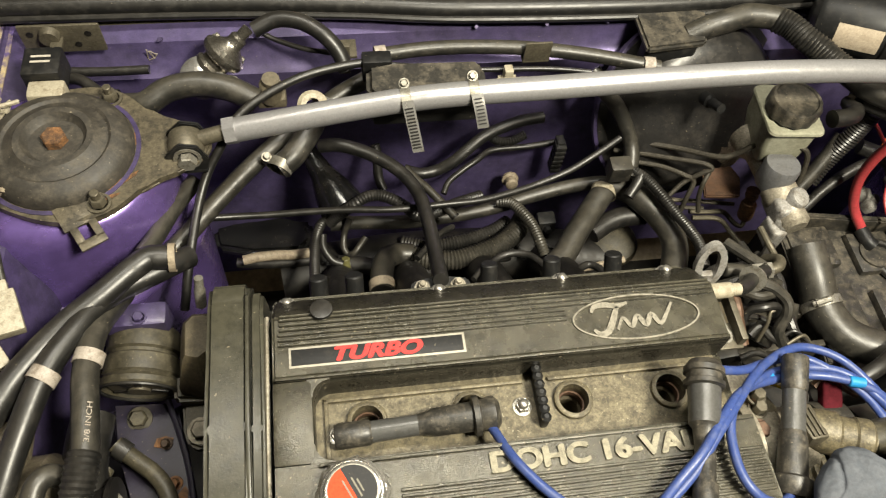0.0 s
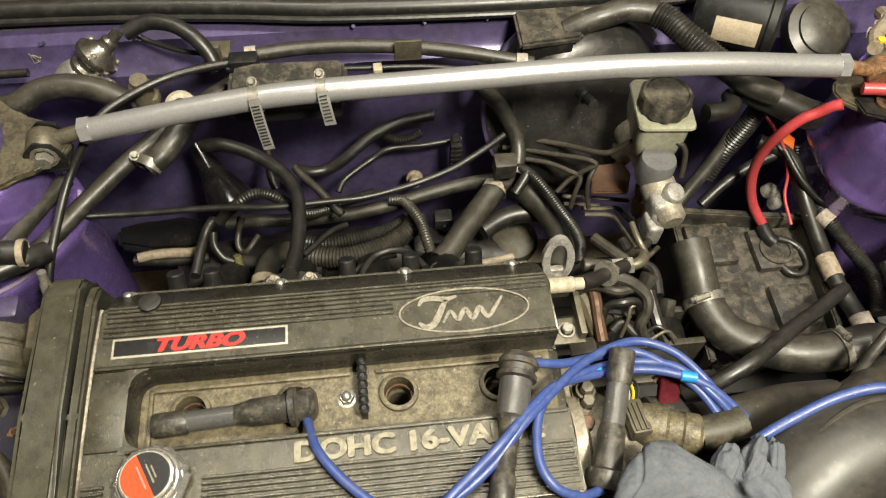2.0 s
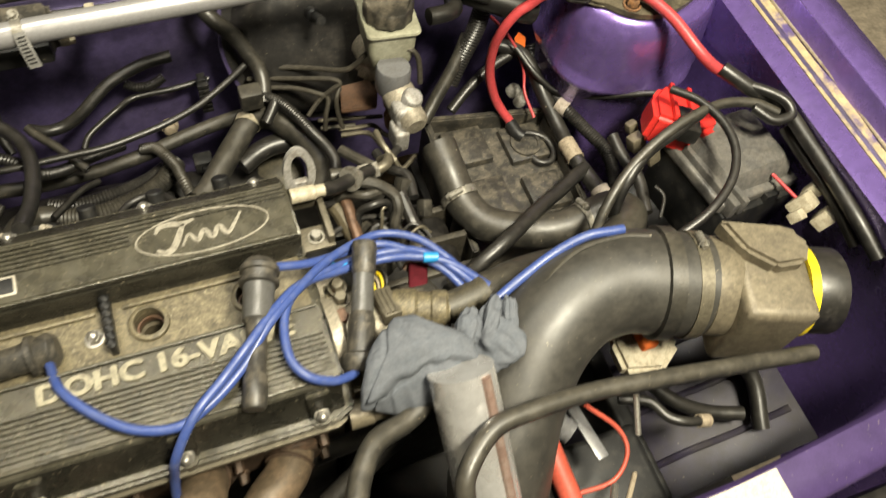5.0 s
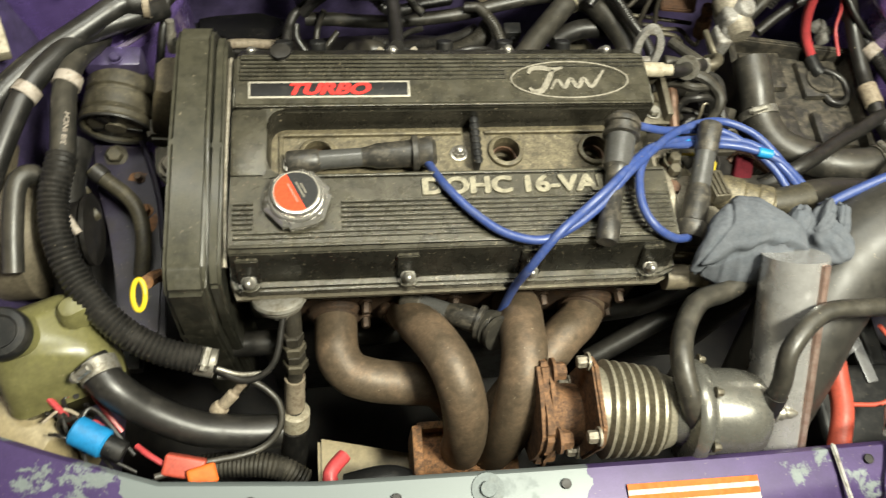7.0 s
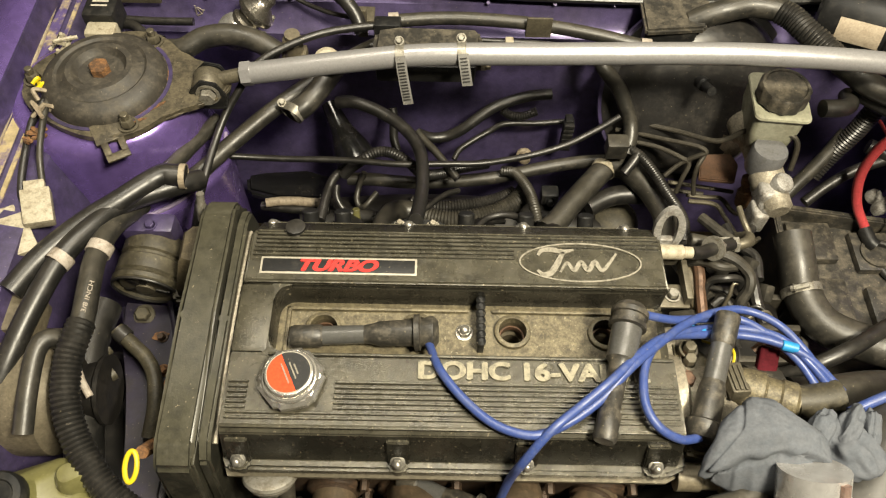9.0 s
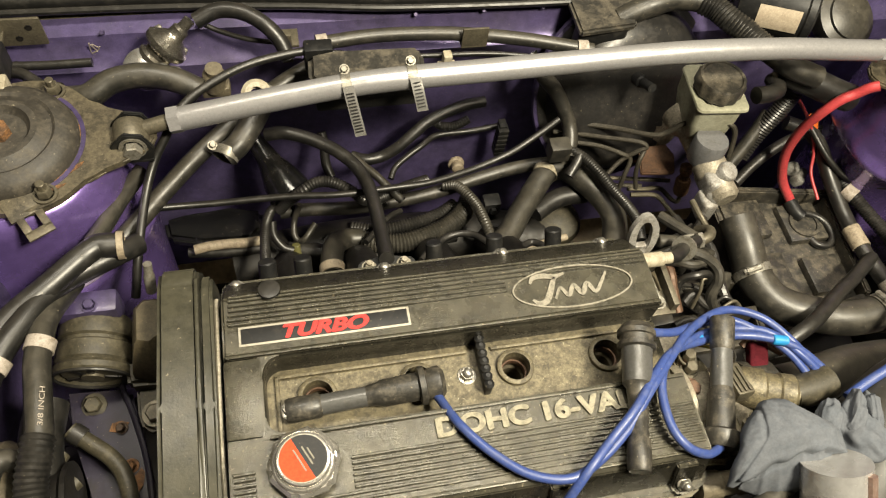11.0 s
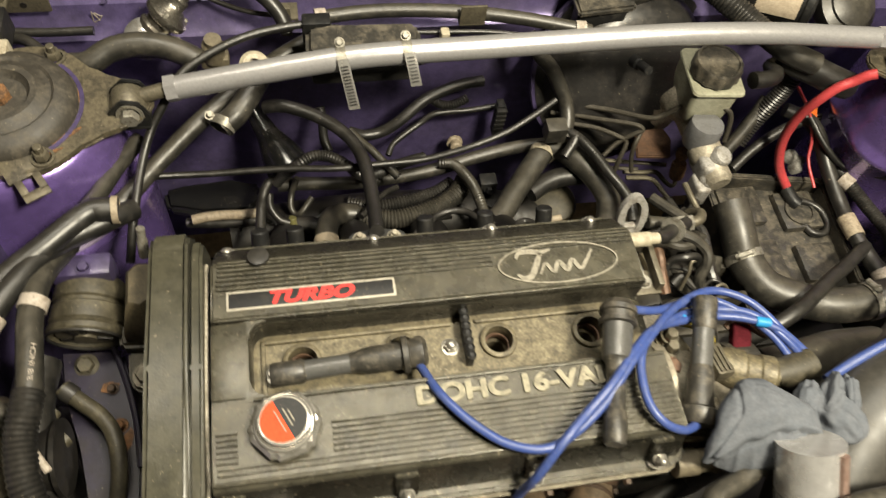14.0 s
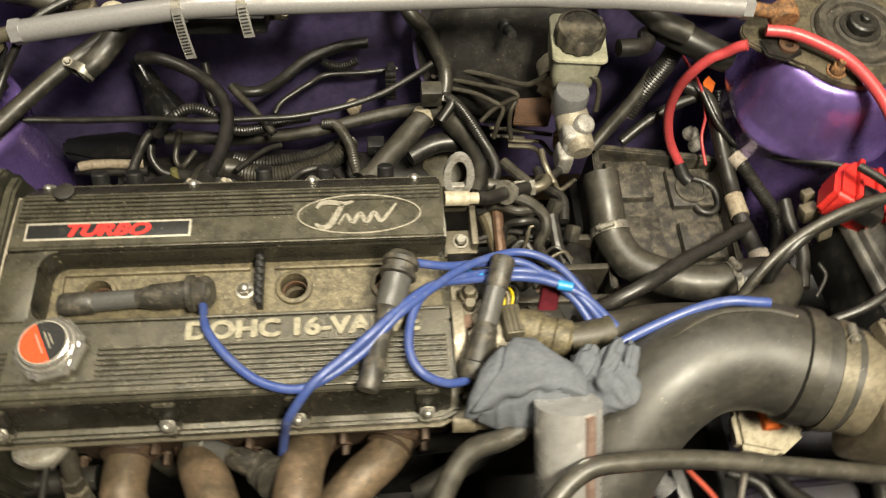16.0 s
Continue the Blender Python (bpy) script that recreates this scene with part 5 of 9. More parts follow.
hose("coolant_hose", [(0.212, 0.321, 0.712), (0.231, 0.314, 0.715), (0.248, 0.294, 0.715), (0.264, 0.274, 0.710), (0.275, 0.252, 0.705), (0.276, 0.232, 0.700), (0.263, 0.197, 0.700)], 0.0158, M_RUBBER_OLD, "dusty black hose curving down to engine", "hose", n=18)
hose("coolant_hose", [(0.183, 0.271, 0.685), (0.205, 0.283, 0.688), (0.226, 0.289, 0.690), (0.255, 0.290, 0.690)], 0.0128, M_RUBBER, "black hose crossing behind engine", "hose", n=16)
hose("wiring_loom", [(0.219, 0.324, 0.757), (0.229, 0.316, 0.752), (0.245, 0.303, 0.748), (0.259, 0.279, 0.745), (0.270, 0.255, 0.742), (0.279, 0.233, 0.742), (0.283, 0.208, 0.745), (0.276, 0.175, 0.750)], 0.0068, M_RUBBER, "thin black corrugated loom down to engine", "wiring loom", n=12, ribs=0.0033, group="corrugated looms")
hose("heater_hose", [(0.175, 0.393, 0.845), (0.188, 0.375, 0.830), (0.207, 0.366, 0.810), (0.219, 0.356, 0.790), (0.229, 0.345, 0.770), (0.230, 0.329, 0.757), (0.225, 0.313, 0.745)], 0.0095, M_RUBBER_OLD, "black heater hose at the firewall", "hose", n=12)
hose("signal_wire", [(0.008, 0.347, 0.685), (0.016, 0.361, 0.690), (0.035, 0.374, 0.695), (0.055, 0.385, 0.700), (0.071, 0.397, 0.700), (0.089, 0.401, 0.700), (0.126, 0.402, 0.700), (0.173, 0.408, 0.700)], 0.004, M_RUBBER, "thin black line clipped to firewall", "cable", n=12, group="engine harness wires")
hose("heater_hose", [(-0.041, 0.362, 0.720), (-0.023, 0.355, 0.720), (-0.002, 0.358, 0.720), (0.018, 0.362, 0.730), (0.035, 0.370, 0.740), (0.056, 0.381, 0.750), (0.078, 0.389, 0.755), (0.105, 0.395, 0.760), (0.134, 0.399, 0.760)], 0.0072, M_RUBBER, "black hose crossing firewall under brace", "hose", n=12)
hose("wiring_loom", [(0.072, 0.407, 0.720), (0.084, 0.402, 0.715), (0.102, 0.401, 0.715), (0.120, 0.406, 0.720)], 0.0062, M_RUBBER, "short corrugated loop on firewall", "wiring loom", n=12, ribs=0.0034, group="corrugated looms")
hose("signal_wire", [(-0.111, 0.318, 0.690), (-0.119, 0.311, 0.670), (-0.122, 0.296, 0.660), (-0.117, 0.287, 0.655), (-0.109, 0.286, 0.660), (-0.101, 0.294, 0.665), (-0.094, 0.301, 0.670)], 0.004, M_RUBBER_OLD, "stiff wire bent into a hook behind engine", "cable", n=12, group="engine harness wires")
h = hose("fuel_rail_hose", [(-0.243, 0.287, 0.660), (-0.225, 0.290, 0.660), (-0.203, 0.292, 0.658), (-0.184, 0.292, 0.656), (-0.165, 0.295, 0.653)], 0.0062, M_PATCH, "pale braided fuel hose behind cover", "hose", n=12)
hose("heater_hose", [(-0.252, 0.293, 0.645), (-0.215, 0.289, 0.645), (-0.183, 0.288, 0.645), (-0.160, 0.289, 0.645)], 0.0066, M_RUBBER, "black hose beside the pale fuel hose", "hose", n=12)
hose("signal_wire", [(0.030, 0.178, 0.740), (0.036, 0.204, 0.730), (0.049, 0.223, 0.725), (0.069, 0.229, 0.725), (0.088, 0.221, 0.730), (0.104, 0.190, 0.745)], 0.0042, M_RUBBER, "black wire looped behind cover", "cable", n=12, group="engine harness wires")
hose("signal_wire", [(0.020, 0.202, 0.720), (0.033, 0.217, 0.715), (0.054, 0.235, 0.700), (0.073, 0.243, 0.690)], 0.0035, M_RUBBER, "thin black wire behind cover", "cable", n=12, group="engine harness wires")
hose("signal_wire", [(0.129, 0.176, 0.740), (0.137, 0.195, 0.730), (0.153, 0.206, 0.725), (0.163, 0.198, 0.730), (0.165, 0.182, 0.740)], 0.0045, M_RUBBER, "black wire looped behind cover", "cable", n=12, group="engine harness wires")
hose("signal_wire", [(0.142, 0.225, 0.680), (0.179, 0.228, 0.680), (0.217, 0.234, 0.680)], 0.0045, M_PATCH, "tan metal pipe behind cover", "pipe", n=12, group="engine harness wires")
hose("engine_harness_branch", [(0.222, 0.289, 0.735), (0.235, 0.303, 0.745), (0.239, 0.310, 0.750)], 0.0065, M_RUBBER, "taped black cable tail by coolant hose", "cable", n=12, group="engine harness wires")
hose("signal_wire", [(-0.146, 0.297, 0.690), (-0.146, 0.284, 0.680), (-0.137, 0.272, 0.670), (-0.125, 0.268, 0.665)], 0.005, M_RUBBER, "black wire behind timing cover", "cable", n=12, group="engine harness wires")
hose("signal_wire", [(-0.075, 0.388, 0.740), (-0.073, 0.379, 0.730), (-0.073, 0.362, 0.710), (-0.068, 0.348, 0.700)], 0.006, M_RUBBER, "black cable dropping from brace", "cable", n=12, group="engine harness wires")
hose("signal_wire", [(-0.037, 0.253, 0.690), (-0.005, 0.290, 0.680), (0.015, 0.306, 0.670)], 0.004, M_RUBBER, "black wire under vacuum hose", "cable", n=12, group="engine harness wires")
hose("brake_line", [(0.215, 0.365, 0.755), (0.239, 0.348, 0.765), (0.281, 0.327, 0.775), (0.318, 0.299, 0.790), (0.334, 0.294, 0.800), (0.347, 0.289, 0.820), (0.370, 0.280, 0.830), (0.391, 0.273, 0.832), (0.400, 0.268, 0.825), (0.403, 0.263, 0.810), (0.403, 0.256, 0.790)], 0.0032, M_DARKALLOY, "bent dark steel brake line", "brake line", n=10, group="brake lines")
hose("brake_line", [(0.215, 0.349, 0.750), (0.239, 0.339, 0.755), (0.271, 0.321, 0.765), (0.306, 0.302, 0.775), (0.316, 0.295, 0.772), (0.307, 0.295, 0.765), (0.290, 0.295, 0.750), (0.273, 0.287, 0.735)], 0.003, M_DARKALLOY, "bent dark steel brake line", "brake line", n=10, group="brake lines")
hose("brake_line", [(0.214, 0.339, 0.745), (0.237, 0.329, 0.750), (0.265, 0.316, 0.755), (0.288, 0.299, 0.758), (0.300, 0.293, 0.752), (0.294, 0.282, 0.735), (0.291, 0.276, 0.715)], 0.003, M_DARKALLOY, "bent dark steel brake line", "brake line", n=10, group="brake lines")
hose("brake_line", [(0.316, 0.296, 0.765), (0.309, 0.287, 0.755), (0.309, 0.281, 0.735), (0.313, 0.273, 0.715)], 0.003, M_DARKALLOY, "bent dark steel brake line", "brake line", n=10, group="brake lines")
hose("brake_line", [(0.289, 0.304, 0.700), (0.337, 0.296, 0.700), (0.371, 0.288, 0.702)], 0.0028, M_STEELCAP, "straight dull steel brake line", "brake line", n=10, group="brake lines")
hose("brake_line", [(0.311, 0.285, 0.698), (0.333, 0.282, 0.698), (0.355, 0.280, 0.698), (0.366, 0.266, 0.694), (0.375, 0.261, 0.692), (0.379, 0.267, 0.700)], 0.003, M_STEELCAP, "bent dull steel brake line", "brake line", n=10, group="brake lines")
hose("brake_line", [(0.311, 0.274, 0.700), (0.344, 0.269, 0.700), (0.354, 0.248, 0.700), (0.363, 0.221, 0.700), (0.368, 0.204, 0.700), (0.380, 0.210, 0.700), (0.391, 0.218, 0.700)], 0.0032, M_STEELCAP, "bent dull steel brake line", "brake line", n=10, group="brake lines")
hose("brake_line", [(0.291, 0.299, 0.690), (0.336, 0.293, 0.690)], 0.0028, M_DARKALLOY, "straight dark brake line", "brake line", n=10, group="brake lines")
h = hose("power_cable", [(0.554, 0.266, 0.886), (0.546, 0.269, 0.880), (0.537, 0.272, 0.868), (0.523, 0.273, 0.857), (0.510, 0.273, 0.835), (0.505, 0.277, 0.800), (0.508, 0.276, 0.755), (0.521, 0.266, 0.712), (0.541, 0.247, 0.682)], 0.0062, M_RED, "thick red power cable hanging into bay", "cable", n=12, group="red cables")
part("crimp", tube(bmesh.new(), [(0.540, 0.247, 0.682), (0.543, 0.231, 0.680), (0.549, 0.224, 0.678)], 0.0088, 14), M_PLASTIC, h, "black crimp sleeve")
hose("ground_cable", [(0.544, 0.233, 0.678), (0.569, 0.225, 0.676), (0.582, 0.211, 0.674), (0.583, 0.192, 0.672), (0.573, 0.181, 0.670), (0.558, 0.184, 0.670), (0.552, 0.197, 0.670), (0.552, 0.204, 0.670)], 0.0048, M_RUBBER, "black cable end curled on tray", "cable", n=12)
hose("signal_wire", [(0.490, 0.331, 0.830), (0.525, 0.324, 0.800), (0.554, 0.308, 0.765), (0.566, 0.289, 0.735), (0.563, 0.268, 0.715), (0.566, 0.235, 0.700)], 0.0021, M_RED, "thin red wire beside power cable", "cable", n=12, group="red cables")
h = hose("wiring_loom", [(0.535, 0.330, 0.750), (0.565, 0.314, 0.745), (0.578, 0.291, 0.735), (0.586, 0.259, 0.715), (0.592, 0.210, 0.700), (0.591, 0.172, 0.700), (0.593, 0.138, 0.700)], 0.0098, M_RUBBER, "taped black wiring loom beside battery tray", "wiring loom", n=12)
clamp_part(h, (0.591, 0.171, 0.700), (0.05, -1, 0), 0.0102, width=0.030, screw=None, material=M_PATCH, label="tan tape wrap")
h = hose("wiring_loom", [(0.600, 0.338, 0.725), (0.604, 0.309, 0.700), (0.604, 0.272, 0.705), (0.604, 0.231, 0.715), (0.619, 0.193, 0.710), (0.634, 0.151, 0.705), (0.624, 0.103, 0.700)], 0.0092, M_RUBBER, "black corrugated loom under strut tower", "wiring loom", n=12, ribs=0.0036, group="corrugated looms")
clamp_part(h, (0.603, 0.231, 0.715), (0.45, -0.8, 0), 0.0098, width=0.016, screw=None, material=M_TAPE, label="white tape wrap")
clamp_part(h, (0.604, 0.308, 0.700), (0.05, -1, 0), 0.0098, width=0.012, screw=None, material=M_TAPE, label="white tape wrap")
h = hose("wiring_loom", [(0.595, 0.139, 0.703), (0.570, 0.124, 0.712), (0.541, 0.106, 0.722), (0.495, 0.080, 0.738), (0.442, 0.047, 0.752), (0.411, 0.033, 0.748), (0.387, 0.026, 0.735), (0.366, 0.026, 0.715)], 0.0088, M_RUBBER, "taped black loom over coolant hose", "wiring loom", n=12)
h = hose("wiring_loom", [(0.593, 0.141, 0.700), (0.596, 0.122, 0.700), (0.598, 0.091, 0.705), (0.602, 0.075, 0.705)], 0.0105, M_RUBBER, "short black loom end with pale tape", "wiring loom", n=12)
clamp_part(h, (0.598, 0.091, 0.705), (0.1, -1, 0), 0.0109, width=0.022, screw=None, material=M_TAPE, label="white tape wrap")
hose("wiring_loom", [(0.506, 0.323, 0.825), (0.498, 0.319, 0.790), (0.480, 0.311, 0.750), (0.464, 0.298, 0.725)], 0.0122, M_RUBBER, "black corrugated loom beside master cylinder", "wiring loom", n=14, ribs=0.0042, group="corrugated looms")
hose("wiring_loom", [(0.493, 0.326, 0.780), (0.471, 0.306, 0.750), (0.443, 0.286, 0.720), (0.420, 0.267, 0.700)], 0.0088, M_RUBBER_OLD, "smooth black loom beside master cylinder", "wiring loom", n=12)
hose("wiring_loom", [(0.560, 0.316, 0.740), (0.524, 0.307, 0.730), (0.491, 0.293, 0.715), (0.461, 0.275, 0.700)], 0.0072, M_RUBBER, "black loom behind battery tray", "wiring loom", n=12)
hose("wiring_loom", [(0.557, 0.307, 0.760), (0.576, 0.273, 0.740), (0.601, 0.248, 0.725), (0.614, 0.225, 0.740), (0.645, 0.199, 0.760), (0.680, 0.180, 0.775), (0.694, 0.171, 0.780)], 0.0042, M_RUBBER, "black cable across strut tower", "cable", n=12)
hose("throttle_cable", [(-0.319, 0.262, 0.790), (-0.294, 0.270, 0.780), (-0.268, 0.277, 0.770), (-0.234, 0.282, 0.762), (-0.198, 0.284, 0.758), (-0.155, 0.285, 0.757), (-0.112, 0.284, 0.757), (-0.064, 0.280, 0.757), (0.001, 0.285, 0.753), (0.040, 0.289, 0.750), (0.077, 0.298, 0.748), (0.112, 0.308, 0.748), (0.151, 0.319, 0.755), (0.189, 0.334, 0.768), (0.214, 0.344, 0.780)], 0.004, M_RUBBER, "long thin black cable across firewall", "cable", n=12)
hose("control_cable", [(-0.280, 0.158, 0.790), (-0.271, 0.191, 0.820), (-0.260, 0.243, 0.840), (-0.249, 0.272, 0.855), (-0.234, 0.290, 0.872), (-0.222, 0.305, 0.885), (-0.199, 0.331, 0.888), (-0.154, 0.361, 0.888), (-0.107, 0.375, 0.888), (-0.070, 0.381, 0.886)], 0.0045, M_RUBBER, "thin black control cable looping under the brace", "cable", n=12)
hose("heater_hose", [(-0.321, 0.198, 0.800), (-0.289, 0.225, 0.800), (-0.248, 0.269, 0.810), (-0.209, 0.307, 0.820), (-0.162, 0.346, 0.830), (-0.116, 0.376, 0.842), (-0.070, 0.397, 0.852)], 0.0098, M_RUBBER_OLD, "long grey-black heater hose rising to firewall", "hose", n=12)
hose("heater_hose", [(-0.267, 0.287, 0.825), (-0.276, 0.273, 0.825), (-0.289, 0.247, 0.828), (-0.300, 0.215, 0.835), (-0.309, 0.193, 0.840)], 0.0088, M_RUBBER_OLD, "short dusty heater hose by strut tower", "hose", n=12)
h = hose("breather_hose", [(-0.183, 0.293, 0.829), (-0.168, 0.303, 0.834), (-0.154, 0.321, 0.840), (-0.141, 0.342, 0.846), (-0.129, 0.361, 0.850)], 0.0128, M_RUBBER_OLD, "stubby dusty breather hose with steel clamp", "hose", n=12)
clamp_part(h, (-0.181, 0.295, 0.830), (0.45, 0.8, 0.25), 0.013, width=0.01, screw=(-1, 0.2, 0.3))
hose("vacuum_hose", [(-0.198, 0.421, 0.898), (-0.174, 0.428, 0.905), (-0.148, 0.423, 0.905), (-0.126, 0.410, 0.898), (-0.112, 0.398, 0.885), (-0.105, 0.385, 0.870)], 0.0085, M_RUBBER, "black vacuum hose arching over regulator", "hose", n=12)
h = hose("heater_hose", [(-0.069, 0.398, 0.878), (-0.019, 0.404, 0.878), (0.031, 0.404, 0.878), (0.095, 0.399, 0.877), (0.166, 0.387, 0.874), (0.241, 0.370, 0.868)], 0.0078, M_RUBBER_OLD, "long dusty black hose along firewall ledge", "hose", n=12)
clamp_part(h, (0.228, 0.372, 0.870), (1, -0.15, 0), 0.0081, width=0.012, screw=None, material=M_TAPE, label="white tape band")
clamp_part(h, (-0.068, 0.399, 0.878), (1, 0.1, 0), 0.0081, width=0.012, screw=None, material=M_TAPE, label="white tape band")
hose("signal_wire", [(-0.061, 0.392, 0.870), (0.015, 0.381, 0.868), (0.112, 0.378, 0.866), (0.163, 0.371, 0.865)], 0.0028, M_RUBBER, "thin black wire along firewall", "cable", n=12)
hose("signal_wire", [(-0.197, 0.440, 0.880), (-0.175, 0.432, 0.872), (-0.147, 0.422, 0.868), (-0.117, 0.414, 0.868)], 0.0028, M_RUBBER, "thin black wire from regulator", "cable", n=12)
hose("breather_hose", [(-0.329, 0.353, 0.868), (-0.308, 0.350, 0.873), (-0.285, 0.361, 0.880), (-0.255, 0.365, 0.882), (-0.223, 0.360, 0.877), (-0.199, 0.351, 0.868)], 0.0128, M_RUBBER_OLD, "dusty brown-grey breather hose over strut tower", "hose", n=12)
h = hose("heater_hose", [(-0.414, 0.035, 0.860), (-0.394, 0.074, 0.862), (-0.364, 0.111, 0.864), (-0.333, 0.139, 0.866), (-0.301, 0.169, 0.867), (-0.288, 0.173, 0.866), (-0.274, 0.173, 0.863)], 0.0118, M_RUBBER, "black heater hose with tan clamp", "hose", n=12)
clamp_part(h, (-0.276, 0.173, 0.864), (1, 0.05, -0.1), 0.0121, width=0.006, screw=None, material=M_PATCH, label="tan spring clamp")
h = hose("ac_hose", [(-0.418, -0.101, 0.820), (-0.410, -0.062, 0.835), (-0.400, -0.028, 0.850), (-0.387, 0.019, 0.862), (-0.370, 0.070, 0.870), (-0.351, 0.106, 0.868), (-0.330, 0.140, 0.860), (-0.285, 0.170, 0.852), (-0.266, 0.188, 0.840)], 0.0108, M_RUBBER, "black pressure hose with white tape band", "hose", n=12)
clamp_part(h, (-0.371, 0.066, 0.870), (-0.45, -0.9, 0), 0.0111, width=0.011, screw=None, material=M_TAPE, label="white tape band")
h = hose("ac_hose", [(-0.325, 0.157, 0.835), (-0.337, 0.112, 0.858), (-0.339, 0.071, 0.868), (-0.335, 0.034, 0.872), (-0.332, 0.004, 0.872), (-0.332, -0.010, 0.872)], 0.0108, M_RUBBER_OLD, "dusty pressure hose running into loom", "hose", n=12)
lettering("3/8 INCH", 0.0042, Matrix(((0, -0.8, 0.6, -0.3335 + 0.6 * 0.0109), (1, 0, 0, 0.004), (0, 0.6, 0.8, 0.872 + 0.8 * 0.0109), (0, 0, 0, 1))), M_TAPE, h, "printed_text", depth=0.0006, width=0.032, label="pale printed size along the hose")
clamp_part(h, (-0.338, 0.080, 0.867), (-0.2, -1, 0), 0.0111, width=0.011, screw=None, material=M_TAPE, label="white tape band")
h = hose("wiring_loom", [(-0.332, -0.001, 0.872), (-0.334, -0.018, 0.871), (-0.337, -0.041, 0.865), (-0.333, -0.074, 0.855), (-0.318, -0.107, 0.840), (-0.290, -0.140, 0.825), (-0.256, -0.160, 0.810), (-0.220, -0.168, 0.797)], 0.0132, M_RUBBER, "thick ribbed conduit curving down to radiator", "wiring loom", ribs=0.0046, n=16, group="corrugated looms")
clamp_part(h, (-0.218, -0.169, 0.796), (0.9, -0.2, -0.15), 0.0118, width=0.016, screw=(0, 0, 1))
h = hose("radiator_hose", [(-0.309, -0.170, 0.817), (-0.290, -0.192, 0.810), (-0.265, -0.208, 0.790), (-0.229, -0.221, 0.770), (-0.191, -0.224, 0.755), (-0.159, -0.223, 0.745)], 0.0155, M_RUBBER, "fat glossy black radiator hose", "hose", n=18)
clamp_part(h, (-0.302, -0.177, 0.815), (0.45, -0.85, -0.1), 0.0159, width=0.014, screw=(-0.5, -0.3, 1))
hose("sensor_wire", [(-0.211, -0.178, 0.780), (-0.182, -0.181, 0.770), (-0.159, -0.199, 0.760), (-0.157, -0.225, 0.765), (-0.176, -0.245, 0.775), (-0.224, -0.255, 0.785), (-0.256, -0.265, 0.795)], 0.003, M_RUBBER_OLD, "looped grey sensor wire", "cable", n=12)
hose("sensor_wire", [(-0.215, -0.172, 0.790), (-0.184, -0.186, 0.790), (-0.159, -0.174, 0.800), (-0.149, -0.138, 0.820)], 0.003, M_RUBBER, "thin black sensor wire", "cable", n=12)
hose("sensor_wire", [(-0.209, -0.175, 0.795), (-0.190, -0.180, 0.790), (-0.170, -0.180, 0.790)], 0.0022, M_ZINC, "bare braided sensor wire", "cable", n=12)
hose("wiring_loom", [(-0.236, -0.247, 0.720), (-0.200, -0.247, 0.720), (-0.163, -0.252, 0.720), (-0.137, -0.266, 0.710)], 0.012, M_RUBBER_OLD, "dusty corrugated loom by radiator", "wiring loom", ribs=0.004, n=12, group="corrugated looms")
h = hose("oil_pipe", [(-0.144, -0.118, 0.800), (-0.144, -0.140, 0.770), (-0.147, -0.160, 0.720), (-0.150, -0.178, 0.680), (-0.153, -0.196, 0.640), (-0.158, -0.220, 0.590)], 0.0082, M_DARKALLOY, "oily steel oil pipe standing by the block", "pipe", n=14)
part("sleeve", tube(bmesh.new(), [(-0.1475, -0.164, 0.710), (-0.149, -0.172, 0.692), (-0.151, -0.184, 0.668)], 0.0105, 18), M_PATCH, h, "dusty tan sleeve")
part("lower_hose", tube(bmesh.new(), [(-0.153, -0.198, 0.640), (-0.156, -0.214, 0.605), (-0.160, -0.236, 0.555)], 0.0145, 18), M_RUBBER, h, "black rubber lower hose")
hose("power_cable", [(0.570, 0.272, 0.902), (0.594, 0.265, 0.905), (0.620, 0.250, 0.905), (0.649, 0.225, 0.903), (0.670, 0.186, 0.898), (0.686, 0.145, 0.885), (0.703, 0.128, 0.872), (0.731, 0.119, 0.855)], 0.0066, M_RED, "thick red power cable over strut tower", "cable", group="red cables")
h = hose("coolant_hose", [(0.409, 0.195, 0.745), (0.411, 0.162, 0.735), (0.417, 0.129, 0.718), (0.433, 0.095, 0.712), (0.465, 0.072, 0.715), (0.505, 0.057, 0.720), (0.543, 0.055, 0.725), (0.563, 0.055, 0.730)], 0.0215, M_RUBBER_OLD, "fat dusty coolant hose on battery tray", "hose", n=20)
clamp_part(h, (0.416, 0.132, 0.719), (0.15, -1, -0.2), 0.022, width=0.01, screw=(-0.5, 0.3, 1))
clamp_part(h, (0.546, 0.055, 0.726), (1, 0.15, 0.1), 0.0222, width=0.011, screw=(0, 0.5, 1))
hose("coolant_hose", [(0.551, 0.055, 0.727), (0.579, 0.054, 0.738), (0.586, 0.034, 0.752), (0.555, 0.004, 0.768), (0.496, -0.025, 0.785), (0.433, -0.052, 0.790), (0.383, -0.075, 0.770)], 0.0225, M_RUBBER_OLD, "fat black hose bending under intake elbow", "hose", n=20)
hose("coolant_hose", [(0.501, -0.008, 0.765), (0.451, -0.027, 0.775), (0.398, -0.046, 0.780), (0.366, -0.060, 0.770)], 0.012, M_RUBBER, "black hose running below intake elbow", "hose", n=12)
hose("battery_cable", [(0.672, 0.085, 0.850), (0.638, 0.075, 0.840), (0.598, 0.063, 0.830), (0.568, 0.044, 0.815), (0.557, 0.032, 0.790), (0.559, 0.026, 0.750)], 0.0066, M_RUBBER, "black battery cable looping from fuse box", "cable")
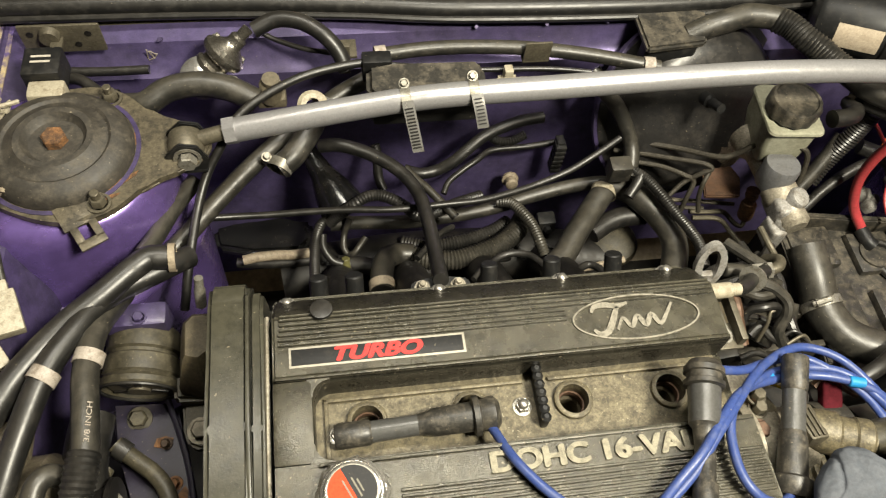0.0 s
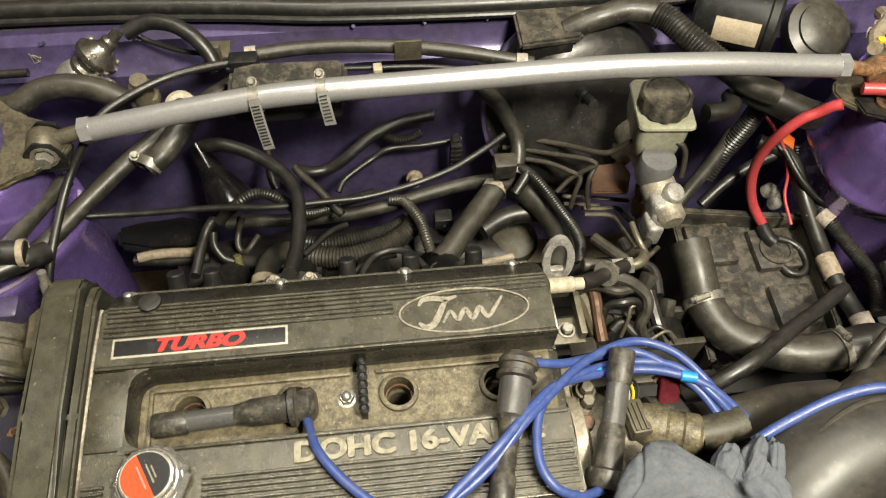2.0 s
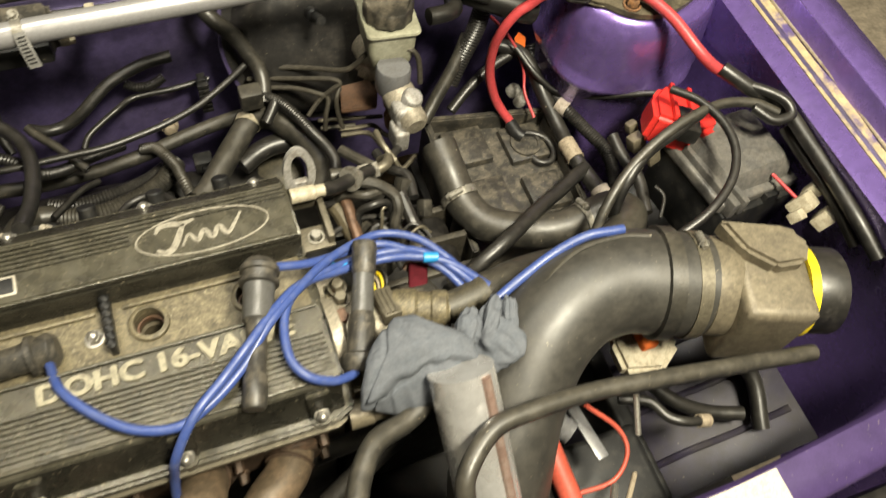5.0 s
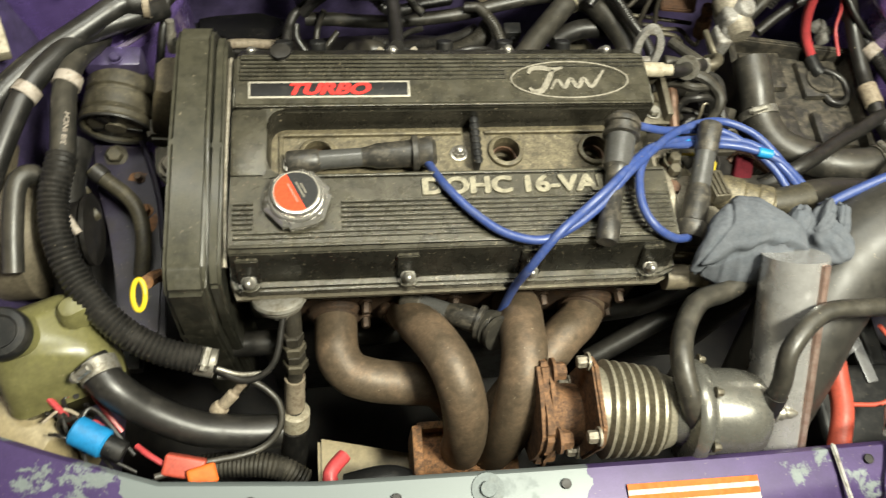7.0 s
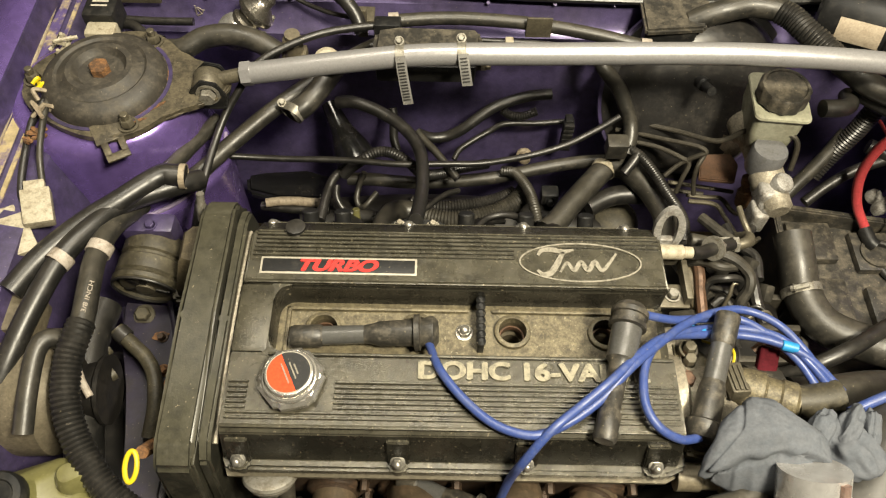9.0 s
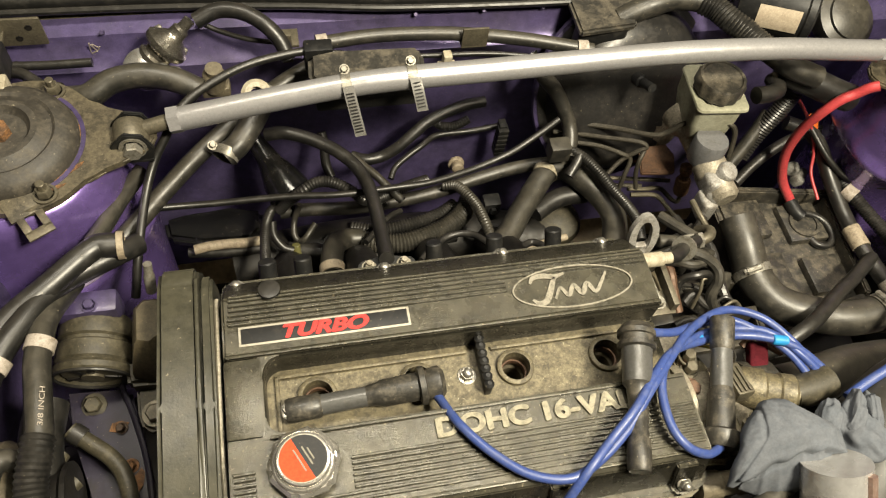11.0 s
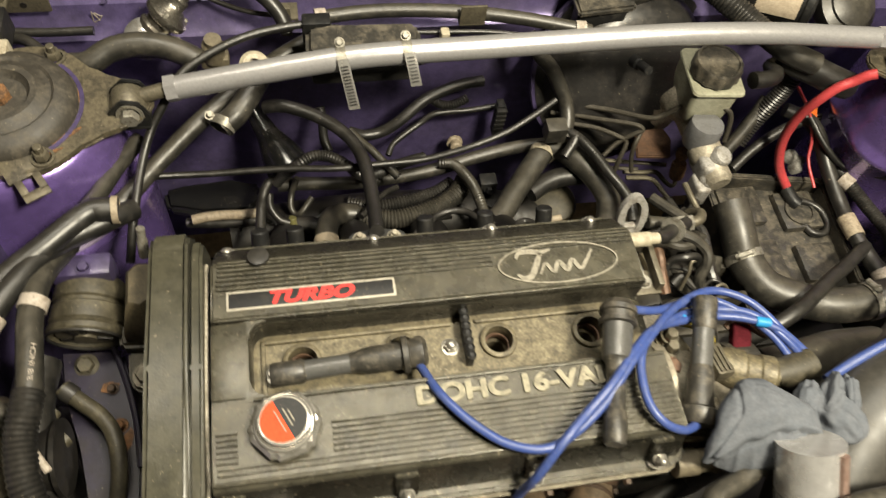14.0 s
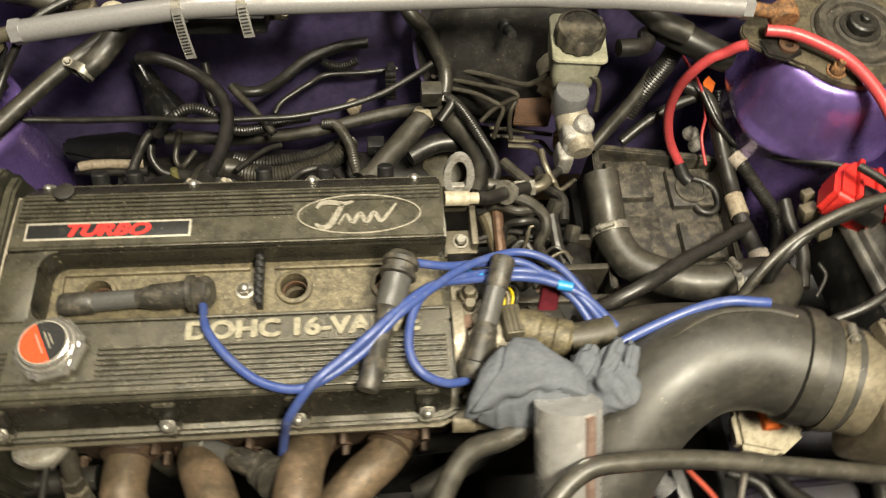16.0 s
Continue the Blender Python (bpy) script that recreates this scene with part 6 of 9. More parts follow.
hose("coolant_pipe", [(0.332, -0.037, 0.800), (0.373, -0.034, 0.800), (0.422, -0.024, 0.790), (0.485, -0.019, 0.775)], 0.024, M_RUBBER_OLD, "dusty brown coolant pipe above gearbox", "pipe", n=18)
hose("wiring_loom", [(0.286, 0.412, 0.872), (0.306, 0.414, 0.882), (0.326, 0.416, 0.888), (0.356, 0.420, 0.892), (0.393, 0.409, 0.892), (0.411, 0.381, 0.890), (0.434, 0.350, 0.885), (0.462, 0.314, 0.880), (0.499, 0.299, 0.870)], 0.0135, M_RUBBER_OLD, "thick dusty taped wiring trunk over brake booster", "wiring loom", n=16)
hose("wiring_loom", [(0.386, 0.4115, 0.892), (0.400, 0.399, 0.8915), (0.411, 0.381, 0.890), (0.423, 0.366, 0.888), (0.434, 0.350, 0.885), (0.447, 0.333, 0.883)], 0.0150, M_RUBBER, "corrugated sleeve round the wiring trunk", "wiring loom", ribs=0.0044, n=18, group="corrugated looms")
hose("wiring_loom", [(0.467, 0.329, 0.860), (0.501, 0.308, 0.855), (0.539, 0.292, 0.845), (0.554, 0.290, 0.840)], 0.017, M_RUBBER, "thick black wiring trunk below brace", "wiring loom", n=16)
hose("engine_harness_branch", [(0.237, 0.133, 0.790), (0.253, 0.122, 0.810), (0.274, 0.121, 0.820), (0.298, 0.113, 0.820), (0.316, 0.101, 0.810), (0.318, 0.089, 0.800), (0.312, 0.079, 0.785), (0.319, 0.069, 0.770)], 0.0062, M_RUBBER_OLD, "taped grey branch of engine harness", "cable", n=10, group="engine harness wires")
hose("engine_harness_branch", [(0.252, 0.122, 0.790), (0.270, 0.114, 0.810), (0.287, 0.104, 0.815), (0.308, 0.108, 0.810), (0.320, 0.101, 0.800)], 0.005, M_RUBBER_OLD, "taped grey branch of engine harness", "cable", n=10, group="engine harness wires")
hose("engine_harness_branch", [(0.271, 0.081, 0.780), (0.277, 0.095, 0.800), (0.291, 0.094, 0.810), (0.307, 0.096, 0.805), (0.313, 0.092, 0.790)], 0.0042, M_RUBBER, "black branch of engine harness", "cable", n=10, group="engine harness wires")
hose("engine_harness_branch", [(0.268, 0.122, 0.800), (0.268, 0.104, 0.800), (0.269, 0.087, 0.790), (0.271, 0.068, 0.780)], 0.0062, M_COPPER, "rusty brown pipe beside cover", "cable", n=10, group="engine harness wires")
hose("engine_harness_branch", [(0.251, 0.126, 0.790), (0.259, 0.108, 0.790), (0.265, 0.089, 0.780), (0.271, 0.078, 0.770)], 0.0085, M_BROWN, "tan grimy hose beside cover", "cable", n=10, group="engine harness wires")
hose("engine_harness_branch", [(0.294, 0.075, 0.770), (0.299, 0.084, 0.790), (0.302, 0.093, 0.800), (0.311, 0.094, 0.800)], 0.002, M_STEELCAP, "thin bare wire of engine harness", "cable", n=10, group="engine harness wires")
hose("engine_harness_branch", [(0.318, 0.075, 0.770), (0.331, 0.078, 0.780), (0.343, 0.070, 0.775), (0.348, 0.062, 0.770)], 0.0022, M_RUBBER, "thin black wire of engine harness", "cable", n=10, group="engine harness wires")
hose("engine_harness_branch", [(0.321, 0.066, 0.775), (0.339, 0.072, 0.780), (0.350, 0.067, 0.770)], 0.0018, M_STEELCAP, "thin dusty wire of engine harness", "cable", n=10, group="engine harness wires")
hose("engine_harness_branch", [(0.285, 0.080, 0.775), (0.296, 0.086, 0.780), (0.307, 0.075, 0.775), (0.323, 0.070, 0.770)], 0.0045, M_RUBBER, "black branch of engine harness", "cable", n=10, group="engine harness wires")
hose("engine_harness_branch", [(0.332, 0.119, 0.780), (0.334, 0.102, 0.775), (0.336, 0.085, 0.770), (0.343, 0.070, 0.760)], 0.007, M_RUBBER, "black branch of engine harness", "cable", n=10, group="engine harness wires")
hose("engine_harness_branch", [(0.282, 0.178, 0.800), (0.295, 0.158, 0.805), (0.308, 0.138, 0.810), (0.311, 0.130, 0.810)], 0.0062, M_RUBBER_OLD, "dusty hose above harness", "cable", n=10, group="engine harness wires")
hose("engine_harness_branch", [(0.327, 0.193, 0.800), (0.329, 0.172, 0.800), (0.338, 0.156, 0.790)], 0.0035, M_STEELCAP, "bent dull steel line", "cable", n=10, group="engine harness wires")
hose("signal_wire", [(0.249, 0.147, 0.780), (0.279, 0.164, 0.770), (0.310, 0.167, 0.765), (0.339, 0.182, 0.760)], 0.0045, M_RUBBER, "black wire among the hoses behind engine", "cable", n=10, group="engine harness wires")
hose("signal_wire", [(0.244, 0.114, 0.800), (0.278, 0.126, 0.790), (0.319, 0.156, 0.775), (0.354, 0.189, 0.765)], 0.005, M_RUBBER, "black wire among the hoses behind engine", "cable", n=10, group="engine harness wires")
hose("signal_wire", [(0.334, 0.208, 0.740), (0.340, 0.179, 0.745), (0.356, 0.159, 0.750), (0.354, 0.128, 0.750)], 0.006, M_RUBBER, "black wire among the hoses behind engine", "cable", n=10, group="engine harness wires")
hose("signal_wire", [(0.246, 0.088, 0.785), (0.276, 0.097, 0.785), (0.298, 0.097, 0.780), (0.317, 0.087, 0.775)], 0.003, M_RUBBER, "black wire among the hoses behind engine", "cable", n=10, group="engine harness wires")
hose("signal_wire", [(0.262, 0.054, 0.780), (0.283, 0.058, 0.780), (0.301, 0.048, 0.775), (0.306, 0.033, 0.770)], 0.0032, M_RUBBER, "black wire among the hoses behind engine", "cable", n=10, group="engine harness wires")
hose("battery_cable", [(0.711, 0.122, 0.872), (0.723, 0.107, 0.868), (0.740, 0.090, 0.862), (0.763, 0.078, 0.856), (0.774, 0.053, 0.850), (0.778, 0.019, 0.845), (0.781, -0.023, 0.840), (0.780, -0.081, 0.835), (0.787, -0.128, 0.820)], 0.0088, M_RUBBER, "thick black cable sleeve beyond red cable", "cable", n=12)
hose("battery_cable", [(0.729, 0.099, 0.865), (0.746, 0.083, 0.868), (0.764, 0.064, 0.866), (0.765, 0.048, 0.860), (0.744, 0.049, 0.856), (0.727, 0.069, 0.860)], 0.006, M_RUBBER, "black cable looped by the fender", "cable", n=12)
hose("battery_cable", [(0.508, -0.012, 0.735), (0.518, 0.004, 0.768), (0.537, 0.026, 0.797), (0.570, 0.051, 0.820), (0.609, 0.068, 0.840), (0.652, 0.080, 0.852), (0.696, 0.086, 0.856), (0.735, 0.078, 0.855), (0.761, 0.061, 0.850)], 0.0058, M_RUBBER_OLD, "dusty black cable arching over fuse box", "cable", n=12)
hose("wiring_loom", [(0.655, 0.125, 0.850), (0.674, 0.096, 0.856), (0.683, 0.059, 0.858), (0.677, 0.023, 0.856), (0.655, -0.008, 0.850), (0.618, -0.031, 0.840), (0.580, -0.041, 0.825)], 0.005, M_RUBBER, "thin corrugated black loom over fuse box", "cable", n=12)
hose("wiring_loom", [(0.775, 0.051, 0.830), (0.783, 0.004, 0.820), (0.787, -0.043, 0.815), (0.789, -0.101, 0.800)], 0.0062, M_RUBBER_OLD, "dusty loom along the fender", "cable", n=12)
hose("signal_wire", [(0.751, 0.012, 0.800), (0.756, -0.009, 0.800), (0.760, -0.026, 0.800)], 0.0022, M_RED, "thin red wire by pale connectors", "cable", n=12)
hose("signal_wire", [(0.619, 0.046, 0.780), (0.622, 0.030, 0.780), (0.607, 0.008, 0.775)], 0.0022, M_RUBBER, "thin black wire below fuse box", "cable", n=12)
hose("wiring_loom", [(0.617, 0.140, 0.760), (0.618, 0.110, 0.755), (0.625, 0.078, 0.750), (0.614, 0.033, 0.745)], 0.0075, M_RUBBER, "black loom below terminal cover", "cable", n=12)
# control lines of the plug leads
LEAD_A = [(-0.016, -0.018, 0.874), (-0.006, -0.051, 0.894), (0.015, -0.079, 0.897), (0.041, -0.100, 0.897), (0.071, -0.108, 0.898), (0.098, -0.098, 0.899), (0.127, -0.078, 0.902), (0.153, -0.052, 0.907), (0.182, -0.026, 0.900), (0.215, 0.002, 0.886), (0.252, 0.022, 0.872), (0.279, 0.026, 0.867), (0.306, 0.013, 0.866), (0.327, -0.012, 0.862), (0.346, -0.042, 0.853)]
LEAD_B = [(0.048, -0.138, 0.805), (0.055, -0.129, 0.845), (0.063, -0.125, 0.880), (0.084, -0.106, 0.904), (0.111, -0.084, 0.906), (0.135, -0.065, 0.911), (0.165, -0.036, 0.905), (0.190, -0.017, 0.895), (0.225, -0.004, 0.875), (0.266, 0.001, 0.866), (0.297, -0.006, 0.868), (0.327, -0.020, 0.865), (0.358, -0.046, 0.850)]
LEAD_C = [(0.173, 0.001, 0.902), (0.201, 0.003, 0.890), (0.234, 0.014, 0.872), (0.268, 0.019, 0.864), (0.292, 0.006, 0.864), (0.319, -0.020, 0.860), (0.335, -0.044, 0.852)]
LEAD_D = [(0.213, -0.099, 0.872), (0.193, -0.105, 0.886), (0.173, -0.100, 0.899), (0.163, -0.082, 0.903), (0.166, -0.052, 0.901), (0.178, -0.029, 0.899), (0.203, -0.010, 0.888), (0.241, 0.006, 0.868), (0.277, 0.009, 0.862), (0.306, -0.002, 0.866), (0.331, -0.028, 0.862), (0.350, -0.050, 0.851)]
hose("plug_wire", [(0.345, -0.075, 0.875), (0.373, -0.064, 0.882), (0.413, -0.052, 0.893), (0.444, -0.049, 0.903), (0.470, -0.052, 0.905), (0.480, -0.053, 0.905)], 0.0046, M_BLUE, "single blue plug wire lying on intake elbow", "spark plug wire", group="blue plug wires")
hose("turbo_hose", [(0.287, -0.125, 0.850), (0.263, -0.137, 0.857), (0.239, -0.148, 0.860), (0.210, -0.159, 0.870), (0.190, -0.183, 0.875), (0.179, -0.212, 0.880), (0.184, -0.242, 0.870), (0.194, -0.261, 0.850)], 0.0095, M_RUBBER_OLD, "dusty hose curving over wastegate", "hose", n=12)
h = hose("boost_hose", [(0.257, -0.252, 0.856), (0.258, -0.238, 0.882), (0.262, -0.214, 0.903), (0.292, -0.189, 0.908), (0.327, -0.183, 0.905), (0.389, -0.182, 0.895), (0.450, -0.187, 0.885), (0.534, -0.195, 0.870), (0.627, -0.203, 0.850)], 0.008, M_RUBBER_OLD, "dusty black boost hose crossing charge pipe", "hose", n=16)
part("cuff", tube(bmesh.new(), [(0.2568, -0.2545, 0.850), (0.2571, -0.2505, 0.859), (0.2577, -0.2440, 0.872)], 0.0092, 18), M_RUBBER, h, "thicker rubber cuff at the nipple")
hose("intercooler_hose", [(0.367, -0.189, 0.800), (0.370, -0.218, 0.790), (0.372, -0.246, 0.780), (0.364, -0.278, 0.770)], 0.0105, M_REDHOSE, "red silicone hose near radiator", "hose", n=12)
hose("signal_wire", [(0.408, -0.174, 0.820), (0.436, -0.200, 0.800), (0.438, -0.222, 0.790), (0.418, -0.239, 0.780), (0.381, -0.239, 0.780)], 0.0023, M_REDHOSE, "thin red wire looped near radiator", "cable", n=12)
hose("signal_wire", [(0.323, -0.150, 0.800), (0.356, -0.151, 0.800), (0.404, -0.163, 0.790)], 0.004, M_RUBBER, "black wire below intake elbow", "cable", n=12)
hose("lower_hose", [(0.524, -0.146, 0.720), (0.552, -0.179, 0.710), (0.588, -0.199, 0.700), (0.622, -0.212, 0.700)], 0.008, M_RUBBER, "black hose deep below airflow housing", "hose", n=12)
hose("lower_hose", [(0.617, -0.148, 0.740), (0.643, -0.183, 0.720), (0.634, -0.234, 0.700)], 0.009, M_RUBBER, "black hose hanging below airflow housing", "hose", n=12)
hose("lower_hose", [(-0.235, -0.129, 0.720), (-0.191, -0.130, 0.720), (-0.140, -0.127, 0.720)], 0.013, M_RUBBER, "black hose low beside the block", "hose", n=12)
hose("lower_hose", [(0.169, -0.109, 0.700), (0.218, -0.109, 0.720), (0.267, -0.098, 0.740)], 0.01, M_RUBBER, "black hose low beside the wastegate", "hose", n=12)
hose("lower_hose", [(0.170, -0.148, 0.660), (0.217, -0.129, 0.680), (0.263, -0.110, 0.700)], 0.012, M_RUBBER, "black hose below the wastegate", "hose", n=12)
hose("starter_cable", [(-0.102, -0.095, 0.660), (-0.077, -0.108, 0.660), (-0.040, -0.105, 0.660)], 0.012, M_RUBBER_OLD, "dusty hose behind exhaust runners", "hose", n=12)
hose("sensor_wire", [(-0.429, 0.124, 0.860), (-0.435, 0.152, 0.870), (-0.437, 0.188, 0.880), (-0.437, 0.227, 0.888), (-0.427, 0.272, 0.892)], 0.004, M_RUBBER, "wire beside strut mount", "cable", n=12)
hose("sensor_wire", [(-0.416, 0.159, 0.870), (-0.419, 0.184, 0.885), (-0.423, 0.229, 0.895), (-0.423, 0.276, 0.897)], 0.0035, M_RUBBER_OLD, "dusty wire beside strut mount", "cable", n=12)
hose("heater_pipe", [(-0.414, 0.412, 0.862), (-0.359, 0.407, 0.863), (-0.309, 0.406, 0.864)], 0.0048, M_RUBBER, "thin black pipe on firewall", "pipe", n=12)
hose("sensor_wire", [(-0.404, 0.395, 0.868), (-0.378, 0.393, 0.868), (-0.355, 0.374, 0.868), (-0.336, 0.368, 0.868)], 0.006, M_RUBBER, "black wire behind strut mount", "cable", n=12)


def rounded(cx, cy, hx, hy, r, turn=0.0, n=6):
    """A rounded rectangle outline."""
    out = []
    for sx, sy, a0 in ((1, 1, 0), (-1, 1, 90), (-1, -1, 180), (1, -1, 270)):
        for i in range(n + 1):
            a = radians(a0 + 90 * i / n)
            x, y = sx * (hx - r) + r * math.cos(a), sy * (hy - r) + r * math.sin(a)
            out.append((cx + x * math.cos(turn) - y * math.sin(turn), cy + x * math.sin(turn) + y * math.cos(turn)))
    return out


def loft(bm, loops):
    rings = [[bm.verts.new((x, y, z)) for x, y in lp] for lp, z in loops]
    for a, b in zip(rings, rings[1:]):
        for i in range(len(a)):
            bm.faces.new((a[i], a[(i + 1) % len(a)], b[(i + 1) % len(a)], b[i]))
    bm.faces.new(rings[0])
    bm.faces.new(rings[-1])
    return bm


# ---- spark plug leads ----


def lead(points, boots, label):
    """A blue lead with its rubber boots; each boot is a list of (point, radius) along its length."""
    t = thing("spark_plug_lead", points[0], label, "spark plug wire", "blue plug wires")
    bm = bmesh.new()
    tube(bm, points, 0.0039, 14)
    part("cable", bm, M_BLUE, t, "blue silicone cable")
    for a, b, prof, mid in boots:
        d = Vector(b) - Vector(a)
        cuts = (0.0, mid[0], mid[1], 1.0)
        for k, (f0, f1) in enumerate(zip(cuts, cuts[1:])):
            ring = [(r, f * d.length) for f, r in prof if f0 <= f <= f1]
            bm = bmesh.new()
            lathe(bm, a, d, [(0, ring[0][1])] + ring + [(0, ring[-1][1])], 24)
            part("sleeve" if k == 1 else "boot", bm, M_SLEEVE if k == 1 else M_BOOT, t, "smooth grey sleeve" if k == 1 else "dusty black rubber boot")
    return t


BOOT = [(0.0, 0.0095), (0.02, 0.0105), (0.20, 0.0105), (0.22, 0.0088), (0.50, 0.0085), (0.56, 0.0098), (0.60, 0.0115), (0.83, 0.0122), (0.84, 0.0165), (0.875, 0.0165), (0.885, 0.0125), (0.94, 0.0145), (0.97, 0.0145), (1.0, 0.010)]
la = lead(LEAD_A, [((-0.142, -0.008, 0.864), (-0.008, -0.005, 0.873), BOOT, (0.22, 0.50))], "blue plug lead with black boot lying in valley")
lb = lead(LEAD_B, [((-0.040, -0.112, 0.785), (0.040, -0.152, 0.806), BOOT, (0.22, 0.50))], "blue plug lead hanging over exhaust runners")
bm = bmesh.new()
lathe(bm, (0.036, -0.150, 0.802), (0.5, -0.7, 0.5), [(0.010, 0), (0.017, 0.001), (0.018, 0.006), (0.013, 0.007), (0.013, 0.010), (0.017, 0.011), (0.017, 0.016), (0, 0.017)], 24)
part("cap", bm, M_RUBBER_OLD, lb, "grey dusty boot cap")
lc = lead(LEAD_C, [((0.127, -0.112, 0.897), (0.1615, 0.008, 0.905), [(0.0, 0.0085), (0.02, 0.0098), (0.20, 0.0098), (0.22, 0.0082), (0.45, 0.0082), (0.55, 0.0095), (0.58, 0.0125), (0.82, 0.0132), (0.83, 0.0165), (0.86, 0.0165), (0.87, 0.014), (0.91, 0.0145), (0.915, 0.0165), (0.95, 0.0165), (1.0, 0.012)], (0.58, 0.82))], "blue plug lead with black boot across cover end")
ld = lead(LEAD_D, [((0.2545, 0.012, 0.884), (0.2165, -0.098, 0.866), [(0.0, 0.0105), (0.02, 0.0112), (0.24, 0.0108), (0.26, 0.0095), (0.55, 0.0098), (0.60, 0.0115), (0.86, 0.0125), (0.88, 0.0165), (0.95, 0.0168), (1.0, 0.013)], (0.26, 0.55))], "blue plug lead with dusty boot beside cover")
for p, d in (((0.2275, 0.001, 0.872), (1, -0.08, -0.25)), ((0.311, -0.011, 0.868), (1, -0.25, -0.05))):
    bm = bmesh.new()
    rod(bm, Vector(p) - Vector(d) * 0.007, Vector(p) + Vector(d) * 0.007, 0.0049)
    part("sleeve", bm, M_BLUETAPE, lc, "pale blue sleeve")

# clip that parts the leads in the valley
bm = bmesh.new()
box(bm, 0.028, 0.0335, -0.016, 0.034, 0.853, 0.868, 0.001)
for i in range(7):
    lathe(bm, (0.0308, -0.012 + 0.0072 * i, 0.8675), (0, 0, 1), [(0.0045, 0), (0.0045, 0.003), (0.002, 0.005), (0, 0.005)], 10)
single("lead_separator", bm, M_PLASTIC, "black plastic notched lead separator in valley", "clip")

# breather spout and hose bracket on the cover
bm = bmesh.new()
lathe(bm, (-0.146, 0.092, 0.876), (0.0, 0.12, 1), [(0, 0), (0.0072, 0), (0.0072, 0.012), (0.0064, 0.014), (0, 0.014)], 24)
bsp = single("breather_spout", bm, M_ZINC, "short bare alloy post with black cap on cover", "fitting")
part("cap", lathe(bmesh.new(), (-0.146, 0.0938, 0.8895), (0.0, 0.12, 1), [(0, 0), (0.0092, 0), (0.0098, 0.001), (0.0094, 0.003), (0.006, 0.0038), (0, 0.004)], 24), M_RUBBER, bsp, "thin black cap")
hb = thing("hose_bracket", (-0.034, 0.140, 0.82), "small black bracket plate with two grimy bolts", "bracket")
bm = bmesh.new()
prism(bm, [(-0.064, 0.136), (-0.058, 0.129), (-0.008, 0.129), (-0.001, 0.137), (-0.006, 0.150), (-0.034, 0.155), (-0.060, 0.150)], 0.815, 0.824, "z", 0.002)
part("saddle", bm, M_PLASTIC, hb)
for x in (-0.051, -0.016):
    bm = bmesh.new()
    hexhead(bm, (x, 0.142, 0.823), (0.05, -0.1, 1), 0.0052, 0.008)
    rod(bm, (x, 0.142, 0.828), (x, 0.1415, 0.835), 0.0030, n=10)
    part("bolt", bm, M_ALLOY, hb)

# lifting eye and sensor fittings at the cover's end
bm = bmesh.new()
pts = [(0.2235 + 0.0115 * math.cos(a), 0.123 + 0.008 * math.sin(a), 0.857 + 0.021 * math.sin(a)) for a in [2 * math.pi * i / 20 for i in range(20)]]
oval = [Vector(p) for p in pts]
rings = []
for i, p in enumerate(oval):
    q = Vector((0.2235, 0.123, 0.857))
    o = (p - q).normalized()
    k = Vector((0.0, -0.95, 0.31))
    rings.append([bm.verts.new(p + o * a + k * b) for a, b in ((0.0045, 0.003), (-0.0035, 0.003), (-0.0035, -0.003), (0.0045, -0.003))])
for i in range(20):
    a, b = rings[i], rings[(i + 1) % 20]
    for j in range(4):
        bm.faces.new((a[j], a[(j + 1) % 4], b[(j + 1) % 4], b[j]))
box(bm, 0.214, 0.231, 0.117, 0.124, 0.80, 0.845, 0.002)
single("lifting_eye", bm, M_PALEALLOY, "pale worn steel engine lifting eye", "lifting eye")
fb = thing("coolant_fitting", (0.23, 0.09, 0.84), "off-white sensor spout beside valve cover", "fitting")
bm = bmesh.new()
lathe(bm, (0.206, 0.090, 0.866), (1, 0.05, -0.1), [(0, 0), (0.0075, 0), (0.0075, 0.024), (0.006, 0.026), (0.006, 0.034), (0, 0.034)], 18)
part("spout", bm, M_WHITE, fb)
bm = bmesh.new()
tube(bm, [(0.238, 0.092, 0.862), (0.255, 0.10, 0.85), (0.275, 0.115, 0.835), (0.300, 0.13, 0.82)], 0.007, 12)
part("hose", bm, M_RUBBER, fb)
bm = bmesh.new()
hexhead(bm, (0.272, 0.113, 0.838), (0.6, 0.4, -0.4), 0.009, 0.014)
part("nut", bm, M_ZINC, fb)

# cam sensor and distributor at the gearbox end
db = thing("distributor", (0.235, -0.02, 0.80), "grimy cast distributor body with worn cap", "distributor")
bm = bmesh.new()
lathe(bm, (0.205, -0.045, 0.815), (1, 0.0, 0), [(0, 0), (0.046, 0), (0.046, 0.010), (0.040, 0.014), (0.040, 0.034), (0.034, 0.040), (0.034, 0.060), (0.026, 0.072), (0, 0.074)], 36)
part("body", bm, M_ALLOY, db)
bm = bmesh.new()
lathe(bm, (0.279, -0.045, 0.815), (1, 0.0, 0), [(0.030, 0), (0.036, 0.002), (0.036, 0.030), (0.028, 0.036), (0, 0.037)], 36)
part("cap", bm, M_DUSTYBOX, db, "dusty black distributor cap")
for y, z in ((-0.010, 0.855), (-0.078, 0.848), (-0.02, 0.850)):
    bm = bmesh.new()
    hexhead(bm, (0.2225, y, z), (0, 0, 1), 0.006, 0.010)
    part("bolt", bm, M_STEELCAP, db)
bm = bmesh.new()
box(bm, 0.206, 0.232, -0.10, 0.02, 0.80, 0.845, 0.005)
part("adaptor", bm, M_ALLOY, db)
bm = bmesh.new()
